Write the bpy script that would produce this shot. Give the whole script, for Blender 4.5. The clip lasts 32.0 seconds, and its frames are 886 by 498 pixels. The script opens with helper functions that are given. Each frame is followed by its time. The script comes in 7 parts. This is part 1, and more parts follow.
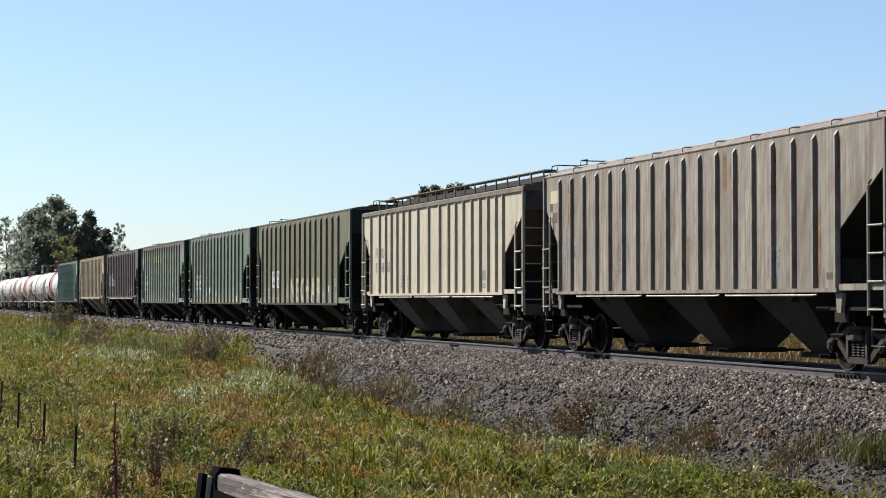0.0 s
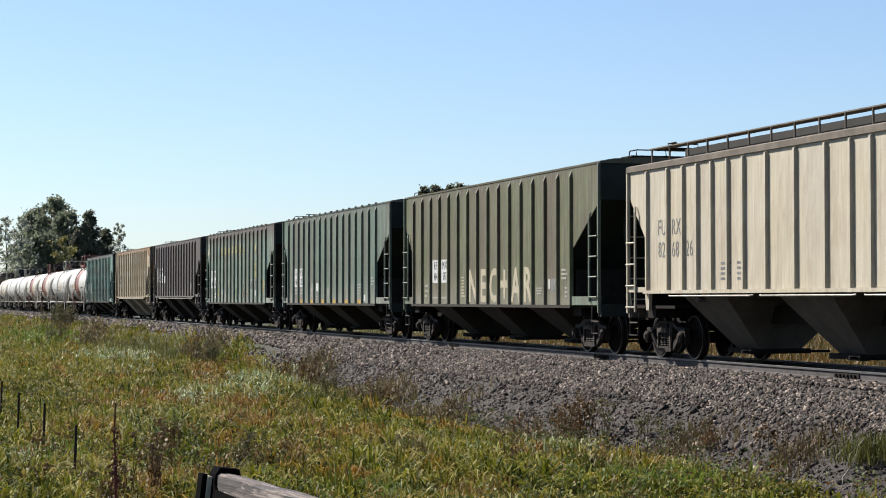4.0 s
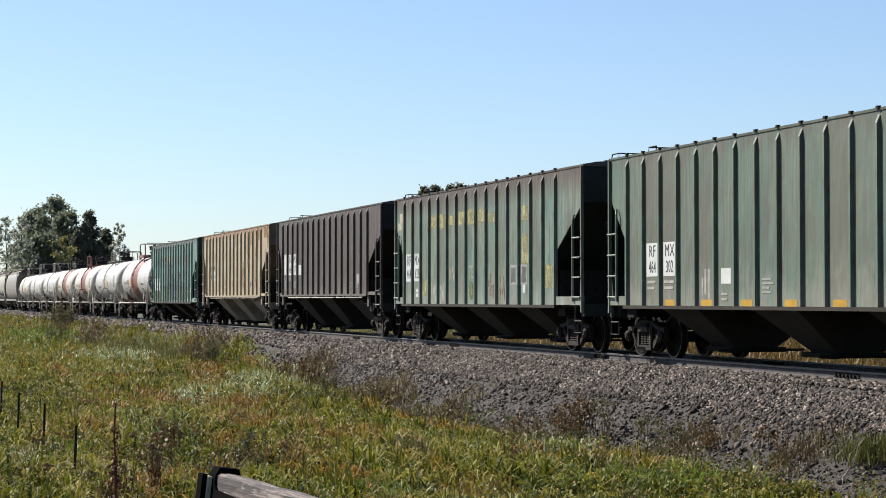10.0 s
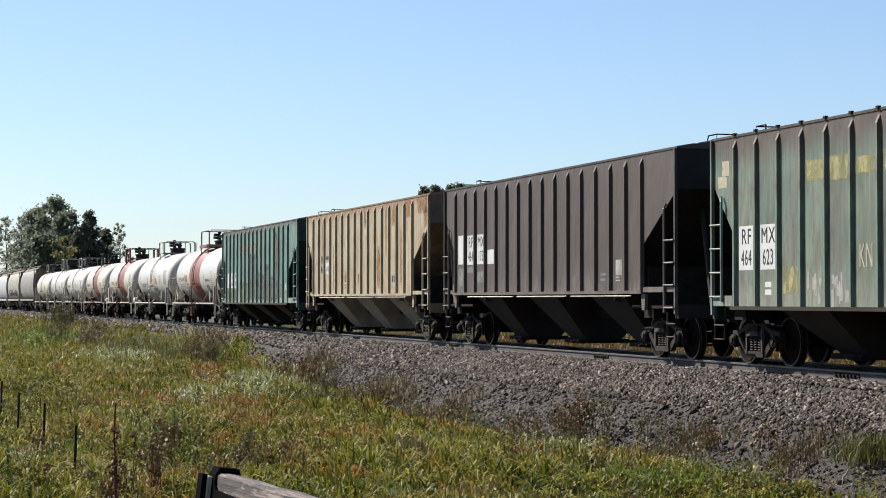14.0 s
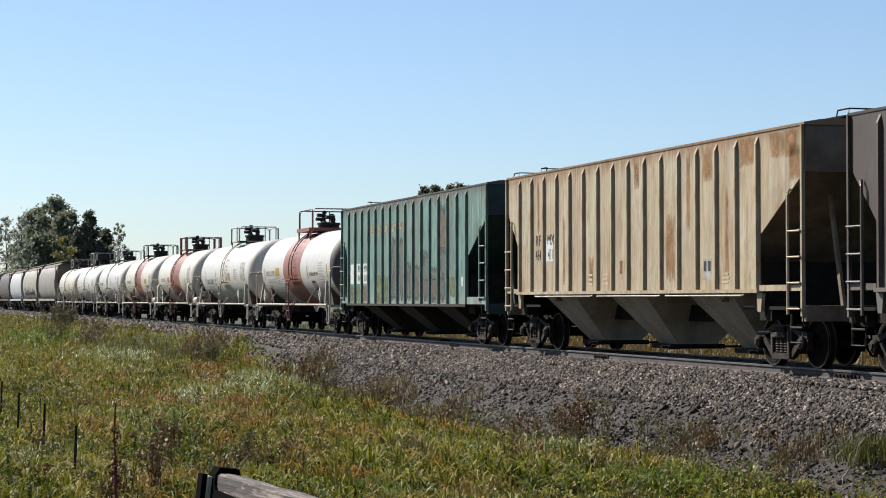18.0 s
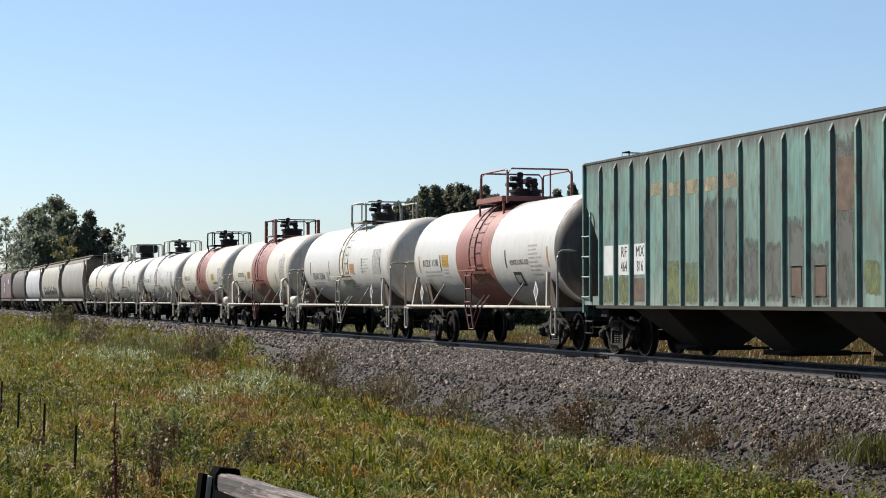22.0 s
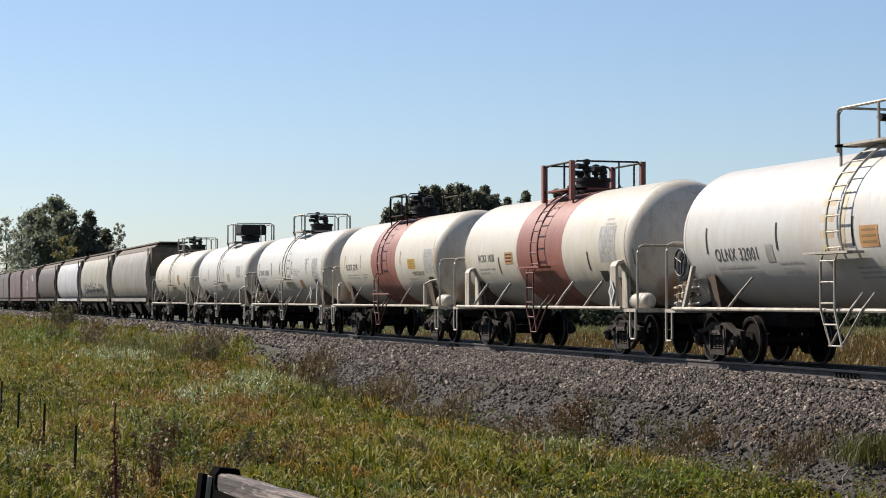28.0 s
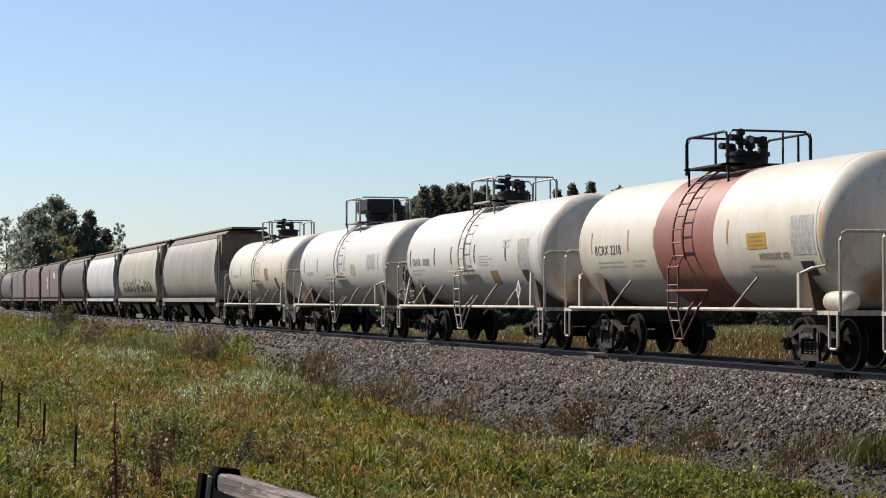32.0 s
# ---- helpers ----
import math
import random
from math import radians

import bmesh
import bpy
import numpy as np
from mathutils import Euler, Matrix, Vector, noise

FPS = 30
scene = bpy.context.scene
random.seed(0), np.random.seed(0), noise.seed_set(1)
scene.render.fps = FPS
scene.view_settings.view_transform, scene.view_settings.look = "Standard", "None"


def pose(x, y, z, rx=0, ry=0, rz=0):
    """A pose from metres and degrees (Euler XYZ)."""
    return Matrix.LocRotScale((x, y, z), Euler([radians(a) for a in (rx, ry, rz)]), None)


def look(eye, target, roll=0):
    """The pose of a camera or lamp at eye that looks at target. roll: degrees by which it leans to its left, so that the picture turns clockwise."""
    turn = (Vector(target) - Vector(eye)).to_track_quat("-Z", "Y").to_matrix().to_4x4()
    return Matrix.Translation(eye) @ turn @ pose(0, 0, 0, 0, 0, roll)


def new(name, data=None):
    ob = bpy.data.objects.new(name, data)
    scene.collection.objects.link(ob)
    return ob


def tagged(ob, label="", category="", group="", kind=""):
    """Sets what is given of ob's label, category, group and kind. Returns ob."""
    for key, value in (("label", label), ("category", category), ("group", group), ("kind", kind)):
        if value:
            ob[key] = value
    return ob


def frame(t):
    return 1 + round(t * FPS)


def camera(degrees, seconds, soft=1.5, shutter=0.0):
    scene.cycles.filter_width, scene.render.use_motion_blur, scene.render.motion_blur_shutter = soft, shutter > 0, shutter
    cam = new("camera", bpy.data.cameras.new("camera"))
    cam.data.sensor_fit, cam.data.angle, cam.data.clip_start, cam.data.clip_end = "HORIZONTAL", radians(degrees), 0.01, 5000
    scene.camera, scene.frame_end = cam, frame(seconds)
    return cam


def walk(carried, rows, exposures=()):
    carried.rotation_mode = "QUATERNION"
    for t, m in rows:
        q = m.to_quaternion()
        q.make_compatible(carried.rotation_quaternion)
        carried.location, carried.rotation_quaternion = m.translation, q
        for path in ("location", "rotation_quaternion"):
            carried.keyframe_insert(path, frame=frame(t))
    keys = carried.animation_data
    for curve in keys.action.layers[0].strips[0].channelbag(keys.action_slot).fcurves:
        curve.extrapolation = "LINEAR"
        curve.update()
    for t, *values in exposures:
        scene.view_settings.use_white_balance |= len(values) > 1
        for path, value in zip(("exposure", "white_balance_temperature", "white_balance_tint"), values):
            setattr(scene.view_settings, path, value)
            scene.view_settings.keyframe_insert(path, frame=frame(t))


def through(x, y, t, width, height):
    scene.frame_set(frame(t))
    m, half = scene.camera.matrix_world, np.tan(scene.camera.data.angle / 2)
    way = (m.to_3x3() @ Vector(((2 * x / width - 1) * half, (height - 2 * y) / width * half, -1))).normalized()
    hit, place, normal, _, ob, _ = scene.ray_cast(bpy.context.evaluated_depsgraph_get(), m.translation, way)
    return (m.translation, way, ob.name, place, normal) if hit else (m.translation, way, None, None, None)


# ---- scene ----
V = 5.86            # speed of the train, m/s, towards the camera
TX = 17.23          # centre line of the track
CAM_Z = 1.24        # eye above the rail heads; z = 0 is the top of the rails
cam = camera(25.88, 32.0, 1.0, 0.0)
HEAD, TILT = radians(16.52), radians(1.51)
EYE = Vector((0.0, 0.0, CAM_Z))
AIM = EYE + Vector((math.sin(HEAD) * math.cos(TILT), math.cos(HEAD) * math.cos(TILT), math.sin(TILT)))
STILL = look(EYE, AIM)
walk(cam, [(0.0, STILL), (32.0, STILL)],
     exposures=[(0.0, 1.18, 6500, 10), (13.0, 1.18, 6520, 10), (17.0, 1.1, 6520, 9.6), (21.0, 1.08, 6530, 9.4), (25.0, 1.02, 6640, 11), (28.0, 0.97, 6750, 12), (32.0, 0.97, 6750, 12)])

# ---- sky and sun ----
SUN_EL, SUN_AZ = radians(41), radians(39)      # azimuth from the track's far end towards the camera's side
world = bpy.data.worlds.new("sky")
scene.world = world
world.use_nodes = True
wn = world.node_tree.nodes
sky = wn.new("ShaderNodeTexSky")
sky.sky_type = "NISHITA"
sky.sun_disc = False
sky.sun_elevation = SUN_EL
sky.sun_rotation = -SUN_AZ
sky.air_density, sky.dust_density, sky.ozone_density = 1.0, 0.4, 4.0
wn["Background"].inputs["Strength"].default_value = 0.058
tint = wn.new("ShaderNodeMix")
tint.data_type, tint.blend_type = "RGBA", "MULTIPLY"
tint.inputs[0].default_value = 1.0
tint.inputs[7].default_value = (0.955, 1.0, 1.09, 1)
world.node_tree.links.new(sky.outputs[0], tint.inputs[6])
haze = wn.new("ShaderNodeMix")      # a thin even autumn haze over the whole sky
haze.data_type = "RGBA"
haze.inputs[0].default_value = 0.14
haze.inputs[7].default_value = (5.0, 6.5, 8.6, 1)
world.node_tree.links.new(tint.outputs[2], haze.inputs[6])
world.node_tree.links.new(haze.outputs[2], wn["Background"].inputs[0])
sun = new("sun", bpy.data.lights.new("sun", "SUN"))
sun.data.energy, sun.data.angle, sun.data.color = 5.0, radians(0.55), (1.0, 0.95, 0.87)
SUN_WAY = Vector((-math.sin(SUN_AZ) * math.cos(SUN_EL), math.cos(SUN_AZ) * math.cos(SUN_EL), math.sin(SUN_EL)))
sun.matrix_world = look(SUN_WAY * 50, (0, 0, 0))

# ---- materials ----


def nodes_of(name):
    m = bpy.data.materials.new(name)
    m.use_nodes = True
    nt = m.node_tree
    return m, nt, nt.nodes["Principled BSDF"]


def noise_of(nt, scale, detail=4.0, stretch=(1, 1, 1), rough=0.6, space="Object"):
    tc = nt.nodes.new("ShaderNodeTexCoord")
    mp = nt.nodes.new("ShaderNodeMapping")
    mp.inputs["Scale"].default_value = stretch
    tx = nt.nodes.new("ShaderNodeTexNoise")
    tx.inputs["Scale"].default_value = scale
    tx.inputs["Detail"].default_value = detail
    tx.inputs["Roughness"].default_value = rough
    nt.links.new(tc.outputs[space], mp.inputs[0])
    nt.links.new(mp.outputs[0], tx.inputs["Vector"])
    return tx.outputs["Fac"]


def ramp(nt, fac, stops):
    r = nt.nodes.new("ShaderNodeValToRGB")
    el = r.color_ramp.elements
    while len(el) < len(stops):
        el.new(0.5)
    for e, (p, c) in zip(el, stops):
        e.position, e.color = p, (*c, 1) if len(c) == 3 else c
    nt.links.new(fac, r.inputs[0])
    return r.outputs[0]


def grey(v):
    return (v, v, v)


def mixed(nt, fac, a, b, mode="MIX"):
    x = nt.nodes.new("ShaderNodeMix")
    x.data_type, x.blend_type = "RGBA", mode
    for sock, val in ((x.inputs[0], fac), (x.inputs[6], a), (x.inputs[7], b)):
        if isinstance(val, (int, float)):
            sock.default_value = val
        elif isinstance(val, tuple):
            sock.default_value = (*val, 1)
        else:
            nt.links.new(val, sock)
    return x.outputs[2]


def bumped(nt, bsdf, height, strength, distance):
    b = nt.nodes.new("ShaderNodeBump")
    b.inputs["Strength"].default_value = strength
    b.inputs["Distance"].default_value = distance
    nt.links.new(height, b.inputs["Height"])
    nt.links.new(b.outputs[0], bsdf.inputs["Normal"])


def plain(name, base, rough=0.6, metal=0.0, vary=0.3, scale=6.0, bump=0.15, space="Object", gloss=0.3):
    """A plain weathered surface: two scales of mottling and a fine relief."""
    base = tuple(0.63 * q for q in base)
    m, nt, b = nodes_of(name)
    n1 = noise_of(nt, scale, 5, space=space)
    n2 = noise_of(nt, scale * 9, 3, space=space)
    lo = tuple(c * (1 - vary) for c in base)
    hi = tuple(min(1, c * (1 + vary)) for c in base)
    c1 = ramp(nt, n1, [(0.3, lo), (0.7, hi)])
    c2 = mixed(nt, 0.5, c1, ramp(nt, n2, [(0.3, grey(0.75)), (0.7, grey(1.0))]), "MULTIPLY")
    nt.links.new(c2, b.inputs["Base Color"])
    b.inputs["Roughness"].default_value = rough
    b.inputs["Metallic"].default_value = metal
    b.inputs["Specular IOR Level"].default_value = gloss
    if bump:
        bumped(nt, b, n2, bump, 0.01)
    return m


def paint(name, base, grime=(0.16, 0.12, 0.09), rust=(0.23, 0.10, 0.04), dirt=0.5, rusty=0.3, rough=0.55, fade=None, bay=0.0, bayc=(0.2, 0.15, 0.11), toprust=0.0, splash=0.0, tone=0.62, dent=0.0):
    """Old car paint: faded patches, vertical rain streaks, blooms of rust, fine grain."""
    base, grime, rust, bayc = (tuple(tone * q for q in c) for c in (base, grime, rust, bayc))
    fade = fade and tuple(tone * q for q in fade)
    m, nt, b = nodes_of(name)
    patches = noise_of(nt, 0.55, 5, (1, 1, 0.7))
    streaks = noise_of(nt, 1.0, 7, (4, 7.0, 0.28), 0.75)
    runs = noise_of(nt, 1.0, 5, (6, 17.0, 0.5), 0.7)
    spots = noise_of(nt, 2.6, 7, (1, 1.2, 0.5), 0.75)
    grain = noise_of(nt, 40, 3)
    fade = fade or tuple(min(1, c * 1.25 + 0.02) for c in base)
    c = ramp(nt, patches, [(0.4, base), (0.6, fade)])
    blots = noise_of(nt, 1.15, 8, (1, 1.5, 0.42), 0.72)
    c = mixed(nt, ramp(nt, blots, [(0.5, grey(0)), (0.6, grey(min(1.0, dirt * 0.7)))]), c, tuple(0.55 * (p + q) for p, q in zip(grime, rust)))
    c = mixed(nt, ramp(nt, streaks, [(0.44, grey(0)), (0.66, grey(dirt))]), c, grime)
    c = mixed(nt, ramp(nt, spots, [(0.56 - 0.1 * rusty, grey(0)), (0.67, grey(min(1, rusty * 1.8)))]), c, rust)
    c = mixed(nt, ramp(nt, runs, [(0.52, grey(0)), (0.68, grey(dirt * 0.55))]), c, tuple(0.55 * q for q in grime))
    if bay:
        info = nt.nodes.new("ShaderNodeObjectInfo")
        c = mixed(nt, ramp(nt, info.outputs["Random"], [(0.45, grey(0)), (1.0, grey(bay))]), c, bayc)
    if toprust:
        tc = nt.nodes.new("ShaderNodeTexCoord")
        sep = nt.nodes.new("ShaderNodeSeparateXYZ")
        nt.links.new(tc.outputs["Object"], sep.inputs[0])
        up = nt.nodes.new("ShaderNodeMath")
        up.operation = "MULTIPLY_ADD"
        nt.links.new(streaks, up.inputs[0])
        up.inputs[1].default_value = 0.9
        nt.links.new(sep.outputs["Z"], up.inputs[2])
        edge = nt.nodes.new("ShaderNodeMapRange")
        nt.links.new(up.outputs[0], edge.inputs[0])
        edge.inputs[1].default_value, edge.inputs[2].default_value = (4.1, 4.66) if toprust > 0.8 else (4.48, 4.72)
        edge.inputs[4].default_value = toprust
        c = mixed(nt, edge.outputs[0], c, tuple(0.8 * q for q in rust))
    if splash:
        tc = nt.nodes.new("ShaderNodeTexCoord")
        sep = nt.nodes.new("ShaderNodeSeparateXYZ")
        nt.links.new(tc.outputs["Object"], sep.inputs[0])
        low = nt.nodes.new("ShaderNodeMath")
        low.operation = "MULTIPLY_ADD"
        nt.links.new(noise_of(nt, 1.6, 6, (1, 1.3, 0.7), 0.7), low.inputs[0])
        low.inputs[1].default_value = -2.6
        nt.links.new(sep.outputs["Z"], low.inputs[2])
        wash = nt.nodes.new("ShaderNodeMapRange")
        nt.links.new(low.outputs[0], wash.inputs[0])
        wash.inputs[1].default_value, wash.inputs[2].default_value = 0.55, -0.1
        wash.inputs[4].default_value = splash
        c = mixed(nt, wash.outputs[0], c, (0.27, 0.25, 0.21))
    c = mixed(nt, 0.35, c, ramp(nt, grain, [(0.3, grey(0.7)), (0.7, grey(1.0))]), "MULTIPLY")
    nt.links.new(c, b.inputs["Base Color"])
    r = ramp(nt, streaks, [(0.3, grey(rough - 0.1)), (0.8, grey(min(1, rough + 0.25)))])
    nt.links.new(r, b.inputs["Roughness"])
    bumped(nt, b, spots, 0.12, 0.02)
    if dent:
        d = nt.nodes.new("ShaderNodeBump")
        d.inputs["Strength"].default_value, d.inputs["Distance"].default_value = 1.0, dent
        nt.links.new(noise_of(nt, 1.0, 2, (1, 2.1, 0.8), 0.45), d.inputs["Height"])
        nt.links.new(d.outputs[0], b.inputs["Normal"].links[0].from_node.inputs["Normal"])
    return m


M = {}
M["under"] = plain("black underframe grime", (0.023, 0.019, 0.016), 0.85, 0, 0.4, gloss=0.1)
M["truck"] = plain("dusty cast steel", (0.034, 0.026, 0.021), 0.8, 0.0, 0.5, 5, gloss=0.2)
M["dusty"] = plain("road-dusted steel", (0.075, 0.06, 0.05), 0.85, 0.0, 0.5, 6, gloss=0.2)
M["brake"] = plain("black brake housing", (0.02, 0.02, 0.021), 0.5, 0.0, 0.3, 6)
M["wheel"] = plain("dark wheel steel", (0.019, 0.015, 0.0125), 0.9, 0.0, 0.4, 7, gloss=0.05)
M["tread"] = plain("polished wheel rim", (0.12, 0.11, 0.105), 0.42, 0.8, 0.2, 9, 0.05)
M["rail"] = plain("brown rail steel", (0.098, 0.086, 0.083), 0.8, 0.0, 0.35, 5, gloss=0.2)
M["railhead"] = plain("worn rail head", (0.16, 0.15, 0.15), 0.5, 0.6, 0.2, 3, 0.05)
M["tie"] = plain("weathered sleeper timber", (0.09, 0.075, 0.06), 0.9, 0, 0.4, 4, 0.5)
M["stencil"] = plain("white stencil paint", (0.66, 0.66, 0.64), 0.6, 0, 0.12, 3, 0)
M["chalk"] = plain("faded white stencil paint", (0.36, 0.35, 0.32), 0.7, 0, 0.3, 5, 0)
M["greypatch"] = plain("grey touch-up paint", (0.24, 0.24, 0.23), 0.6, 0, 0.2, 3, 0)
M["bone"] = plain("bone-white spray paint", (0.52, 0.46, 0.33), 0.7, 0, 0.15, 4, 0)
M["iron"] = plain("black strap iron", (0.0045, 0.004, 0.004), 0.95, 0, 0.3, 8, 0.2, gloss=0.02)
M["faint"] = plain("faded stencil on white paint", (0.50, 0.49, 0.47), 0.5, 0, 0.15, 5, 0)
M["letter"] = plain("black stencil paint", (0.02, 0.02, 0.02), 0.6, 0, 0.2, 3, 0)
M["ink"] = plain("worn black stencil paint", (0.10, 0.095, 0.095), 0.6, 0, 0.3, 5, 0)
M["yellow"] = plain("yellow marking", (0.50, 0.29, 0.03), 0.55, 0, 0.2, 3, 0)
M["mustard"] = plain("faded mustard paint", (0.42, 0.385, 0.18), 0.75, 0, 0.3, 4, 0.1)
M["pink"] = plain("faded red spray paint", (0.24, 0.11, 0.075), 0.75, 0, 0.3, 4, 0)
M["moss"] = plain("faded green touch-up paint", (0.16, 0.19, 0.08), 0.7, 0, 0.25, 4, 0)
M["rustpaint"] = plain("brown rusted paint", (0.12, 0.08, 0.055), 0.8, 0, 0.4, 4, 0.2)
M["straw"] = plain("faded straw paint", (0.36, 0.31, 0.2), 0.75, 0, 0.3, 4, 0)
M["orange"] = plain("orange warning panel", (0.50, 0.26, 0.10), 0.55, 0, 0.2, 3, 0)
M["placard"] = plain("brown placard panel", (0.30, 0.19, 0.08), 0.6, 0, 0.2, 3, 0)
M["roofgrime"] = plain("grimy roof sheet", (0.17, 0.14, 0.11), 0.85, 0, 0.35, 2)
# Darker copies of the car paints, with the ends' shade put into the colour.
M["end_green"] = plain("shade-darkened green end sheet", (0.013, 0.022, 0.016), 0.75, 0, 0.4, 2)
M["end_grey"] = plain("shade-darkened grey-brown end sheet", (0.10, 0.084, 0.074), 0.8, 0, 0.4, 2)
M["end_teal"] = plain("shade-darkened teal end sheet", (0.022, 0.062, 0.055), 0.7, 0, 0.4, 2)
# Also the plain black of roof hatches and one platform railing.
M["end_black"] = plain("black of shaded ends, hatches and railing", (0.02, 0.017, 0.015), 0.7, 0, 0.4, 2)
M["end_tan"] = plain("shade-darkened tan end sheet", (0.24, 0.175, 0.12), 0.8, 0, 0.4, 2)


def flaked(m, scale, lo, hi, rim=0.0):
    """Let old paint or rust wear through to the paint below it, with a ragged rim."""
    nt = m.node_tree
    out = ramp(nt, noise_of(nt, scale, 7, (1, 1.6, 0.6), 0.72), [(lo, grey(0.12)), (hi, grey(0.92))])
    if rim:
        tc = nt.nodes.new("ShaderNodeTexCoord")
        sep = nt.nodes.new("ShaderNodeSeparateXYZ")
        nt.links.new(tc.outputs["Generated"], sep.inputs[0])
        ends = []
        for axis in ("Y", "Z"):
            fold = nt.nodes.new("ShaderNodeMath")
            fold.operation = "PINGPONG"
            fold.inputs[1].default_value = 0.5
            nt.links.new(sep.outputs[axis], fold.inputs[0])
            ends.append(fold.outputs[0])
        low = nt.nodes.new("ShaderNodeMath")
        low.operation = "MINIMUM"
        nt.links.new(ends[0], low.inputs[0]), nt.links.new(ends[1], low.inputs[1])
        rag = nt.nodes.new("ShaderNodeMath")
        rag.operation = "MULTIPLY_ADD"
        nt.links.new(noise_of(nt, 3.4, 5, (1, 1.5, 0.5), 0.65), rag.inputs[0])
        rag.inputs[1].default_value = 0.5
        nt.links.new(low.outputs[0], rag.inputs[2])
        out = mixed(nt, 1.0, out, ramp(nt, rag.outputs[0], [(0.24, grey(0)), (0.26 + rim, grey(1))]), "MULTIPLY")
    nt.links.new(out, nt.nodes["Principled BSDF"].inputs["Alpha"])


for key in ("mustard", "pink", "moss", "straw"):
    flaked(M[key], 2.4, 0.4, 0.6, 0.1)
M["rustrun"] = plain("orange-brown rust run", (0.36, 0.19, 0.075), 0.8, 0, 0.4, 3, 0.2)
flaked(M["rustrun"], 1.6, 0.36, 0.62, 0.28)
flaked(M["greypatch"], 5.0, 0.3, 0.5)
flaked(M["faint"], 9.0, 0.35, 0.55)
flaked(M["bone"], 7.0, 0.28, 0.42)
# Grimy hopper sheets, darkened further for the shade below the cars.
M["p_grey"] = plain("grimy grey hopper sheet darkened for shade", (0.048, 0.036, 0.027), 0.85, 0, 0.4, 1.5)
M["p_cream"] = plain("grimy cream hopper sheet darkened for shade", (0.115, 0.098, 0.08), 0.85, 0, 0.35, 1.5)
M["p_tan"] = plain("dusty tan hopper sheet darkened for shade", (0.38, 0.325, 0.25), 0.85, 0, 0.35, 1.5)
M["p_green"] = plain("grimy hopper sheet darkened for shade", (0.026, 0.0195, 0.0125), 0.85, 0, 0.4, 1.5)
M["p_brown"] = plain("grimy brown darkened for shade", (0.026, 0.02, 0.017), 0.85, 0, 0.35, 1.5)
M["c_grey"] = paint("grey-beige weathered paint", (0.36, 0.315, 0.235), grime=(0.13, 0.10, 0.075), rust=(0.2, 0.1, 0.05), dirt=0.9, rusty=0.3, fade=(0.42, 0.375, 0.30), bay=0.6, bayc=(0.2, 0.16, 0.12), toprust=0.25, tone=0.52, dent=0.10)
M["c_cream"] = paint("cream paint", (0.56, 0.49, 0.35), grime=(0.26, 0.2, 0.14), dirt=0.4, rusty=0.05, fade=(0.57, 0.51, 0.39), bay=0.3, bayc=(0.36, 0.33, 0.28), tone=0.64, dent=0.05)
M["c_olive"] = paint("faded olive green paint", (0.125, 0.145, 0.045), grime=(0.0851, 0.06, 0.03), dirt=0.8, rusty=0.3, rust=(0.125, 0.07, 0.04), fade=(0.19, 0.20, 0.085), bay=0.75, bayc=(0.13, 0.085, 0.045), toprust=0.3, splash=0.25, tone=0.5, dent=0.05)
M["c_sage"] = paint("faded sage green paint", (0.11, 0.215, 0.15), grime=(0.10, 0.078, 0.055), dirt=0.8, rusty=0.3, rust=(0.12, 0.085, 0.055), fade=(0.175, 0.25, 0.175), bay=0.7, bayc=(0.14, 0.125, 0.085), toprust=0.4, splash=0.3, tone=0.5, dent=0.05)
M["c_patch"] = paint("patchy green-grey paint", (0.125, 0.27, 0.21), grime=(0.10, 0.08, 0.06), dirt=0.7, rusty=0.45, rust=(0.1176, 0.07728, 0.0504), fade=(0.25, 0.31, 0.22), bay=0.75, bayc=(0.13, 0.13, 0.085), toprust=1.0, splash=0.3, tone=0.52, dent=0.07)
M["c_brown"] = paint("dark brown paint", (0.078, 0.0475, 0.034), grime=(0.036, 0.02664, 0.02232), dirt=0.55, rusty=0.14, rust=(0.0936, 0.0612, 0.0432), fade=(0.104, 0.068, 0.05), bay=0.4, bayc=(0.106, 0.071, 0.053), toprust=0.2, splash=0.2, tone=0.45, dent=0.05)
M["teal_worn"] = paint("teal paint worn to brown-grey", (0.135, 0.12, 0.095), grime=(0.09, 0.18, 0.15), rust=(0.10, 0.06, 0.04), dirt=0.8, rusty=0.5, fade=(0.17, 0.16, 0.135), bay=0.4, bayc=(0.1, 0.085, 0.07), tone=0.5)
flaked(M["teal_worn"], 2.0, 0.3, 0.5, 0.14)
M["c_tan"] = paint("tan-cream paint", (0.56, 0.455, 0.285), rust=(0.34, 0.16, 0.045), grime=(0.27, 0.18, 0.085), dirt=0.6, rusty=0.42, fade=(0.62, 0.54, 0.38), bay=0.45, bayc=(0.40, 0.31, 0.2), toprust=0.8, tone=0.53, dent=0.08)
M["trim_green"] = paint("pale green trim paint", (0.14, 0.18, 0.12), grime=(0.08, 0.07, 0.055), dirt=0.6, rusty=0.15, fade=(0.17, 0.22, 0.155))
M["c_teal"] = paint("weathered teal paint", (0.115, 0.31, 0.26), rust=(0.0946, 0.0559, 0.0387), grime=(0.086, 0.0774, 0.0602), dirt=0.6, rusty=0.5, fade=(0.20, 0.38, 0.31), bay=0.4, bayc=(0.172, 0.1548, 0.1247), toprust=0.8, splash=0.3, tone=0.54, dent=0.07)
M["t_white"] = paint("white tank paint", (0.74, 0.71, 0.66), grime=(0.42, 0.34, 0.24), rust=(0.55, 0.44, 0.26), dirt=0.11, rusty=0.12, rough=0.4, tone=0.52, fade=(0.76, 0.745, 0.71), dent=0.02)
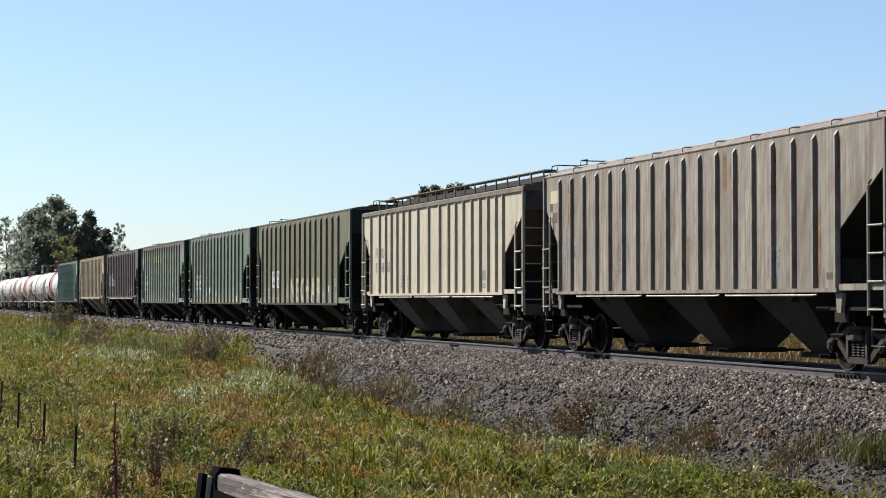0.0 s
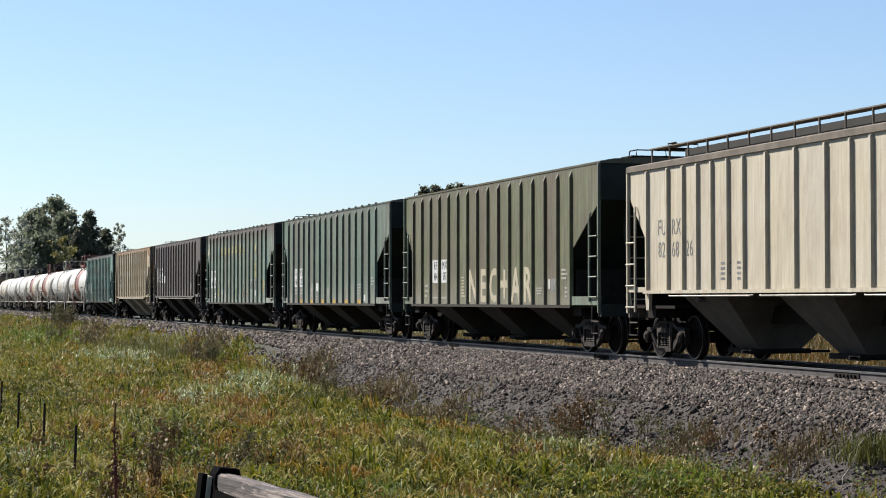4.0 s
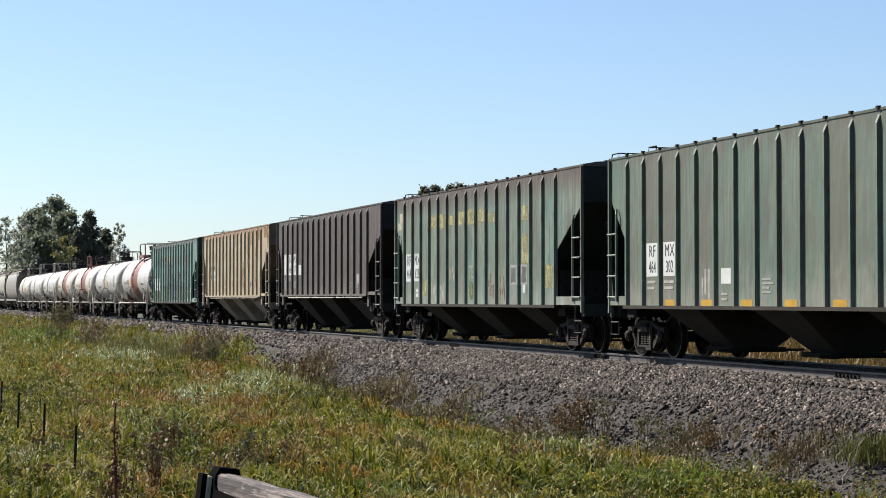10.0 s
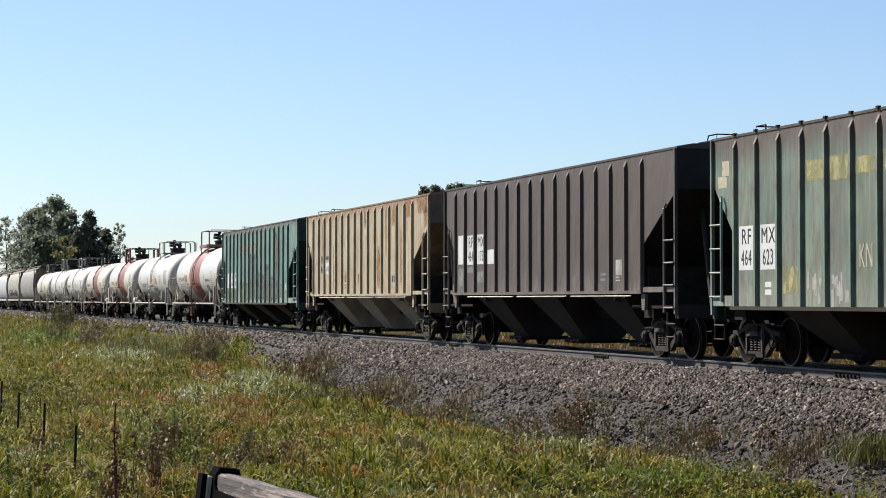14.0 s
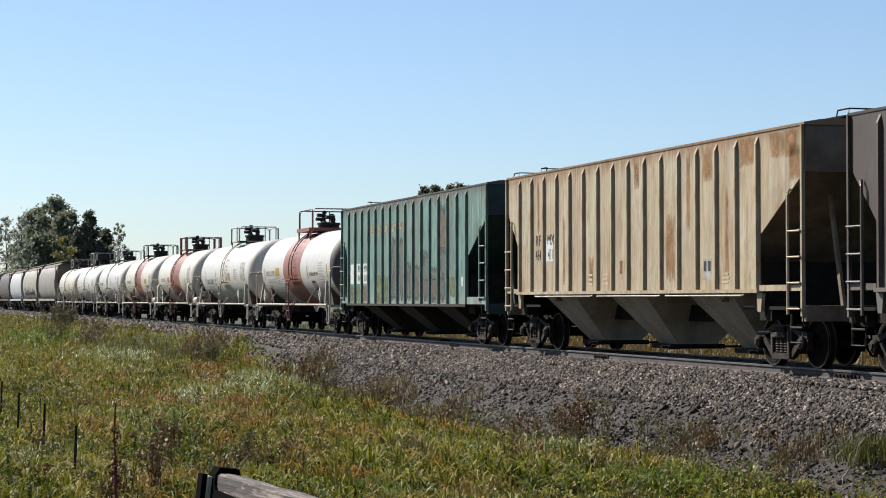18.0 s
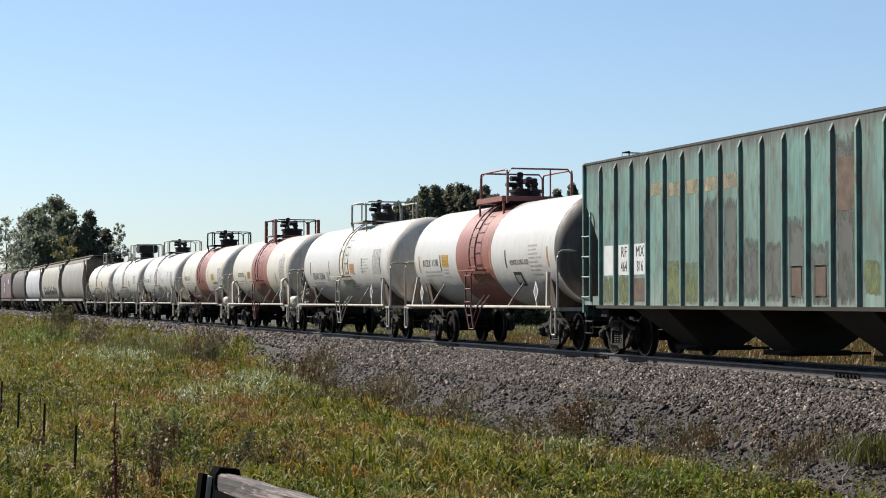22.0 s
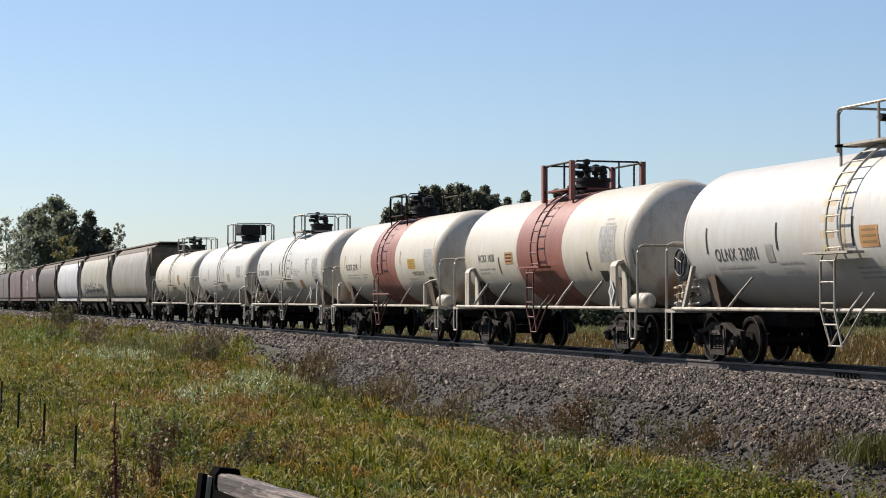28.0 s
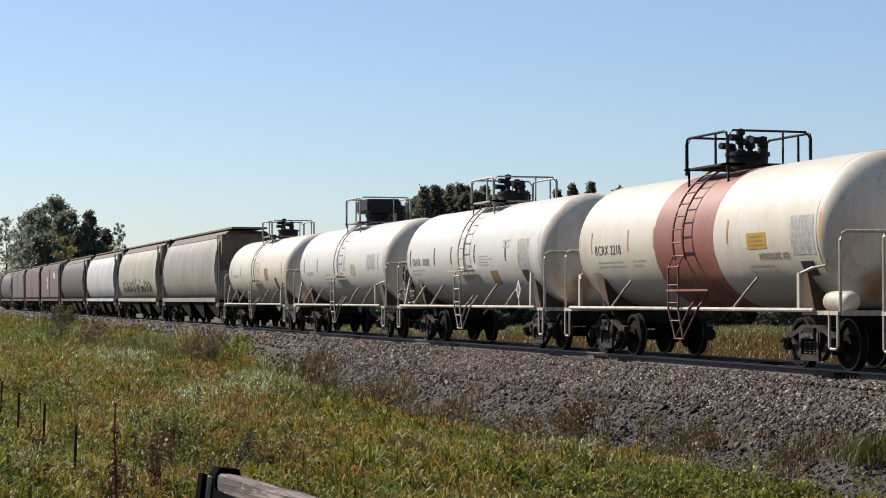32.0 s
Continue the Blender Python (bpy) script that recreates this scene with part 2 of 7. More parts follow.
M["t_cream"] = paint("cream-white tank paint", (0.70, 0.64, 0.52), grime=(0.42, 0.31, 0.18), rust=(0.5, 0.38, 0.2), dirt=0.14, rusty=0.15, rough=0.4, tone=0.55, fade=(0.74, 0.70, 0.61), dent=0.02)
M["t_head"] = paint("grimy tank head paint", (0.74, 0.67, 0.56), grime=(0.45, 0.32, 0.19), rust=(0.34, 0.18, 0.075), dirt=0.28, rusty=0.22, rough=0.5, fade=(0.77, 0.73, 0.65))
def rust_bloom(m, x, z):
    """A brown run of rust and spilled product low on a tank head."""
    nt = m.node_tree
    b = nt.nodes["Principled BSDF"]
    old = b.inputs["Base Color"].links[0].from_socket
    tc = nt.nodes.new("ShaderNodeTexCoord")
    mp = nt.nodes.new("ShaderNodeMapping")
    mp.inputs["Location"].default_value = (-x * 1.6, 0, -z)
    mp.inputs["Scale"].default_value = (1.6, 0, 1)
    nt.links.new(tc.outputs["Object"], mp.inputs[0])
    ln = nt.nodes.new("ShaderNodeVectorMath")
    ln.operation = "LENGTH"
    nt.links.new(mp.outputs[0], ln.inputs[0])
    add = nt.nodes.new("ShaderNodeMath")
    add.operation = "MULTIPLY_ADD"
    nt.links.new(noise_of(nt, 2.2, 5), add.inputs[0])
    add.inputs[1].default_value = 0.9
    nt.links.new(ln.outputs["Value"], add.inputs[2])
    mask = ramp(nt, add.outputs[0], [(0.5, grey(0.9)), (0.8, grey(0.5)), (1.25, grey(0))])
    nt.links.new(mixed(nt, mask, old, (0.20, 0.095, 0.038)), b.inputs["Base Color"])


rust_bloom(M["t_head"], -0.45, 1.45)
# Near-black paint for the near head of the first tank.
M["t_head_dark"] = paint("near-black tank head paint", (0.10, 0.085, 0.07), grime=(0.04, 0.035, 0.03), rust=(0.16, 0.09, 0.05), dirt=0.7, rusty=0.3, rough=0.6, fade=(0.17, 0.15, 0.13))
M["t_band"] = paint("brick-red band paint", (0.29, 0.085, 0.06), grime=(0.16, 0.055, 0.04), dirt=0.4, rusty=0.05, rough=0.5, fade=(0.34, 0.12, 0.085))
M["t_steel"] = paint("off-white painted steel", (0.50, 0.46, 0.38), dirt=0.5, rusty=0.25)
M["ladder_red"] = plain("dark red ladder steel", (0.17, 0.06, 0.046), 0.6, 0, 0.3)
M["t_valve"] = plain("dark oily valve iron", (0.022, 0.018, 0.017), 0.6, 0.3, 0.4)
M["t_stain"] = paint("yellow-stained tank paint", (0.60, 0.50, 0.30), grime=(0.36, 0.22, 0.09), dirt=0.6, rusty=0.1, fade=(0.68, 0.6, 0.42))
M["h_grey"] = paint("light grey hopper paint", (0.27, 0.25, 0.215), dirt=0.4, rusty=0.08, tone=0.56)
M["h_beige"] = paint("beige hopper paint", (0.36, 0.335, 0.265), dirt=0.35, rusty=0.08, tone=0.56)
M["h_white"] = paint("bright white hopper paint", (0.42, 0.42, 0.43), dirt=0.1, rusty=0.0)
M["h_brown"] = paint("dull brown hopper paint", (0.085, 0.046, 0.034), grime=(0.05, 0.03, 0.022), rust=(0.09, 0.045, 0.03), fade=(0.1, 0.06, 0.046), dirt=0.3, rusty=0.1, tone=0.42)
M["h_red"] = paint("faded oxide red hopper paint", (0.12, 0.034, 0.026), grime=(0.06, 0.028, 0.022), rust=(0.1, 0.04, 0.028), fade=(0.13, 0.045, 0.036), dirt=0.3, rusty=0.1, tone=0.42)

# ---- mesh helpers ----


def box(bm, x0, x1, y0, y1, z0, z1):
    v = [bm.verts.new(p) for p in ((x0, y0, z0), (x1, y0, z0), (x1, y1, z0), (x0, y1, z0), (x0, y0, z1), (x1, y0, z1), (x1, y1, z1), (x0, y1, z1))]
    for f in ((0, 3, 2, 1), (4, 5, 6, 7), (0, 1, 5, 4), (1, 2, 6, 5), (2, 3, 7, 6), (3, 0, 4, 7)):
        bm.faces.new([v[i] for i in f])


def hull8(bm, low, high):
    """A solid between two quads, each four points in order."""
    v = [bm.verts.new(p) for p in (*low, *high)]
    for f in ((0, 3, 2, 1), (4, 5, 6, 7), (0, 1, 5, 4), (1, 2, 6, 5), (2, 3, 7, 6), (3, 0, 4, 7)):
        bm.faces.new([v[i] for i in f])


def prism(bm, outline, a, b, axis="x"):
    """An outline swept along an axis: (y, z) pairs along x, (x, z) pairs along y, (x, y) pairs along z."""
    def put(p, h):
        return (h, *p) if axis == "x" else (p[0], h, p[1]) if axis == "y" else (*p, h)
    lo, hi = [bm.verts.new(put(p, a)) for p in outline], [bm.verts.new(put(p, b)) for p in outline]
    n = len(outline)
    bm.faces.new(lo), bm.faces.new(hi[::-1])
    for i in range(n):
        bm.faces.new((lo[i], hi[i], hi[(i + 1) % n], lo[(i + 1) % n]))


def tube(bm, pts, r, n=6):
    """A round bar along a line of points."""
    pts = [Vector(p) for p in pts]
    rings = []
    for i, p in enumerate(pts):
        d = (pts[min(i + 1, len(pts) - 1)] - pts[max(i - 1, 0)]).normalized()
        a = d.orthogonal().normalized() if abs(d.z) > 0.9 else d.cross(Vector((0, 0, 1))).normalized()
        c = d.cross(a)
        rings.append([bm.verts.new(p + r * (math.cos(2 * math.pi * k / n) * a + math.sin(2 * math.pi * k / n) * c)) for k in range(n)])
    for q, s in zip(rings, rings[1:]):
        for k in range(n):
            bm.faces.new((q[k], q[(k + 1) % n], s[(k + 1) % n], s[k]))
    bm.faces.new(rings[0][::-1]), bm.faces.new(rings[-1])


def lathe(bm, profile, axis="x", at=(0, 0, 0), n=24, arc=1.0, turn=0.0, capped=True):
    """A turned solid: (radius, height) pairs round an axis through a point."""
    at = Vector(at)

    def put(r, h, k):
        w = turn + 2 * math.pi * arc * k / n
        c, s = r * math.cos(w), r * math.sin(w)
        return at + Vector((h, c, s) if axis == "x" else (c, h, s) if axis == "y" else (c, s, h))
    rings = [[bm.verts.new(put(r, h, k)) for k in range(n if arc == 1.0 else n + 1)] for r, h in profile]
    m = len(rings[0])
    for q, s in zip(rings, rings[1:]):
        for k in range(m if arc == 1.0 else m - 1):
            bm.faces.new((q[k], q[(k + 1) % m], s[(k + 1) % m], s[k]))
    if arc == 1.0 and capped:
        if profile[0][0] > 1e-4:
            bm.faces.new(rings[0])
        if profile[-1][0] > 1e-4:
            bm.faces.new(rings[-1])


def meshed(name, bm, mat, smooth=False):
    bmesh.ops.recalc_face_normals(bm, faces=bm.faces)
    me = bpy.data.meshes.new(name)
    bm.to_mesh(me)
    bm.free()
    for m in (mat if isinstance(mat, (list, tuple)) else [mat]):
        me.materials.append(m)
    if smooth:
        me.shade_smooth()
        me.set_sharp_from_angle(angle=radians(35))
    return me


def part(name, bm, mat, parent, label="", smooth=False):
    ob = new(name, meshed(name, bm, mat, smooth))
    ob.parent = parent
    return tagged(ob, label) if label else ob


MEMO = {}


def shared(key, name, make, mat, parent, m=None, label="", smooth=False):
    """A part whose mesh is built once and shared by alike parts."""
    if key not in MEMO:
        bm = bmesh.new()
        make(bm)
        MEMO[key] = meshed(name, bm, mat, smooth)
    o = new(name, MEMO[key])
    o.parent = parent
    if m is not None:
        o.matrix_basis = m
    return tagged(o, label) if label else o


def lettering(name, text, size, m, mat, parent, label="", widen=1.0, bold=0.0):
    """Painted characters of the built-in font, as a thin mesh."""
    key = ("text", text, size, widen, mat.name)
    if key not in MEMO:
        cu = bpy.data.curves.new(name, "FONT")
        cu.body, cu.size, cu.align_x, cu.align_y = text, size, "CENTER", "CENTER"
        cu.extrude, cu.resolution_u, cu.offset, cu.space_character = 0.002, 3, bold, 1.12
        tmp = bpy.data.objects.new(name, cu)
        scene.collection.objects.link(tmp)
        me = bpy.data.meshes.new_from_object(tmp.evaluated_get(bpy.context.evaluated_depsgraph_get()))
        bpy.data.objects.remove(tmp)
        me.transform(Matrix.Diagonal((widen, 1, 1, 1)))
        me.materials.clear()
        me.materials.append(mat)
        MEMO[key] = me
    o = new(name, MEMO[key])
    o.parent = parent
    o.matrix_basis = m
    return tagged(o, label) if label else o


def on_side(x, y, z):
    """Where writing stands on a car's near side, read from the camera's side."""
    return Matrix.Translation((x, y, z)) @ Euler((radians(90), 0, radians(-90))).to_matrix().to_4x4()


def thing(name, label, category, group=""):
    return tagged(new(name), label, category, group)


MOVERS, WHEELSETS = [], []

# ---- running gear, shared by all cars ----


def make_wheelset(bm):
    wheel = [(0.09, -0.07), (0.17, -0.08), (0.19, -0.03), (0.36, 0.0), (0.385, -0.05), (0.457, -0.055), (0.462, 0.045), (0.487, 0.06), (0.487, 0.085), (0.38, 0.09), (0.36, 0.03), (0.2, 0.03), (0.17, 0.09), (0.09, 0.09)]
    for s in (-1, 1):
        lathe(bm, [(r, s * (0.76 - h)) for r, h in wheel], "x", n=28)
        lathe(bm, [(0.07, s * 0.7), (0.07, s * 0.98), (0.12, s * 0.98), (0.12, s * 1.12), (0.075, s * 1.14), (0.075, s * 1.16)], "x", n=14)
    lathe(bm, [(0.085, -0.75), (0.085, 0.75)], "x", n=12)


def make_rim(bm):
    for s in (-1, 1):
        lathe(bm, [(0.432, s * 0.8155), (0.456, s * 0.8165), (0.4585, s * 0.79), (0.458, s * 0.74)], "x", n=28, capped=False)
        lathe(bm, [(0.45, s * 0.672), (0.486, s * 0.6735), (0.4885, s * 0.69), (0.486, s * 0.702)], "x", n=28, capped=False)


def make_sideframe(bm):
    x0, x1 = -1.08, -0.97
    bar = [(-1.0, 0.52), (-1.02, 0.64), (-0.62, 0.68), (-0.36, 0.79), (0.36, 0.79), (0.62, 0.68), (1.02, 0.64), (1.0, 0.52), (0.76, 0.55), (0.44, 0.66), (-0.44, 0.66), (-0.76, 0.55)]
    prism(bm, bar, x0, x1)
    for s in (-1, 1):
        prism(bm, [(s * 0.70, 0.56), (s * 0.78, 0.48), (s * 0.40, 0.17), (s * 0.30, 0.24)], x0, x1)
        prism(bm, [(s * 0.40, 0.68), (s * 0.31, 0.68), (s * 0.29, 0.22), (s * 0.37, 0.22)], x0 - 0.02, x1)
        prism(bm, [(s * 1.04, 0.52), (s * 1.03, 0.32), (s * 0.98, 0.32), (s * 0.98, 0.52)], x0, x1)
        prism(bm, [(s * 0.76, 0.52), (s * 0.76, 0.38), (s * 0.80, 0.38), (s * 0.81, 0.52)], x0, x1)
    prism(bm, [(-0.38, 0.26), (-0.34, 0.15), (0.34, 0.15), (0.38, 0.26)], x0 - 0.03, x1)


def make_column(bm):
    """The dust-worn guide column and its flange."""
    prism(bm, [(-0.012, 0.66), (0.05, 0.66), (0.03, 0.24), (-0.032, 0.24)], -1.12, -1.085)


def make_cap(bm):
    """A roller bearing with its end cap and bolts."""
    lathe(bm, [(0.0, -1.19), (0.05, -1.19), (0.06, -1.17), (0.1, -1.165), (0.115, -1.14), (0.115, -1.0)], "x", (0, 0, 0.457), 14)
    for k in range(3):
        w = k * 2.1 + 0.5
        lathe(bm, [(0.0, -1.2), (0.018, -1.195), (0.018, -1.16)], "x", (0, 0.065 * math.cos(w), 0.457 + 0.065 * math.sin(w)), 6)


def make_spring(bm):
    coil = [(0.0, 0.26)]
    for k in range(6):
        coil += [(0.055, 0.265 + k * 0.047), (0.078, 0.285 + k * 0.047), (0.055, 0.306 + k * 0.047)]
    lathe(bm, coil + [(0.0, 0.55)], "z", (-1.04, 0, 0), 10)


def make_bolster_end(bm):
    prism(bm, [(-0.26, 0.55), (-0.2, 0.64), (0.2, 0.64), (0.26, 0.55)], -1.16, -0.95)
    prism(bm, [(-0.12, 0.575), (-0.1, 0.62), (0.1, 0.62), (0.12, 0.575)], -1.175, -1.16)


def make_brake_beam(bm):
    box(bm, -0.95, 0.95, -0.05, 0.05, 0.33, 0.45)
    for x in (-0.78, 0.78):
        prism(bm, [(0.02, 0.26), (0.1, 0.3), (0.1, 0.56), (0.02, 0.58)], x - 0.07, x + 0.07)


def make_bolster(bm):
    box(bm, -1.13, 1.13, -0.2, 0.2, 0.58, 0.74)
    box(bm, -0.4, 0.4, -0.3, 0.3, 0.7, 0.84)


def truck(car, y):
    t = shared("bolster", "truck", make_bolster, M["under"], car, pose(0, y, 0), "four-wheel cast steel freight truck")
    for turn in (0, 180):
        shared("sideframe", "sideframe", make_sideframe, M["truck"], t, pose(0, 0, 0, 0, 0, turn), smooth=False)
        side = pose(0, 0, 0, 0, 0, turn)
        shared("bolster_end", "bolster_end", make_bolster_end, M["dusty"], t, side)
        for y in (-0.17, 0.0, 0.17):
            shared("spring", "spring", make_spring, M["truck"], t, side @ pose(0, y, 0), smooth=True)
        for y in (-0.33, 0.33):
            shared("column", "guide_column", make_column, M["dusty"], t, side @ pose(0, y, 0))
        for y in (-0.889, 0.889):
            shared("cap", "bearing_cap", make_cap, M["truck"], t, side @ pose(0, y, 0), smooth=True)
    for y, turn in ((-0.35, 180), (0.35, 0)):
        shared("brake_beam", "brake_beam", make_brake_beam, M["under"], t, pose(0, y, 0, 0, 0, turn))
    for s in (-1, 1):
        bm = bmesh.new()
        if "wheelset" not in MEMO:
            make_wheelset(bm)
            body = meshed("wheelset", bm, [M["wheel"], M["tread"]], True)
            bm = bmesh.new()
            bm.from_mesh(body)
            n = len(bm.faces)
            make_rim(bm)
            bm.faces.ensure_lookup_table()
            for f in bm.faces[n:]:
                f.material_index = 1
            MEMO["wheelset"] = meshed("wheelset", bm, [M["wheel"], M["tread"]], True)
        else:
            bm.free()
        w = new("wheelset", MEMO["wheelset"])
        w.parent = t
        WHEELSETS.append((w, s * 0.889))
    return t


def make_coupler(bm):
    box(bm, -0.09, 0.09, 0.0, 0.62, 0.74, 0.92)
    prism(bm, [(-0.16, 0.58), (-0.2, 0.78), (-0.12, 0.9), (0.02, 0.84), (0.02, 0.72), (0.16, 0.74), (0.2, 0.62)], 0.68, 0.98, "z")
    tube(bm, [(0.3, 0.1, 0.78), (0.32, 0.35, 0.55), (0.3, 0.62, 0.42)], 0.025)


def couplers(car, reach):
    for s in (0, 180):
        shared("coupler", "coupler", make_coupler, M["under"], car, pose(0, 0, 0, 0, 0, s) @ pose(0, reach - 0.62, 0))


def ladder(name, car, mat, x, y0, y1, z0, z1, step=0.36, r=0.018, bent=0.0):
    """A ladder with two stiles in the plane of the side."""
    bm = bmesh.new()
    for y in (y0, y1):
        box(bm, x - 0.012, x + 0.012, y - 0.03, y + 0.03, z0, z1 - (bent if y == y1 else 0))
    z = z0 + 0.12
    while z < z1 - bent - 0.05:
        tube(bm, [(x, y0, z), (x, y1, z)], r)
        z += step
    return part(name, bm, mat, car)


# ---- covered hoppers with ribbed sides ----


def ribbed_hopper(yc, mat, label, ribs, low, cap=False, under="p_green", roof="under", dots=False, end="end_green", cover=None, trim=None):
    """A covered hopper car. low: underside of the side sheets; cap: a sloped eave and a raised walkway."""
    car = thing("hopper_car", label, "hopper car", "freight cars of the train")
    e, top = 8.25, {False: 4.34, True: 3.98, 2: 4.2}[cap]
    reach = {-1: 0.05 - min(ribs), 1: 0.05 + max(ribs)}
    zc1, zc2 = 3.5, 2.42
    paintm = M[mat]
    trimm = M[trim or mat]
    for s in (-1, 1):
        xs = s * 1.5
        cuts = sorted(ribs)
        bays = list(zip(cuts, cuts[1:]))
        for y0, y1 in bays:
            bm = bmesh.new()
            box(bm, xs - 0.012, xs + 0.012, y0, y1, low, top)
            part("side_panel", bm, paintm, car)
        for q, y0 in ((-1, cuts[0]), (1, cuts[-1])):
            r0 = reach[q]
            bm = bmesh.new()
            prism(bm, [(y0, top), (q * e, top), (q * e, zc1), (q * r0, zc2), (q * r0, low), (y0, low)], xs - 0.012, xs + 0.012)
            part("end_panel", bm, paintm, car)
        for y in ribs:
            key = ("rib", mat, low, cap, s)

            def make(bm, s=s):
                zt = top - (0.02 if cap == 1 else 0.15 if cap else 0.2)
                w, d, rise = 0.044, 0.068, 0.07 if cap else 0.12
                a, b = s * 1.51, s * (1.51 + d)
                hull8(bm, [(a, -w, low), (a, w, low), (b, w * 0.72, low), (b, -w * 0.72, low)],
                      [(a, -w, zt), (a, w, zt), (b, w * 0.72, zt - 0.02), (b, -w * 0.72, zt - 0.02)])
                if cap != 1:
                    hull8(bm, [(a, -w, zt), (a, w, zt), (b, w * 0.72, zt - 0.02), (b, -w * 0.72, zt - 0.02)],
                          [(a, -w, zt + rise), (a, w, zt + rise), (a + s * 0.01, w * 0.7, zt + rise), (a + s * 0.01, -w * 0.7, zt + rise)])
            shared(key, "rib", make, paintm, car, pose(0, y, 0))
        # side sill under the sheets, and the end plates beside it
        bm = bmesh.new()
        box(bm, s * 1.49, s * 1.6, -reach[-1] - 0.05, reach[1] + 0.05, low - 0.07, low - 0.002)
        part("side_sill", bm, paintm if low > 1.3 else M[under], car)
        if low > 1.3:
            bm = bmesh.new()
            for y0, y1 in ((-5.9, -2.2), (-1.9, 1.7), (2.0, 5.9)):
                tube(bm, [(s * 1.57, y0, low - 0.11), (s * 1.6, y0 + 0.06, low - 0.12), (s * 1.6, y1 - 0.06, low - 0.12), (s * 1.57, y1, low - 0.11)], 0.018)
            part("grab_pipe", bm, M["t_steel"], car, "pale pipe below the side sill")
        for q in (-1, 1):
            r0 = reach[q]
            bm = bmesh.new()
            z0 = low - 0.04 if low > 1.3 else low
            box(bm, s * 1.47, s * 1.55, min(q * (r0 + 0.06), q * 8.2), max(q * (r0 + 0.06), q * 8.2), z0, z0 + (0.11 if low > 1.3 else 0.2))
            part("end_plate", bm, trimm, car)
            bm = bmesh.new()
            y = q * 8.22
            box(bm, s * 1.50, s * 1.57, y - 0.03, y + 0.03, 0.95, top - 0.01)
            part("corner_post", bm, trimm, car)
            yi = q * 7.72
            z0 = 0.98 if low > 1.3 else low + 0.08
            bm = bmesh.new()
            zt = 3.22
            tube(bm, [(s * 1.58, yi, z0), (s * 1.58, yi, zt - 0.1), (s * 1.55, yi + q * 0.06, zt)], 0.028)
            lad = part("ladder", bm, trimm, car)
            z = z0 + 0.1
            while z < 2.9:
                shared(("side_rung", mat), "rung", lambda bm: tube(bm, [(0, -0.25, 0), (0, 0.25, 0)], 0.02), trimm, lad, pose(s * 1.59, 0.5 * (yi + y), z))
                z += 0.46
            if cap:
                bm = bmesh.new()
                tube(bm, [(s * 1.02, y + q * 0.06, 1.0), (s * 1.02, y + q * 0.06, 3.15)], 0.022)
                lad = part("end_ladder", bm, trimm, car)
                for k in range(5):
                    shared(("end_rung", mat), "rung", lambda bm: tube(bm, [(-0.25, 0, 0), (0.25, 0, 0)], 0.018), trimm, lad, pose(s * 1.27, y + q * 0.06, 1.25 + 0.45 * k))
            bm = bmesh.new()
            tube(bm, [(s * 1.5, yi, z0), (s * 1.52, yi, 0.48), (s * 1.52, y - q * 0.05, 0.48), (s * 1.5, y - q * 0.05, 1.0)], 0.022)
            tube(bm, [(s * 1.52, yi, 0.75), (s * 1.52, y - q * 0.05, 0.75)], 0.02)
            part("step", bm, M["dusty"], car)
            if low > 1.3:
                bm = bmesh.new()
                prism(bm, [(q * (r0 - 0.12), low - 0.08), (q * (r0 + 0.12), low - 0.08), (q * (r0 + 0.06), 1.02), (q * (r0 - 0.08), 1.02)], s * 1.45, s * 1.52)
                part("jacking_pad", bm, paintm, car)
    # ends and slope sheets, with their shade in the sheet colour
    for q in (-1, 1):
        r0 = reach[q]
        bm = bmesh.new()
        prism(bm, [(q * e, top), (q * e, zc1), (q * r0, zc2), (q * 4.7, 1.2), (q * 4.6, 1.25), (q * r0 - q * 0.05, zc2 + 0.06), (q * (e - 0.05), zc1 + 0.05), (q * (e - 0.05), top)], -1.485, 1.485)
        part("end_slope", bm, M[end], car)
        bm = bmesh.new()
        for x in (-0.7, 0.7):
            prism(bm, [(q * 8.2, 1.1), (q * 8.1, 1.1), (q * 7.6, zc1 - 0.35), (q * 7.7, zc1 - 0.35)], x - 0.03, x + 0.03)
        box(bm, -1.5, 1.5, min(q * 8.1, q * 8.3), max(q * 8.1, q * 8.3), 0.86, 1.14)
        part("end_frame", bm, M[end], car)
        bm = bmesh.new()
        zr = 4.54
        tube(bm, [(-0.62, q * 8.2, zr - 0.04), (-0.6, q * 8.2, zr + 0.1), (0.1, q * 8.2, zr + 0.1), (0.12, q * 8.2, zr - 0.04)], 0.016)
        tube(bm, [(-0.62, q * 7.75, zr - 0.04), (-0.6, q * 7.78, zr + 0.1), (-0.6, q * 8.2, zr + 0.1)], 0.016)
        box(bm, -0.75, 0.75, min(q * 7.6, q * 8.27), max(q * 7.6, q * 8.27), zr - 0.06, zr - 0.03)
        part("roof_grab_rail", bm, M["under"], car)
    # roof
    bm = bmesh.new()
    if cap == 2:
        prism(bm, [(-1.525, 4.19), (-1.53, 4.21), (-1.26, 4.345), (-0.6, 4.37), (0.6, 4.37), (1.26, 4.345), (1.53, 4.21), (1.525, 4.19)], -e - 0.03, e + 0.03, "y")
    elif cap:
        prism(bm, [(-1.56, 3.98), (-1.56, 4.09), (-1.5, 4.12), (-0.6, 4.2), (0.6, 4.2), (1.5, 4.12), (1.56, 4.09), (1.56, 3.98)], -e - 0.03, e + 0.03, "y")
    else:
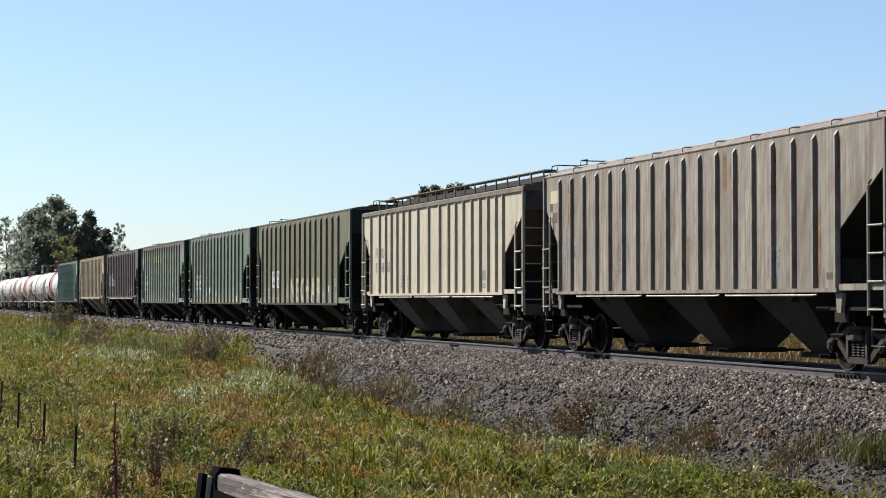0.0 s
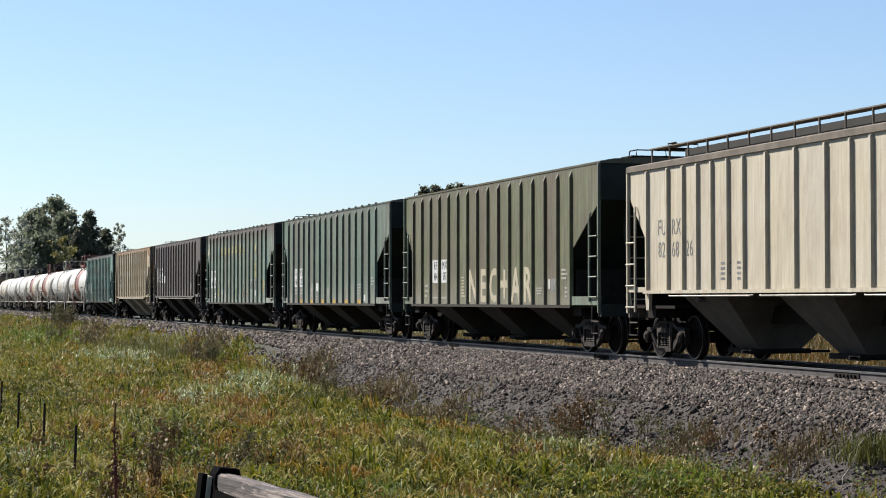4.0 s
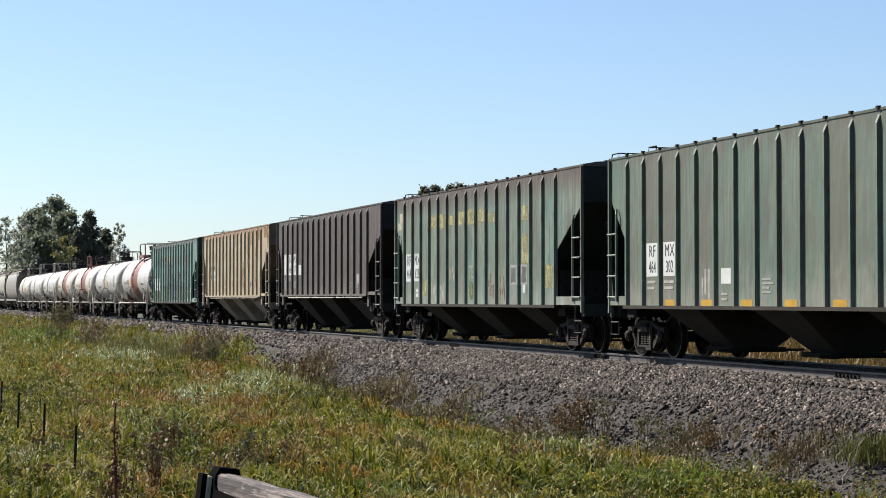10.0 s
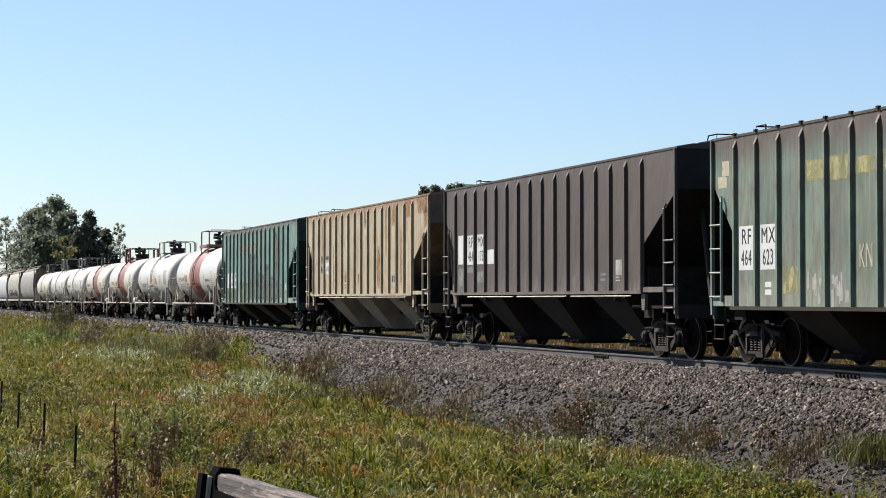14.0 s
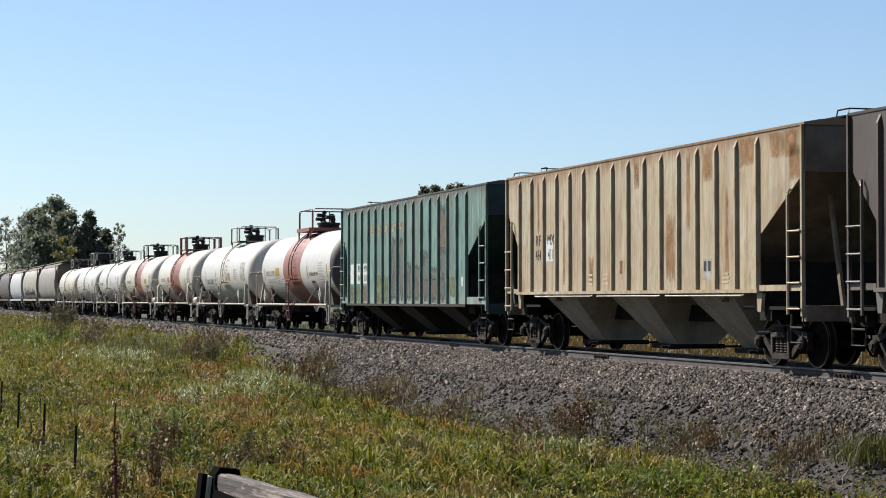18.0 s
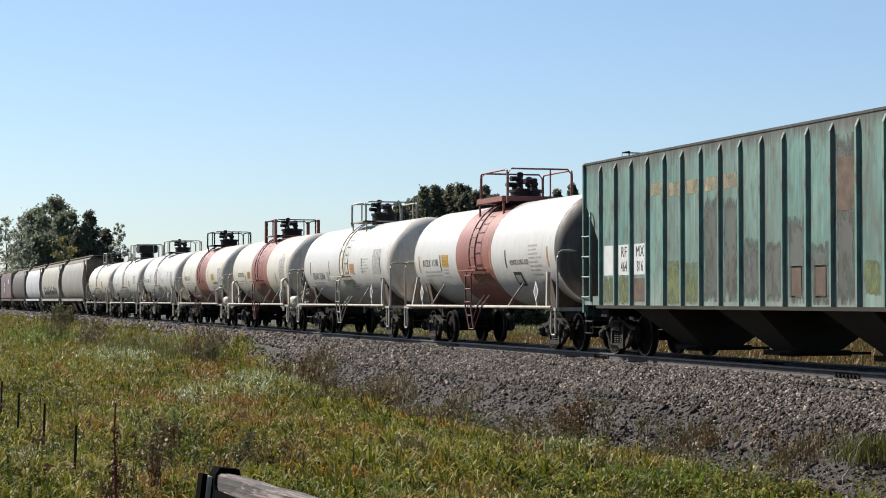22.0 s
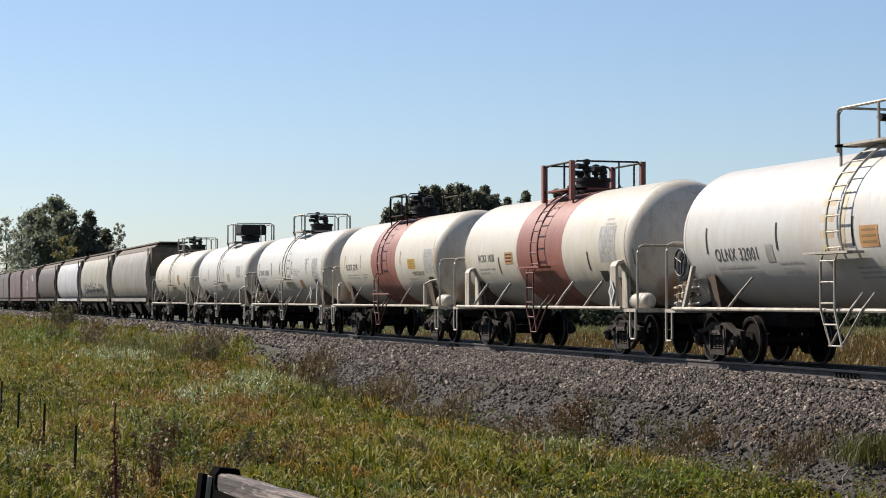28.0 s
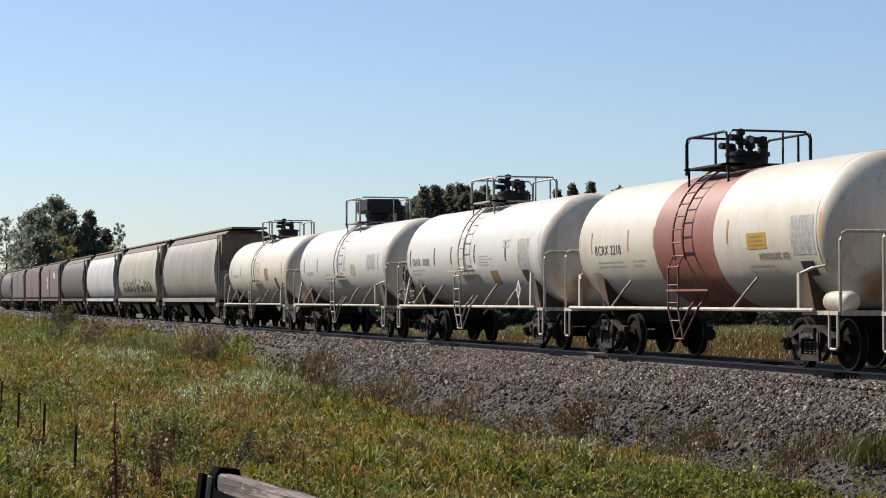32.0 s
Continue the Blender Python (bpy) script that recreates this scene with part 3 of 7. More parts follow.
        prism(bm, [(-1.528, 4.325), (-1.532, 4.37), (-1.2, 4.43), (-0.5, 4.47), (0.5, 4.47), (1.2, 4.43), (1.532, 4.37), (1.528, 4.325)], -e - 0.03, e + 0.03, "y")
    part("roof", bm, M[cover] if cover else paintm, car)
    bm = bmesh.new()
    if cap:
        box(bm, -0.55, 0.55, -7.4, 7.4, 4.15, 4.37 if cap == 2 else 4.46)
    else:
        box(bm, -0.3, 0.3, -7.2, 7.2, 4.44, 4.54)
    part("roof_hatch", bm, M["end_black" if cap else roof], car)
    if cap == 2:
        # roof walks on bent brackets that stand on the eaves
        for s in (-1, 1):
            bm = bmesh.new()
            box(bm, s * 0.9, s * 1.22, -8.2, 8.2, 4.36, 4.39)
            # White paint puts the walk's sunlit edge into its colour.
            part("running_board", bm, M["h_white"], car, "roof walk, white for its sunlit edge")
            for k in range(11):
                shared(("walk_bracket", s), "walk_bracket", lambda bm: tube(bm, [(s * 1.5, 0, 4.2), (s * 1.5, 0, 4.31), (s * 1.46, 0, 4.325), (s * 1.0, 0, 4.35)], 0.016), M["t_steel"], car, pose(0, -7.9 + 1.58 * k, 0))
    elif cap:
        for s in (-1, 1):
            bm = bmesh.new()
            box(bm, s * 0.7, s * 1.0, -8.3, 8.3, 4.5, 4.525)
            for k in range(18):
                y = -8.2 + k * 16.4 / 17
                tube(bm, [(s * 0.98, y, 4.14), (s * 0.98, y, 4.51)], 0.022)
            part("running_board", bm, M[roof], car)
    elif dots:
        for y in ribs:
            shared("cleat", "roof_cleat", lambda bm: box(bm, -1.56, -1.5, -0.04, 0.04, 4.35, 4.40), M["under"], car, pose(0, y, 0))
    # hopper pockets with their outlet gates
    for y in (-4.05, 0.25, 4.55):
        def make(bm):
            b = low - 0.06
            w = 1.05 if low > 1.3 else 0.9
            hull8(bm, [(-0.45, -0.5, 0.27), (0.45, -0.5, 0.27), (0.45, 0.5, 0.27), (-0.45, 0.5, 0.27)],
                  [(-1.47, -w, b), (1.47, -w, b), (1.47, w, b), (-1.47, w, b)])
            hull8(bm, [(-1.47, -w, b), (1.47, -w, b), (1.47, w, b), (-1.47, w, b)],
                  [(-1.47, -2.1, b + 1.3), (1.47, -2.1, b + 1.3), (1.47, 2.1, b + 1.3), (-1.47, 2.1, b + 1.3)])
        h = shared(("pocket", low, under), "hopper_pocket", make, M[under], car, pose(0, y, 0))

        def gate(bm):
            box(bm, -0.62, 0.62, -0.6, 0.6, 0.18, 0.28)
            tube(bm, [(-0.95, -0.75, 0.23), (0.95, -0.75, 0.23)], 0.03)
            box(bm, -0.8, -0.6, -0.85, -0.45, 0.18, 0.26)
        shared("gate", "outlet_gate", gate, M["under"], h)
    bm = bmesh.new()
    box(bm, -0.32, 0.32, -8.5, 8.5, 0.78, 1.12)
    part("centre_sill", bm, M["under"], car)
    for y in (-6.47, 7.27):
        shared("body_bolster", "body_bolster", lambda bm: box(bm, -1.4, 1.4, -0.25, 0.25, 0.86, 1.06), M["under"], car, pose(0, y, 0))
        shared("bolster_web", "bolster_web", lambda bm: box(bm, -1.42, 1.42, -0.06, 0.06, 1.12, 1.95), M["under"], car, pose(0, y, 0))
        shared("shear_plate", "shear_plate", lambda bm: box(bm, -1.42, 1.42, -1.3, 0.9, 1.06, 1.12), M["under"], car, pose(0, y, 0))
        truck(car, y)
    couplers(car, 9.0)
    MOVERS.append((car, yc))
    return car


# ---- tank cars ----
TR, TZ = 1.42, 2.48     # radius and axis height of the tanks


def ring_point(r, deg, y):
    """A point on the tank's shell; 0 degrees is the near side, 90 the top."""
    return (-r * math.cos(radians(deg)), y, TZ + r * math.sin(radians(deg)))


def shell(bm, r, y0, y1, d0=-95, d1=275, n=64, thick=0.0):
    rows = []
    for y in (y0, y1):
        rows.append([bm.verts.new(ring_point(r, d0 + (d1 - d0) * k / n, y)) for k in range(n + 1)])
    for k in range(n):
        bm.faces.new((rows[0][k], rows[0][k + 1], rows[1][k + 1], rows[1][k]))


def end_fitting(car, kind, s, yi, q, mat):
    """What stands beside the tank's end: a bent saddle plate, an upright post with an arm, or a slanting brace."""
    bm = bmesh.new()
    y = yi - q * 0.1
    if kind == "saddle":
        y = yi - q * (0.05 if q < 0 else 0.35)
        prism(bm, [(s * 1.2, 1.06), (s * 1.2, 2.02), (s * 1.27, 2.1), (s * 1.38, 2.12), (s * 1.5, 2.08), (s * 1.56, 1.98), (s * 1.56, 1.06), (s * 1.5, 1.06), (s * 1.5, 1.96), (s * 1.46, 2.02), (s * 1.38, 2.05), (s * 1.28, 2.0), (s * 1.26, 1.06)], y - 0.17, y + 0.17, "y")
        part("saddle_plate", bm, mat, car, "bent cream saddle plate")
    elif kind == "post":
        box(bm, s * 1.5, s * 1.58, y - 0.05, y + 0.05, 1.05, 1.72)
        part("end_post", bm, mat, car)
        bm = bmesh.new()
        tube(bm, [(s * 1.54, y, 1.7), (s * 1.45, y + q * 0.3, 1.8), (s * 1.3, y + q * 0.5, 1.84), (s * 1.25, y + q * 0.5, 2.0)], 0.03)
        part("release_arm", bm, mat, car)
    else:
        hull8(bm, [(s * 1.48, y + q * 0.12, 1.05), (s * 1.56, y + q * 0.12, 1.05), (s * 1.56, y + q * 0.22, 1.05), (s * 1.48, y + q * 0.22, 1.05)],
              [(s * 1.38, y - q * 0.12, 1.92), (s * 1.46, y - q * 0.12, 1.92), (s * 1.46, y - q * 0.02, 1.92), (s * 1.38, y - q * 0.02, 1.92)])
        part("head_brace", bm, mat, car)


def brake_gear(car, y):
    """The brake wheel on its black housing, with valves and pipes below."""
    bm = bmesh.new()
    lathe(bm, [(0.0, -1.33), (0.3, -1.33), (0.34, -1.29), (0.34, -1.2), (0.3, -1.16), (0.0, -1.16)], "x", (0, y, 1.95), 20)
    box(bm, -1.3, -1.16, y - 0.26, y + 0.3, 1.62, 1.9)
    h = part("brake_housing", bm, M["brake"], car, "black hand brake housing", True)
    bm = bmesh.new()
    ring = [(-1.39, y + 0.28 * math.cos(k * 0.3491), 2.0 + 0.28 * math.sin(k * 0.3491)) for k in range(19)]
    tube(bm, ring, 0.022)
    for k in range(3):
        w = 2.094 * k + 0.4
        tube(bm, [(-1.37, y, 2.0), (-1.39, y + 0.28 * math.cos(w), 2.0 + 0.28 * math.sin(w))], 0.018)
    part("brake_wheel", bm, M["brake"], h)
    rng = random.Random(int(y * 10))
    for k in range(7):
        dy, z = rng.uniform(-0.5, 0.5), rng.uniform(1.12, 1.5)
        bm = bmesh.new()
        x = rng.uniform(-1.5, -1.2)
        r = rng.uniform(0.05, 0.11)
        lathe(bm, [(0.0, z - 0.1), (r, z - 0.09), (r, z), (r * 0.6, z + 0.02), (r * 0.6, z + 0.1), (r * 1.1, z + 0.11), (r * 1.1, z + 0.16), (0.0, z + 0.17)], "z", (x, y + dy, 0), 10)
        part("brake_valve", bm, M["t_steel" if k % 3 else "placard"], car, smooth=True)
    for k in range(3):
        bm = bmesh.new()
        z = 1.16 + 0.16 * k
        tube(bm, [(-1.3, y + 0.5, z), (-1.34, y + 0.1, z + 0.05), (-1.38, y - 0.3, z - 0.02), (-1.36, y - 0.9, z + 0.02)], 0.025)
        part("air_pipe", bm, M["t_steel" if k != 1 else "rustpaint"], car)


def tank_car(yc, half, mat, label, band=None, top="t_steel", box_top=False, ladder_y=0.5, rails="t_steel", half_tank=None, near="post", far="brace", dome=False, gear=False, lift=0.0, board=2.06, dark_end=False, reach=0.75, braces=4):
    car = thing("tank_car", label, "tank car", "freight cars of the train")
    hb = half_tank or half - 1.5
    bm = bmesh.new()
    lathe(bm, [(TR - 0.01, -hb), (TR, -hb)] + [(TR, -hb + 2 * hb * k / 6) for k in range(1, 7)] + [(TR - 0.01, hb)], "y", (0, 0, TZ), 64)
    part("tank_shell", bm, M[mat], car, smooth=True)
    for q in (-1, 1):
        bm = bmesh.new()
        prof = [(TR * math.sin(k / 16 * math.pi / 2) ** 0.9 if k else 0.0, q * (hb + 0.66 * math.cos(k / 16 * math.pi / 2))) for k in range(17)]
        lathe(bm, prof, "y", (0, 0, TZ), 64)
        part("tank_head", bm, M["t_head_dark" if dark_end and q < 0 else "t_head"], car, "near-black dished tank head" if dark_end and q < 0 else "grimy dished tank head", smooth=True)
    for y in (-hb, hb):
        bm = bmesh.new()
        lathe(bm, [(TR, y - 0.03), (TR + 0.006, y - 0.02), (TR + 0.006, y + 0.02), (TR, y + 0.03)], "y", (0, 0, TZ), 64)
        part("weld_seam", bm, M[mat], car, smooth=True)
    if band:
        bm = bmesh.new()
        y0, y1 = band
        lathe(bm, [(TR, y0), (TR + 0.004, y0 + 0.002), (TR + 0.004, y1 - 0.002), (TR, y1)], "y", (0, 0, TZ), 64)
        part("painted_band", bm, M["t_band"], car, "brick-red painted band round the tank", True)
    tm = M[{"t_post": "end_black", "t_band": "t_band"}.get(top, top)]
    ly = ladder_y
    # top platform with railing, manway and valves
    pf = part("platform", platform_mesh(ly, top), M["t_band"] if band and top != "truck" else tm, car)
    px, py, z0, z1 = 0.92, 1.17 if top == "t_band" else 1.0, 3.93, (4.74 if top == "t_band" else 4.6) + lift
    for x in (-px, px):
        rl = bmesh.new()
        tube(rl, [(x, ly - py, z0 - 0.1), (x, ly - py, z1 - 0.12), (x, ly - py + 0.04, z1 - 0.03), (x, ly - py + 0.13, z1), (x, ly + py - 0.13, z1), (x, ly + py - 0.04, z1 - 0.03), (x, ly + py, z1 - 0.12), (x, ly + py, z0 - 0.1)], 0.028)
        for y in (() if top == "t_band" else (-py + 0.55,)):
            tube(rl, [(x, ly + y, z0), (x, ly + y, z1)], 0.026)
        part("railing", rl, tm, pf)
    for y in (-py, py):
        rl = bmesh.new()
        tube(rl, [(-px + 0.02, ly + y, z0), (-px + 0.02, ly + y, z1 - 0.1), (-px + 0.12, ly + y, z1 + 0.02), (px - 0.12, ly + y, z1 + 0.02), (px - 0.02, ly + y, z1 - 0.1), (px - 0.02, ly + y, z0)], 0.026)
        tube(rl, [(0.3, ly + y, z0), (0.3, ly + y, z1 + 0.02)], 0.022)
        part("end_gate", rl, tm, pf)
    if top == "t_post":
        for x in (-px, px):
            for y in (-py, py):
                rl = bmesh.new()
                box(rl, x - 0.06, x + 0.06, ly + y - 0.07, ly + y + 0.07, z0 - 0.25, z1 + 0.03)
                part("corner_post", rl, M["t_band"], pf, "heavy red corner post")
    bm = bmesh.new()
    lathe(bm, [(0.42, 3.85), (0.42, 4.18), (0.46, 4.18), (0.46, 4.26), (0.0, 4.3)], "z", (0, ly, 0), 18)
    part("manway", bm, M["t_valve"], pf, smooth=True)
    if box_top:
        bm = bmesh.new()
        box(bm, -0.6, 0.6, ly - 0.85, ly + 0.85, 4.1 + lift, 4.58 + lift)
        bmesh.ops.bevel(bm, geom=bm.edges, offset=0.06, segments=2, affect="EDGES")
        part("valve_housing", bm, M["t_valve"], pf, "black box-shaped valve housing")
    else:
        for dx, dy, hgt in ((-0.2, -0.1, 0.3), (0.2, 0.3, 0.2), (0.0, -0.7, 0.1), (-0.1, 0.55, 0.05)):
            bm = bmesh.new()
            at = (dx, ly + dy, 0)
            lathe(bm, [(0.101, 4.2), (0.101, 4.3), (0.0576, 4.32), (0.0576, 4.26 + hgt * 0.5), (0.11, 4.28 + hgt * 0.5), (0.11, 4.36 + hgt * 0.5), (0.0504, 4.4 + hgt * 0.5), (0.0504, 4.3 + hgt), (0.09, 4.32 + hgt), (0.09, 4.42 + hgt), (0, 4.45 + hgt)], "z", at, 12)
            tube(bm, [(dx, ly + dy, 4.4 + hgt * 0.5), (dx - 0.3, ly + dy - 0.1, 4.4 + hgt * 0.5)], 0.07, 8)
            part("valve", bm, M["t_valve"], pf, smooth=True)
    # ladder on the near and far side, following the shell
    for side in (0, 180):
        bm = bmesh.new()
        for y in (ly - 0.25, ly + 0.25):
            tube(bm, [ring_point(TR + 0.14, d, y) for d in range(-16, 75, 7)] + [(-0.62, y, 4.0)], 0.021)
        lm = "ladder_red" if band else "t_steel"
        o = part("shell_ladder", bm, M[lm], car, "dark red ladder up the shell" if band else "")
        o.matrix_basis = Matrix.Diagonal((-1 if side else 1, 1, 1, 1))
        for k in range(9):
            p = ring_point(TR + 0.14, -13 + k * 10, ly)
            shared(("rung", lm), "rung", lambda bm: tube(bm, [(0, -0.25, 0), (0, 0.25, 0)], 0.017), M[lm], o, pose(*p))
        bm = bmesh.new()
        for y in (ly - 0.25, ly + 0.25):
            tube(bm, [(-1.66, ly - 0.3 + 0.8 * (y - ly), 0.45), (-1.66, y, 1.06), (-1.66, y, 1.9), (-1.56, y, 2.1)], 0.023)
        for y in (ly - 0.75, ly - 1.15):
            tube(bm, [(-1.45, y - 0.08, 1.36), (-1.62, y, 1.1), (-1.66, ly - 0.5 if y < ly - 1 else ly - 0.1, 0.46)], 0.022)
        o = part("side_ladder", bm, M[lm], car)
        for k in range(5):
            shared(("rung", lm), "rung", lambda bm: tube(bm, [(0, -0.25, 0), (0, 0.25, 0)], 0.017), M[lm], o, pose(-1.66, ly - (0.29 if k == 0 else 0.1 if k == 1 else 0.0), 0.46 + k * 0.36))
        o.matrix_basis = pose(0, 0, 0, 0, 0, side) if side == 0 else Matrix.Diagonal((-1, 1, 1, 1))
        bm = bmesh.new()
        box(bm, -1.72, -1.4, ly - (1.8 if board < 2 else 0.8), ly + (0.25 if board < 2 else 0.8), board - 0.04, board)
        o = part("footboard", bm, M["t_band"] if band else M["t_steel"], car)
        o.matrix_basis = Matrix.Diagonal((-1 if side else 1, 1, 1, 1))
    # running rail along each side, with its brackets
    hr = half - 1.25
    for s in (-1, 1):
        bm = bmesh.new()
        tube(bm, [(s * 1.58, -hr, 1.06), (s * 1.58, hr, 1.06)], 0.038, 8)
        part("side_rail", bm, M[rails], car)
        for y in (-hr + 2.3, -hr + 4.2, hr - 3.4, hr - 1.5) if braces == 4 else (-hr + 3.3, hr - 2.6):
            bm = bmesh.new()
            tube(bm, [(s * 1.58, y, 1.06), (s * 1.5, y - 0.35, 1.35), (s * 1.38, y - 0.7, 1.66)], 0.034 if braces == 4 else 0.024)
            part("rail_bracket", bm, M[rails], car)
    # end platforms with bent hand rails
    for q in (-1, 1):
        yo, yi = q * (half - (reach if q < 0 else 0.75)), q * (half - 1.75)
        bm = bmesh.new()
        box(bm, -1.55, 1.55, min(yo, yi), max(yo, yi), 0.98, 1.05)
        box(bm, -1.5, 1.5, min(yo, yo + q * 0.06), max(yo, yo + q * 0.06), 0.97, 1.06)
        part("end_platform", bm, M[rails], car)
        bm = bmesh.new()
        tube(bm, [(-1.5, yo, 1.02), (-1.5, yo, 2.26), (-1.47, yo, 2.36), (-1.38, yo, 2.41), (1.38, yo, 2.41), (1.47, yo, 2.36), (1.5, yo, 2.26), (1.5, yo, 1.02)], 0.03, 8)
        part("end_hand_rail", bm, M[rails], car, smooth=True)
        for s in (-1, 1):
            end_fitting(car, near if q < 0 else far, s, yi, q, M[rails])
            bm = bmesh.new()
            ys = yo - q * 0.04
            tube(bm, [(s * 1.53, ys - q * 0.3, 1.02), (s * 1.53, ys - q * 0.3, 0.44), (s * 1.53, ys - q * 0.25, 0.4), (s * 1.53, ys - q * 0.05, 0.4), (s * 1.53, ys, 0.44), (s * 1.53, ys, 1.02)], 0.026)
            part("step", bm, M[rails], car)
        bm = bmesh.new()
        prism(bm, [(-1.1, 1.05), (-1.25, 1.75), (-0.9, 1.45), (-0.5, 1.22), (0.0, 1.13), (0.5, 1.22), (0.9, 1.45), (1.25, 1.75), (1.1, 1.05)], q * (half - 2.35) - 0.2, q * (half - 2.35) + 0.2, "y")
        part("saddle", bm, M["rustpaint"], car)
        bm = bmesh.new()
        box(bm, -0.3, 0.3, min(q * (half - 3.8), q * (half - 0.6)), max(q * (half - 3.8), q * (half - 0.6)), 0.72, 1.08)
        part("stub_sill", bm, M["under"], car)
        truck(car, q * (half - 2.35))
    if dome:
        bm = bmesh.new()
        lathe(bm, [(0.0, -0.46), (0.08, -0.45), (0.14, -0.41), (0.175, -0.34), (0.185, -0.27), (0.19, -0.27), (0.19, -0.25), (0.185, -0.25), (0.185, 0.25), (0.19, 0.25), (0.19, 0.27), (0.185, 0.27), (0.175, 0.34), (0.14, 0.41), (0.08, 0.45), (0.0, 0.46)], "y", (-1.16, -(half - 1.05), 1.21), 28)
        part("air_reservoir", bm, M["t_steel"], car, "rounded cream air reservoir", True)
    if gear:
        brake_gear(car, half - 1.2)
    couplers(car, half)
    MOVERS.append((car, yc))
    return car


def platform_mesh(ly, top):
    bm = bmesh.new()
    if top == "t_band":
        box(bm, -1.0, 1.0, ly - 0.95, ly + 1.3, 3.9, 4.04)
        for x in (-0.95, 0.9):
            for y in (ly - 0.9, ly + 1.2):
                box(bm, x, x + 0.05, y, y + 0.05, 3.45, 3.9)
        return bm
    for x in (-0.95, 0.55):
        box(bm, x, x + 0.4, ly - 1.05, ly + 1.05, 3.93, 3.97)
    for y in (ly - 1.05, ly + 0.75):
        box(bm, -0.95, 0.95, y, y + 0.3, 3.93, 3.97)
    for x in (-0.9, 0.86):
        for y in (ly - 0.98, ly + 0.94):
            box(bm, x, x + 0.04, y, y + 0.04, 3.5, 3.93)
    return bm


# ---- round-sided hoppers at the far end ----


def round_hopper(yc, half, mat, label, flat=False):
    car = thing("hopper_car", label, "hopper car", "freight cars of the train")
    e = half - 1.6
    if flat:
        sect = [(-1.3, 1.2), (-1.55, 1.5), (-1.58, 3.9), (-1.35, 4.4), (-0.6, 4.6), (0.6, 4.6), (1.35, 4.4), (1.58, 3.9), (1.55, 1.5), (1.3, 1.2)]
    else:
        sect = [(-1.05, 1.25), (-1.35, 1.5), (-1.55, 2.1), (-1.6, 2.8), (-1.52, 3.5), (-1.3, 4.12), (-0.9, 4.5), (0.9, 4.5), (1.3, 4.12), (1.52, 3.5), (1.6, 2.8), (1.55, 2.1), (1.35, 1.5), (1.05, 1.25)]
    bm = bmesh.new()
    if flat:
        for y0, y1 in ((-e, -0.2), (0.2, e)):
            prism(bm, sect, y0, y1, "y")
    else:
        prism(bm, sect, -e, e, "y")
    part("body", bm, M[mat], car, smooth=True)
    bm = bmesh.new()
    cover = [(-1.42, 4.28), (-1.37, 4.42), (-0.6, 4.62), (0.6, 4.62), (1.37, 4.42), (1.42, 4.28)] if flat else [(-1.24, 4.22), (-0.9, 4.53), (0.9, 4.53), (1.24, 4.22)]
    prism(bm, cover, -e - 0.01, e + 0.01, "y")
    part("roof", bm, M["roofgrime"], car, "grimy brown roof sheet")
    for q in (-1, 1):
        bm = bmesh.new()
        prism(bm, [(q * (e - 0.1), 4.35), (q * (e + 0.5), 4.35), (q * (e + 0.5), 3.9), (q * (e - 0.1), 2.4)], -1.3, 1.3)
        part("end_slope", bm, M["roofgrime"], car)
        bm = bmesh.new()
        for x in (-1.5, 1.5):
            tube(bm, [(x, q * (half - 0.85), 0.5), (x, q * (half - 0.85), 4.3)], 0.026)
            tube(bm, [(x, q * (half - 1.3), 1.0), (x, q * (half - 1.3), 4.3)], 0.022)
        box(bm, -1.5, 1.5, min(q * (half - 1.7), q * (half - 0.75)), max(q * (half - 1.7), q * (half - 0.75)), 0.92, 1.1)
        part("end_frame", bm, M["roofgrime"], car)
        truck(car, q * (half - 2.15))
    bm = bmesh.new()
    for s in (-1, 1):
        box(bm, s * 1.5, s * 1.58, -e - 0.2, e + 0.2, 1.14, 1.34)
    part("side_sill", bm, M[mat], car)
    bm = bmesh.new()
    box(bm, -0.85, 0.85, -e - 0.6, e + 0.6, 4.62, 4.7)
    for y in (-e * 0.7, 0, e * 0.7):
        box(bm, -0.5, 0.5, y - 1.2, y + 1.2, 4.46, 4.73)
    part("running_board", bm, M["roofgrime"], car)
    for y in (-4.4, 0.0, 4.4):
        bm = bmesh.new()
        hull8(bm, [(-0.7, y - 0.4, 0.35), (0.7, y - 0.4, 0.35), (0.7, y + 0.4, 0.35), (-0.7, y + 0.4, 0.35)],
              [(-1.1, y - 2.0, 1.3), (1.1, y - 2.0, 1.3), (1.1, y + 2.0, 1.3), (-1.1, y + 2.0, 1.3)])
        part("hopper_pocket", bm, M["under"], car)
    bm = bmesh.new()
    box(bm, -0.3, 0.3, -half + 0.5, half - 0.5, 0.76, 1.06)
    part("centre_sill", bm, M["under"], car)
    couplers(car, half)
    MOVERS.append((car, yc))
    return car

# ---- ground, embankment and track ----


def field_level(x, y):
    """The height of the ground: a level field, the embankment, the field beyond."""
    d = abs(x - TX)
    base = -1.42 - 0.25 * min(1.0, max(0.0, (13 - x) / 12.0)) if x < TX else -1.3
    if d < 1.75:
        return -0.215
    if d < 4.3:
        u = (d - 1.75) / 2.55
        return -0.215 + (base + 0.215) * u
    return base


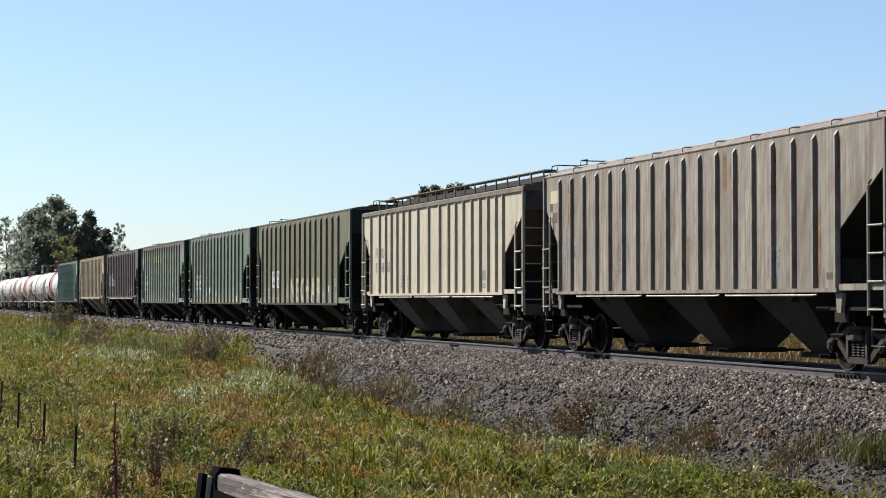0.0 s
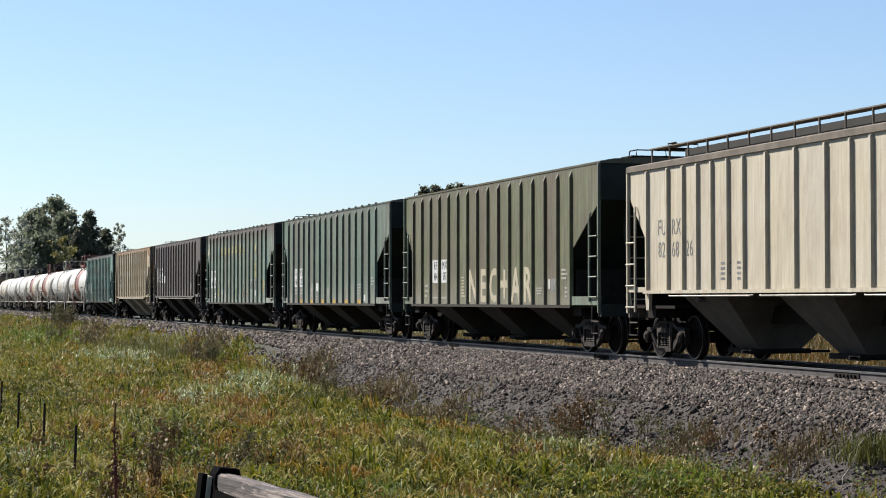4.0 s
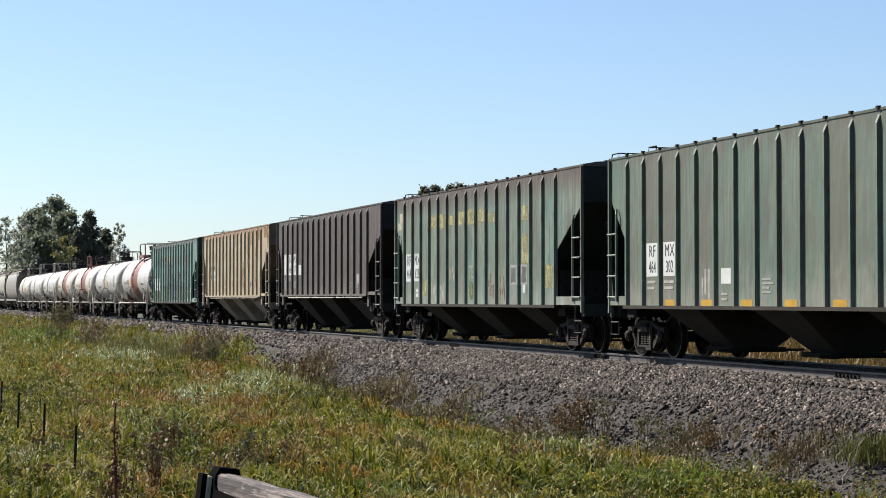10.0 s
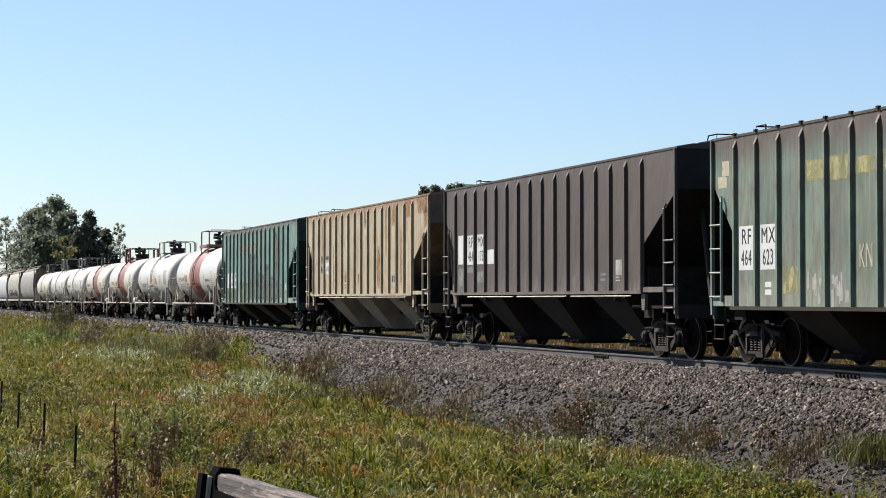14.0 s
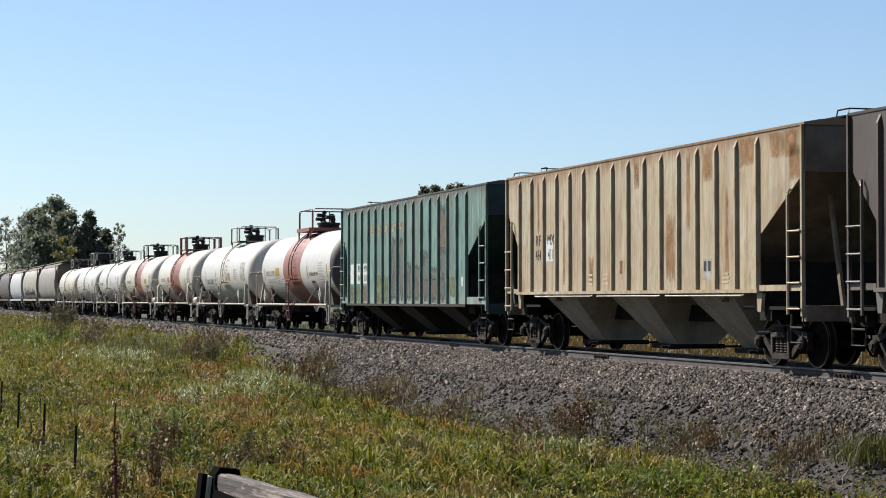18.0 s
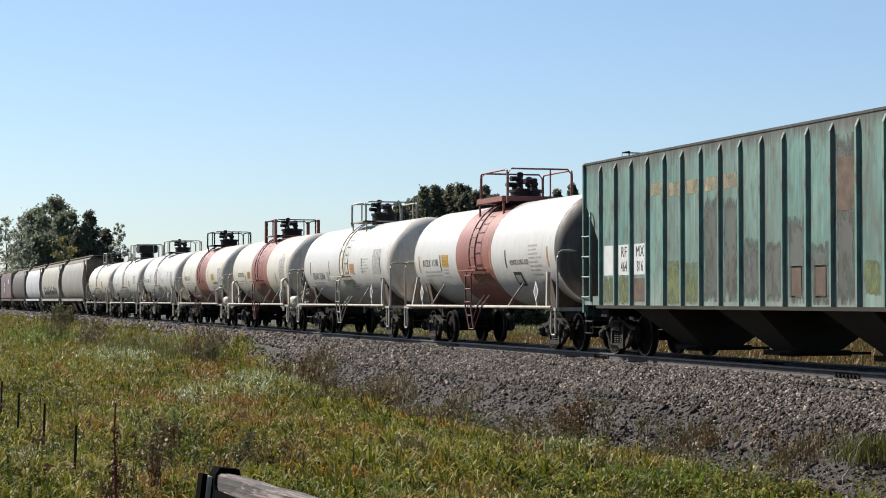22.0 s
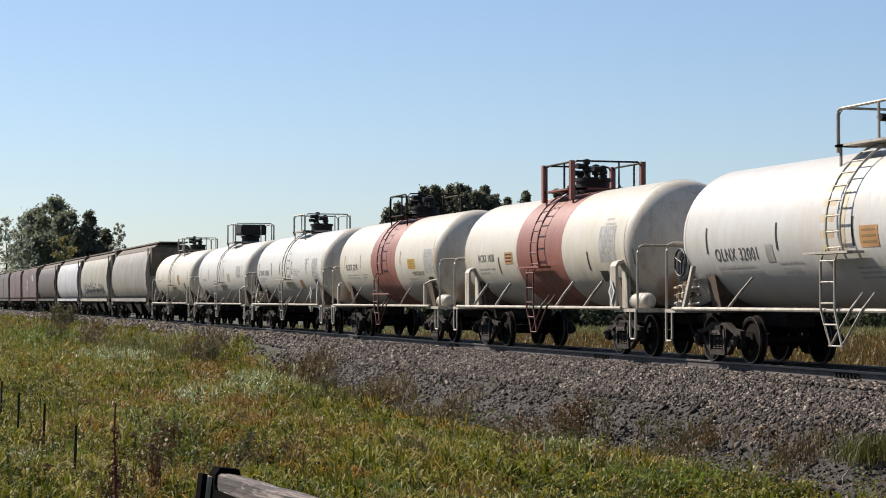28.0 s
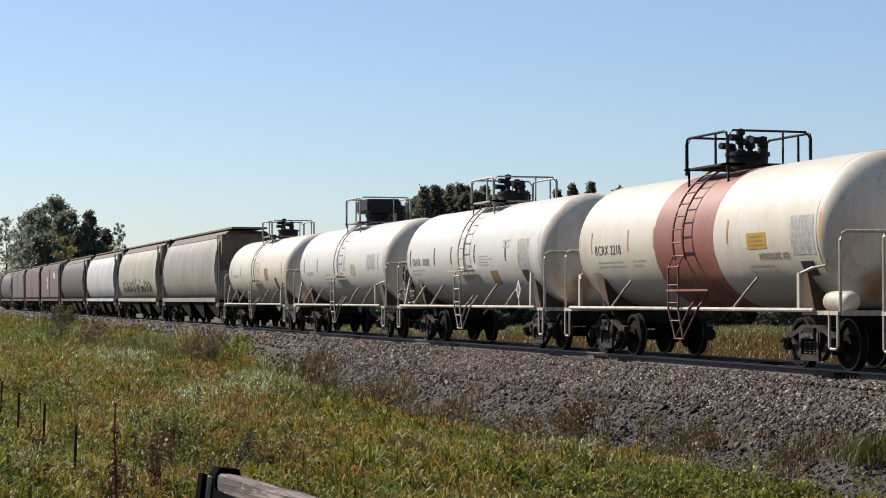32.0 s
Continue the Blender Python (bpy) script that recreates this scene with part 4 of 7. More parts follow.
def ground_sheet():
    xs = [-3000, -800, -300, -120, -60, -40, -30] + [-24 + 1.0 * k for k in range(30)] + [6 + 0.35 * k for k in range(20)] + [13.0 + 0.25 * k for k in range(35)] + [22, 24, 28, 34, 45, 70, 120, 300, 800, 3000]
    xs = sorted(set(round(x, 3) for x in xs))
    ys = [-600, -200, -60, -20, 0, 10, 16] + [20 + 0.8 * k for k in range(100)] + [100 + 6 * k for k in range(60)] + [500, 700, 1200, 4000]
    verts, faces = [], []
    for y in ys:
        for x in xs:
            z = field_level(x, y)
            if abs(x - TX) > 1.75 and abs(x) < 60:
                z += 0.10 * noise.noise((x * 0.35, y * 0.22, 3)) + 0.04 * noise.noise((x * 1.7, y * 1.3, 7))
            verts.append((x, y, z))
    n = len(xs)
    for j in range(len(ys) - 1):
        for i in range(n - 1):
            a = j * n + i
            faces.append((a, a + 1, a + n + 1, a + n))
    me = bpy.data.meshes.new("ground")
    me.from_pydata(verts, [], faces)
    me.shade_smooth()
    me.materials.append(M["soil"])
    return tagged(new("ground", me), "grassy field with a gravel railway embankment", "ground", kind="structure")


def soil_material():
    m, nt, b = nodes_of("field soil and thatch")
    n1 = noise_of(nt, 0.25, 6)
    n2 = noise_of(nt, 9.0, 5)
    c = ramp(nt, n1, [(0.3, (0.025, 0.03, 0.008)), (0.5, (0.04, 0.046, 0.012)), (0.7, (0.055, 0.045, 0.018))])
    c = mixed(nt, 0.6, c, ramp(nt, n2, [(0.3, grey(0.45)), (0.7, grey(1.1))]), "MULTIPLY")
    # bare grey ballast dirt on the embankment
    geo = nt.nodes.new("ShaderNodeTexCoord")
    sep = nt.nodes.new("ShaderNodeSeparateXYZ")
    nt.links.new(geo.outputs["Object"], sep.inputs[0])
    wob = nt.nodes.new("ShaderNodeMath")
    wob.operation = "MULTIPLY_ADD"
    nt.links.new(noise_of(nt, 0.5, 5), wob.inputs[0])
    wob.inputs[1].default_value = 2.2
    nt.links.new(sep.outputs["X"], wob.inputs[2])
    reach = nt.nodes.new("ShaderNodeMapRange")
    nt.links.new(sep.outputs["Y"], reach.inputs[0])
    reach.interpolation_type = "SMOOTHSTEP"
    reach.inputs[1].default_value, reach.inputs[2].default_value = 40.0, 80.0
    reach.inputs[3].default_value, reach.inputs[4].default_value = 2.0, -1.6
    edge = nt.nodes.new("ShaderNodeMath")
    nt.links.new(wob.outputs[0], edge.inputs[0])
    nt.links.new(reach.outputs[0], edge.inputs[1])
    near = nt.nodes.new("ShaderNodeMapRange")
    nt.links.new(edge.outputs[0], near.inputs[0])
    near.inputs[1].default_value, near.inputs[2].default_value = 14.0, 14.8
    far = nt.nodes.new("ShaderNodeMapRange")
    nt.links.new(wob.outputs[0], far.inputs[0])
    far.inputs[1].default_value, far.inputs[2].default_value = 22.2, 21.4
    mul = nt.nodes.new("ShaderNodeMath")
    mul.operation = "MULTIPLY"
    nt.links.new(near.outputs[0], mul.inputs[0])
    nt.links.new(far.outputs[0], mul.inputs[1])
    dirt = ramp(nt, noise_of(nt, 22.0, 6), [(0.32, (0.017, 0.0125, 0.0105)), (0.5, (0.038, 0.029, 0.024)), (0.62, (0.07, 0.056, 0.047)), (0.75, (0.13, 0.112, 0.097))])
    c = mixed(nt, mul.outputs[0], c, dirt)
    c = mixed(nt, 1.0, c, grey(0.70), "MULTIPLY")
    nt.links.new(c, b.inputs["Base Color"])
    b.inputs["Roughness"].default_value = 0.95
    bumped(nt, b, noise_of(nt, 26.0, 6), 1.0, 0.06)
    return m


M["soil"] = soil_material()
ground = ground_sheet()


def rail_line():
    track = tagged(new("railway_track"), "single railway track of worn steel rails on timber sleepers", "railway track", kind="structure")
    prof = [(-0.075, -0.172), (0.075, -0.172), (0.075, -0.158), (0.012, -0.135), (0.010, -0.05), (0.036, -0.035), (0.036, -0.004), (0.030, 0.0), (-0.030, 0.0), (-0.036, -0.004), (-0.036, -0.035), (-0.010, -0.05), (-0.012, -0.135), (-0.075, -0.158)]
    for side in (-0.755, 0.755):
        start = 30.52 + 11.89 * (-5) + (0 if side < 0 else 5.94)
        for k in range(44):
            y = start + 11.89 * k

            def make(bm):
                prism(bm, prof, 0.004, 11.886, "y")
                bm.faces.ensure_lookup_table()
                for f in bm.faces:
                    if f.calc_center_median().z > -0.037 and len(f.verts) == 4:
                        f.material_index = 1
            shared("rail", "rail", make, [M["rail"], M["railhead"]], track, pose(TX + side, y, 0))

            def bar(bm):
                for s in (-1, 1):
                    prism(bm, [(s * 0.012, -0.135), (s * 0.04, -0.13), (s * 0.03, -0.06), (s * 0.012, -0.05)], -0.45, 0.45, "y")
                    for q in (-0.34, -0.2, -0.07, 0.07, 0.2, 0.34):
                        lathe(bm, [(0.026, s * 0.03), (0.026, s * 0.07), (0.0, s * 0.072)], "x", (0, q, -0.095), 6)
            shared("joint_bar", "joint_bar", bar, M["under"], track, pose(TX + side, y, 0), "bolted joint bar")
    rng = random.Random(4)
    for k in range(620):
        y = 14 + k * 0.53
        if k < 300:
            shared("sleeper", "sleeper", lambda bm: box(bm, -1.3, 1.3, -0.115, 0.115, -0.36, -0.175), M["tie"], track,
                   pose(TX + rng.uniform(-0.03, 0.03), y, rng.uniform(-0.008, 0.0), 0, 0, rng.uniform(-0.6, 0.6)))
        elif k == 300:
            bm = bmesh.new()
        if k >= 300:
            box(bm, TX - 1.3, TX + 1.3, y - 0.115, y + 0.115, -0.36, -0.178)
    rest = part("far_sleepers", bm, M["tie"], track)
    tagged(rest, kind="stuff")
    # spikes and tie plates on the nearest sleepers
    for k in range(0, 150):
        y = 14 + k * 0.53

        def plate(bm):
            box(bm, -0.18, 0.18, -0.09, 0.09, -0.178, -0.165)
            for x in (-0.1, 0.1):
                box(bm, x - 0.02, x + 0.02, -0.03, 0.0, -0.17, -0.135)
        shared("tie_plate", "tie_plate", plate, M["rail"], track, pose(TX - 0.755, y, 0))


rail_line()

# ---- the train ----
EVEN = [-6.4 + 0.907 * k for k in range(16)]
EIGHTEEN = [-6.55 + 0.806 * k for k in range(18)]
STEPS = [1.09, 0.79, 0.69, 0.69, 0.73, 0.70, 0.96, 1.15, 1.14, 0.89, 0.70, 0.74, 0.77, 0.74, 0.70, 0.68, 0.59]
UNEVEN = [7.15]
for step in STEPS:
    UNEVEN.append(UNEVEN[-1] - step)
TRAIN = []
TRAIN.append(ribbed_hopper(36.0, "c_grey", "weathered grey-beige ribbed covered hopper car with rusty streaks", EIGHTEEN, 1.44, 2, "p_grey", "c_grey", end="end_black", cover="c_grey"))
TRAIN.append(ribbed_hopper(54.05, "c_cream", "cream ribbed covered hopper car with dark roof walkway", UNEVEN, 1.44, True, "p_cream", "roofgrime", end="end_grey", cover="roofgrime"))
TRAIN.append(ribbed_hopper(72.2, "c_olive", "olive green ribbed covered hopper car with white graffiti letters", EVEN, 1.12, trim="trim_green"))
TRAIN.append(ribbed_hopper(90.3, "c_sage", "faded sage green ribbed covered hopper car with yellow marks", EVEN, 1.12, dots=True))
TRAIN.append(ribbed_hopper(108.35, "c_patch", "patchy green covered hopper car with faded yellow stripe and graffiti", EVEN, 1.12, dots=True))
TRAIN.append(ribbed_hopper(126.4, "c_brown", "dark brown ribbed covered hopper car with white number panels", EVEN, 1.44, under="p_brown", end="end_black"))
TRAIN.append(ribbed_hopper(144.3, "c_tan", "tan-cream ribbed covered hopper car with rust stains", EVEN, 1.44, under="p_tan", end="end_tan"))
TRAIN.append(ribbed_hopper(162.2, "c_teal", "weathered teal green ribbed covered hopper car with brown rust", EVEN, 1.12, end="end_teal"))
GAPS = [171.0, 186.45, 201.7, 216.45, 231.1, 246.2, 261.6, 276.9]
LOOKS = [("t_white", (-1.25, 1.95), "t_band", False, "white tank car with a brick-red band and red top platform"),
         ("t_white", None, "t_steel", False, "white tank car with pale railing and yellowed ladder streak"),
         ("t_cream", (-1.9, 1.45), "t_post", False, "white tank car with a brick-red band and dark red railing"),
         ("t_cream", (-1.55, 1.42), "truck", False, "cream-white tank car with a brick-red band and black railing"),
         ("t_white", None, "t_steel", False, "white tank car with pale railing and brown fittings"),
         ("t_white", None, "t_steel", True, "white tank car with a black box on its top platform"),
         ("t_cream", None, "t_steel", False, "cream tank car with pale railing next to grey hoppers")]
ENDS = [dict(near="brace", dark_end=True, reach=1.05, braces=2), dict(near="brace", gear=True, braces=2), dict(near="saddle", far="saddle", dome=True, reach=0.5), dict(near="post", far="post", dome=True, board=1.45, reach=0.45, braces=2),
        dict(near="brace", gear=True), dict(near="post", lift=0.2), dict(near="brace")]
for g0, g1, (mt, band, top, bx, lab), ly, ends in zip(GAPS, GAPS[1:], LOOKS, (0.0, -0.4, -0.3, -0.15, 0.0, -0.2, -0.15), ENDS):
    TRAIN.append(tank_car((g0 + g1) / 2, (g1 - g0) / 2, mt, lab, band, top, bx, ly, **ends))
FAR = [276.9, 296.8, 317.0, 336.6, 356.8, 377.4, 396.9, 416.6, 436.6, 456.6]
FAR_LOOKS = [("h_grey", False, "light grey round-sided covered hopper car"), ("h_beige", False, "beige round-sided hopper car with dark graffiti along its foot"),
             ("h_white", False, "bright white round-sided covered hopper car"), ("h_brown", False, "dull brown round-sided covered hopper car"),
             ("h_red", True, "faded red two-bay covered hopper car with white marks"), ("h_red", True, "faded red two-bay covered hopper car"),
             ("h_brown", True, "dark brown covered hopper car far down the line"), ("h_brown", False, "brown covered hopper car far down the line"),
             ("h_brown", False, "brown covered hopper car far down the line")]
for g0, g1, (mt, fl, lab) in zip(FAR, FAR[1:], FAR_LOOKS):
    TRAIN.append(round_hopper((g0 + g1) / 2, (g1 - g0) / 2, mt, lab, fl))

# ---- loose ballast, grass, weeds and trees ----


def level_at(x, y):
    z = field_level(x, y)
    if abs(x - TX) > 1.75:
        z += 0.10 * noise.noise((x * 0.35, y * 0.22, 3)) + 0.04 * noise.noise((x * 1.7, y * 1.3, 7))
    return z


def bank_edge(y):
    """Where the field grass gives way to bare ballast dirt."""
    return float(np.interp(y, [23, 28, 38, 46, 52, 62, 75, 82], [12.2, 11.6, 11.3, 11.7, 12.3, 13.2, 14.3, 14.8]))


def levels(xs, ys):
    return np.array([level_at(float(a), float(b)) for a, b in zip(xs, ys)])


def joined(name, verts, faces, mat, smooth=False):
    """One mesh from arrays: verts (n, 3), faces (m, k) of equal corner count."""
    me = bpy.data.meshes.new(name)
    k = faces.shape[1]
    me.vertices.add(len(verts))
    me.vertices.foreach_set("co", np.asarray(verts, np.float32).ravel())
    me.loops.add(faces.size)
    me.loops.foreach_set("vertex_index", faces.astype(np.int32).ravel())
    me.polygons.add(len(faces))
    me.polygons.foreach_set("loop_start", np.arange(0, faces.size, k, dtype=np.int32))
    me.update(calc_edges=True)
    if smooth:
        me.shade_smooth()
    me.materials.append(mat)
    return me


def stones_mesh(rng, xs, ys, zs, size):
    n = len(xs)
    cube = np.array([(-1, -1, -1), (1, -1, -1), (1, 1, -1), (-1, 1, -1), (-1, -1, 1), (1, -1, 1), (1, 1, 1), (-1, 1, 1)], float)
    quads = np.array([(0, 3, 2, 1), (4, 5, 6, 7), (0, 1, 5, 4), (1, 2, 6, 5), (2, 3, 7, 6), (3, 0, 4, 7)])
    v = cube[None] * (1 + rng.uniform(-0.8, 0.5, (n, 8, 3)))
    v *= rng.uniform(0.4, 1.35, (n, 1, 3)) * size[:, None, None] * 0.5
    a, b = rng.uniform(0, 2 * np.pi, (2, n))
    ca, sa, cb, sb = np.cos(a), np.sin(a), np.cos(b), np.sin(b)
    r1 = np.zeros((n, 3, 3))
    r1[:, 0, 0], r1[:, 0, 1], r1[:, 1, 0], r1[:, 1, 1], r1[:, 2, 2] = ca, -sa, sa, ca, 1
    r2 = np.zeros((n, 3, 3))
    r2[:, 1, 1], r2[:, 1, 2], r2[:, 2, 1], r2[:, 2, 2], r2[:, 0, 0] = cb, -sb, sb, cb, 1
    v = np.einsum("nij,njk,nvk->nvi", r1, r2, v)
    v += np.stack([xs, ys, zs], 1)[:, None]
    f = quads[None] + 8 * np.arange(n)[:, None, None]
    return v.reshape(-1, 3), f.reshape(-1, 4)


def ballast():
    m, nt, b = nodes_of("crushed ballast stone")
    geo = nt.nodes.new("ShaderNodeNewGeometry")
    c = ramp(nt, geo.outputs["Random Per Island"], [(0.0, (0.014, 0.011, 0.010)), (0.3, (0.034, 0.028, 0.025)), (0.6, (0.082, 0.066, 0.057)), (0.85, (0.18, 0.15, 0.132)), (1.0, (0.42, 0.37, 0.34))])
    n2 = noise_of(nt, 30, 4)
    c = mixed(nt, 0.6, c, ramp(nt, n2, [(0.3, grey(0.6)), (0.7, grey(1.0))]), "MULTIPLY")
    c = mixed(nt, ramp(nt, noise_of(nt, 0.6, 4), [(0.5, grey(0.0)), (0.75, grey(0.4))]), c, (0.048, 0.039, 0.034))
    c = mixed(nt, 1.0, c, (0.57, 0.515, 0.475), "MULTIPLY")
    nt.links.new(c, b.inputs["Base Color"])
    b.inputs["Roughness"].default_value = 0.9
    bumped(nt, b, n2, 0.2, 0.005)
    rng = np.random.default_rng(11)
    xs, ys, sz = [], [], []

    def strew(x0, x1, y0, y1, per, s0, s1):
        n = int((x1 - x0) * (y1 - y0) * per)
        xs.append(rng.uniform(x0, x1, n)), ys.append(rng.uniform(y0, y1, n)), sz.append(rng.uniform(s0, s1, n))
    strew(14.35, 16.4, 20, 52, 1000, 0.026, 0.072)
    strew(14.35, 16.4, 52, 70, 420, 0.036, 0.09)
    strew(14.8, 16.4, 70, 100, 160, 0.07, 0.14)
    strew(14.9, 16.4, 100, 260, 50, 0.1, 0.2)
    strew(11.2, 14.6, 20, 46, 380, 0.012, 0.05)
    strew(11.4, 14.6, 22, 48, 26, 0.04, 0.11)
    strew(13.1, 14.6, 46, 64, 260, 0.02, 0.06)
    strew(13.4, 14.5, 60, 75, 40, 0.05, 0.12)
    strew(16.4, 19.2, 20, 60, 110, 0.05, 0.11)
    strew(16.4, 19.2, 60, 140, 40, 0.07, 0.13)
    xs, ys, sz = np.concatenate(xs), np.concatenate(ys), np.concatenate(sz)
    # the lower slope is bare dirt with fewer stones, in drifts
    keep = np.array([x > 14.5 + 0.5 * noise.noise((x * 0.9, y * 0.5, 1)) or q < 0.42 for x, y, q in zip(xs, ys, rng.uniform(0, 1, len(xs)))])
    under = (np.abs(np.abs(xs - TX) - 0.755) < 0.1)
    keep &= ~under
    xs, ys, sz = xs[keep], ys[keep], sz[keep]
    zs = levels(xs, ys) + sz * 0.22
    inner = np.abs(xs - TX) < 1.3
    zs[inner] = np.minimum(zs[inner], -0.19)
    fine = (sz < 0.05) & (xs < 14.75)
    me = joined("ballast_stones", *stones_mesh(rng, xs[~fine], ys[~fine], zs[~fine], sz[~fine]), m)
    tagged(new("ballast_stones", me), "grey crushed stone ballast along the track", "ballast", kind="stuff")
    crumbs, nt, b = nodes_of("brown bank dirt crumbs")
    geo = nt.nodes.new("ShaderNodeNewGeometry")
    nt.links.new(ramp(nt, geo.outputs["Random Per Island"], [(0.0, (0.016, 0.011, 0.009)), (0.6, (0.041, 0.028, 0.0225)), (0.93, (0.066, 0.048, 0.039)), (1.0, (0.16, 0.14, 0.125))]), b.inputs["Base Color"])
    b.inputs["Roughness"].default_value = 0.95
    me = joined("bank_gravel", *stones_mesh(rng, xs[fine], ys[fine], zs[fine], sz[fine]), crumbs)
    tagged(new("bank_gravel", me), "fine brown gravel and dirt on the lower bank", "gravel", kind="stuff")


ballast()


def blade_material(name, stops, through=0.3, patch=0.16, tone=0.72):
    m, nt, b = nodes_of(name)
    geo = nt.nodes.new("ShaderNodeNewGeometry")
    mix = nt.nodes.new("ShaderNodeMath")
    mix.operation = "MULTIPLY_ADD"
    nt.links.new(noise_of(nt, patch, 7, rough=0.72), mix.inputs[0])
    mix.inputs[1].default_value = 1.5
    sub = nt.nodes.new("ShaderNodeMath")
    sub.operation = "MULTIPLY_ADD"
    nt.links.new(geo.outputs["Random Per Island"], sub.inputs[0])
    sub.inputs[1].default_value, sub.inputs[2].default_value = 0.65, -0.57
    nt.links.new(sub.outputs[0], mix.inputs[2])
    c = ramp(nt, mix.outputs[0], stops)
    c = mixed(nt, 1.0, c, grey(tone), "MULTIPLY")
    nt.links.new(c, b.inputs["Base Color"])
    b.inputs["Roughness"].default_value = 0.6
    b.inputs["Specular IOR Level"].default_value = 0.25
    tr = nt.nodes.new("ShaderNodeBsdfTranslucent")
    nt.links.new(c, tr.inputs["Color"])
    ms = nt.nodes.new("ShaderNodeMixShader")
    ms.inputs[0].default_value = through
    nt.links.new(b.outputs[0], ms.inputs[1])
    nt.links.new(tr.outputs[0], ms.inputs[2])
    nt.links.new(ms.outputs[0], nt.nodes["Material Output"].inputs["Surface"])
    return m


def field_grass_material():
    """Green, yellow and straw blades by tuft, with drifts of orange, of painted silver-green sheen and of brown plants.
    """
    m, nt, b = nodes_of("field grass")
    geo = nt.nodes.new("ShaderNodeNewGeometry")
    island = geo.outputs["Random Per Island"]
    drift = noise_of(nt, 0.42, 6, (1, 0.24, 0.1), 0.65)
    f = nt.nodes.new("ShaderNodeMath")
    f.operation = "MULTIPLY_ADD"
    nt.links.new(drift, f.inputs[0])
    f.inputs[1].default_value = 1.7
    g = nt.nodes.new("ShaderNodeMath")
    g.operation = "MULTIPLY_ADD"
    nt.links.new(island, g.inputs[0])
    g.inputs[1].default_value, g.inputs[2].default_value = 0.75, -0.72
    nt.links.new(g.outputs[0], f.inputs[2])
    c = ramp(nt, f.outputs[0], [(0.0, (0.022, 0.032, 0.005)), (0.2, (0.075, 0.098, 0.010)), (0.42, (0.165, 0.178, 0.015)), (0.62, (0.25, 0.228, 0.024)), (0.8, (0.31, 0.24, 0.055)), (1.0, (0.37, 0.34, 0.15))])
    # Pale drifts put the sheen of bent blades into the colour.
    pale = ramp(nt, island, [(0.0, (0.16, 0.22, 0.08)), (0.5, (0.30, 0.36, 0.19)), (1.0, (0.52, 0.55, 0.38))])
    c = mixed(nt, ramp(nt, noise_of(nt, 0.26, 5, (1, 0.3, 0.1), 0.6), [(0.56, grey(0)), (0.68, grey(0.3))]), c, pale)
    warm = ramp(nt, island, [(0.0, (0.10, 0.05, 0.02)), (0.4, (0.26, 0.105, 0.018)), (0.75, (0.42, 0.20, 0.03)), (1.0, (0.34, 0.25, 0.07))])
    c = mixed(nt, ramp(nt, noise_of(nt, 0.85, 5, (1, 0.22, 0.1), 0.6), [(0.54, grey(0)), (0.64, grey(0.8))]), c, warm)
    brown = ramp(nt, island, [(0.0, (0.05, 0.03, 0.02)), (0.6, (0.13, 0.085, 0.05)), (1.0, (0.26, 0.2, 0.13))])
    c = mixed(nt, ramp(nt, noise_of(nt, 1.1, 5, (1, 0.35, 0.1), 0.6), [(0.58, grey(0)), (0.66, grey(0.75))]), c, brown)
    c = mixed(nt, 1.0, c, grey(0.72), "MULTIPLY")
    nt.links.new(c, b.inputs["Base Color"])
    b.inputs["Roughness"].default_value = 0.65
    b.inputs["Specular IOR Level"].default_value = 0.2
    tr = nt.nodes.new("ShaderNodeBsdfTranslucent")
    nt.links.new(c, tr.inputs["Color"])
    ms = nt.nodes.new("ShaderNodeMixShader")
    ms.inputs[0].default_value = 0.3
    nt.links.new(b.outputs[0], ms.inputs[1])
    nt.links.new(tr.outputs[0], ms.inputs[2])
    nt.links.new(ms.outputs[0], nt.nodes["Material Output"].inputs["Surface"])
    return m


M["grass"] = field_grass_material()
M["tuft"] = blade_material("bank tuft grass", [(0.0, (0.045, 0.05, 0.01)), (0.4, (0.085, 0.09, 0.02)), (0.75, (0.13, 0.125, 0.035)), (1.0, (0.22, 0.18, 0.08))], 0.3, 0.6)
M["forb"] = blade_material("field plant leaves", [(0.1, (0.03, 0.045, 0.015)), (0.35, (0.10, 0.125, 0.03)), (0.6, (0.14, 0.15, 0.05)), (0.75, (0.17, 0.085, 0.03)), (0.95, (0.09, 0.05, 0.03))], 0.3, 0.5)
M["grass_pale"] = blade_material("pale meadow grass beyond", [(0.1, (0.12, 0.13, 0.035)), (0.5, (0.22, 0.215, 0.075)), (0.9, (0.32, 0.28, 0.13))], 0.3, 0.1, 0.62)
M["grass_far"] = blade_material("dry grass beyond the track", [(0.1, (0.11, 0.105, 0.025)), (0.4, (0.21, 0.155, 0.04)), (0.62, (0.29, 0.135, 0.03)), (0.95, (0.30, 0.23, 0.10))], 0.3, 0.3, 0.47)
M["weed"] = blade_material("dry weed stalks", [(0.1, (0.08, 0.045, 0.018)), (0.5, (0.15, 0.085, 0.034)), (0.9, (0.26, 0.17, 0.08))], 0.2, 0.4)
M["weed_green"] = blade_material("green-brown weed leaves", [(0.1, (0.07, 0.075, 0.03)), (0.5, (0.12, 0.115, 0.05)), (0.9, (0.18, 0.145, 0.08))], 0.35, 0.5)
M["leaf"] = blade_material("poplar leaves", [(0.1, (0.10, 0.12, 0.08)), (0.5, (0.145, 0.165, 0.108)), (0.9, (0.19, 0.20, 0.13))], 0.5, 0.2, 1.0)
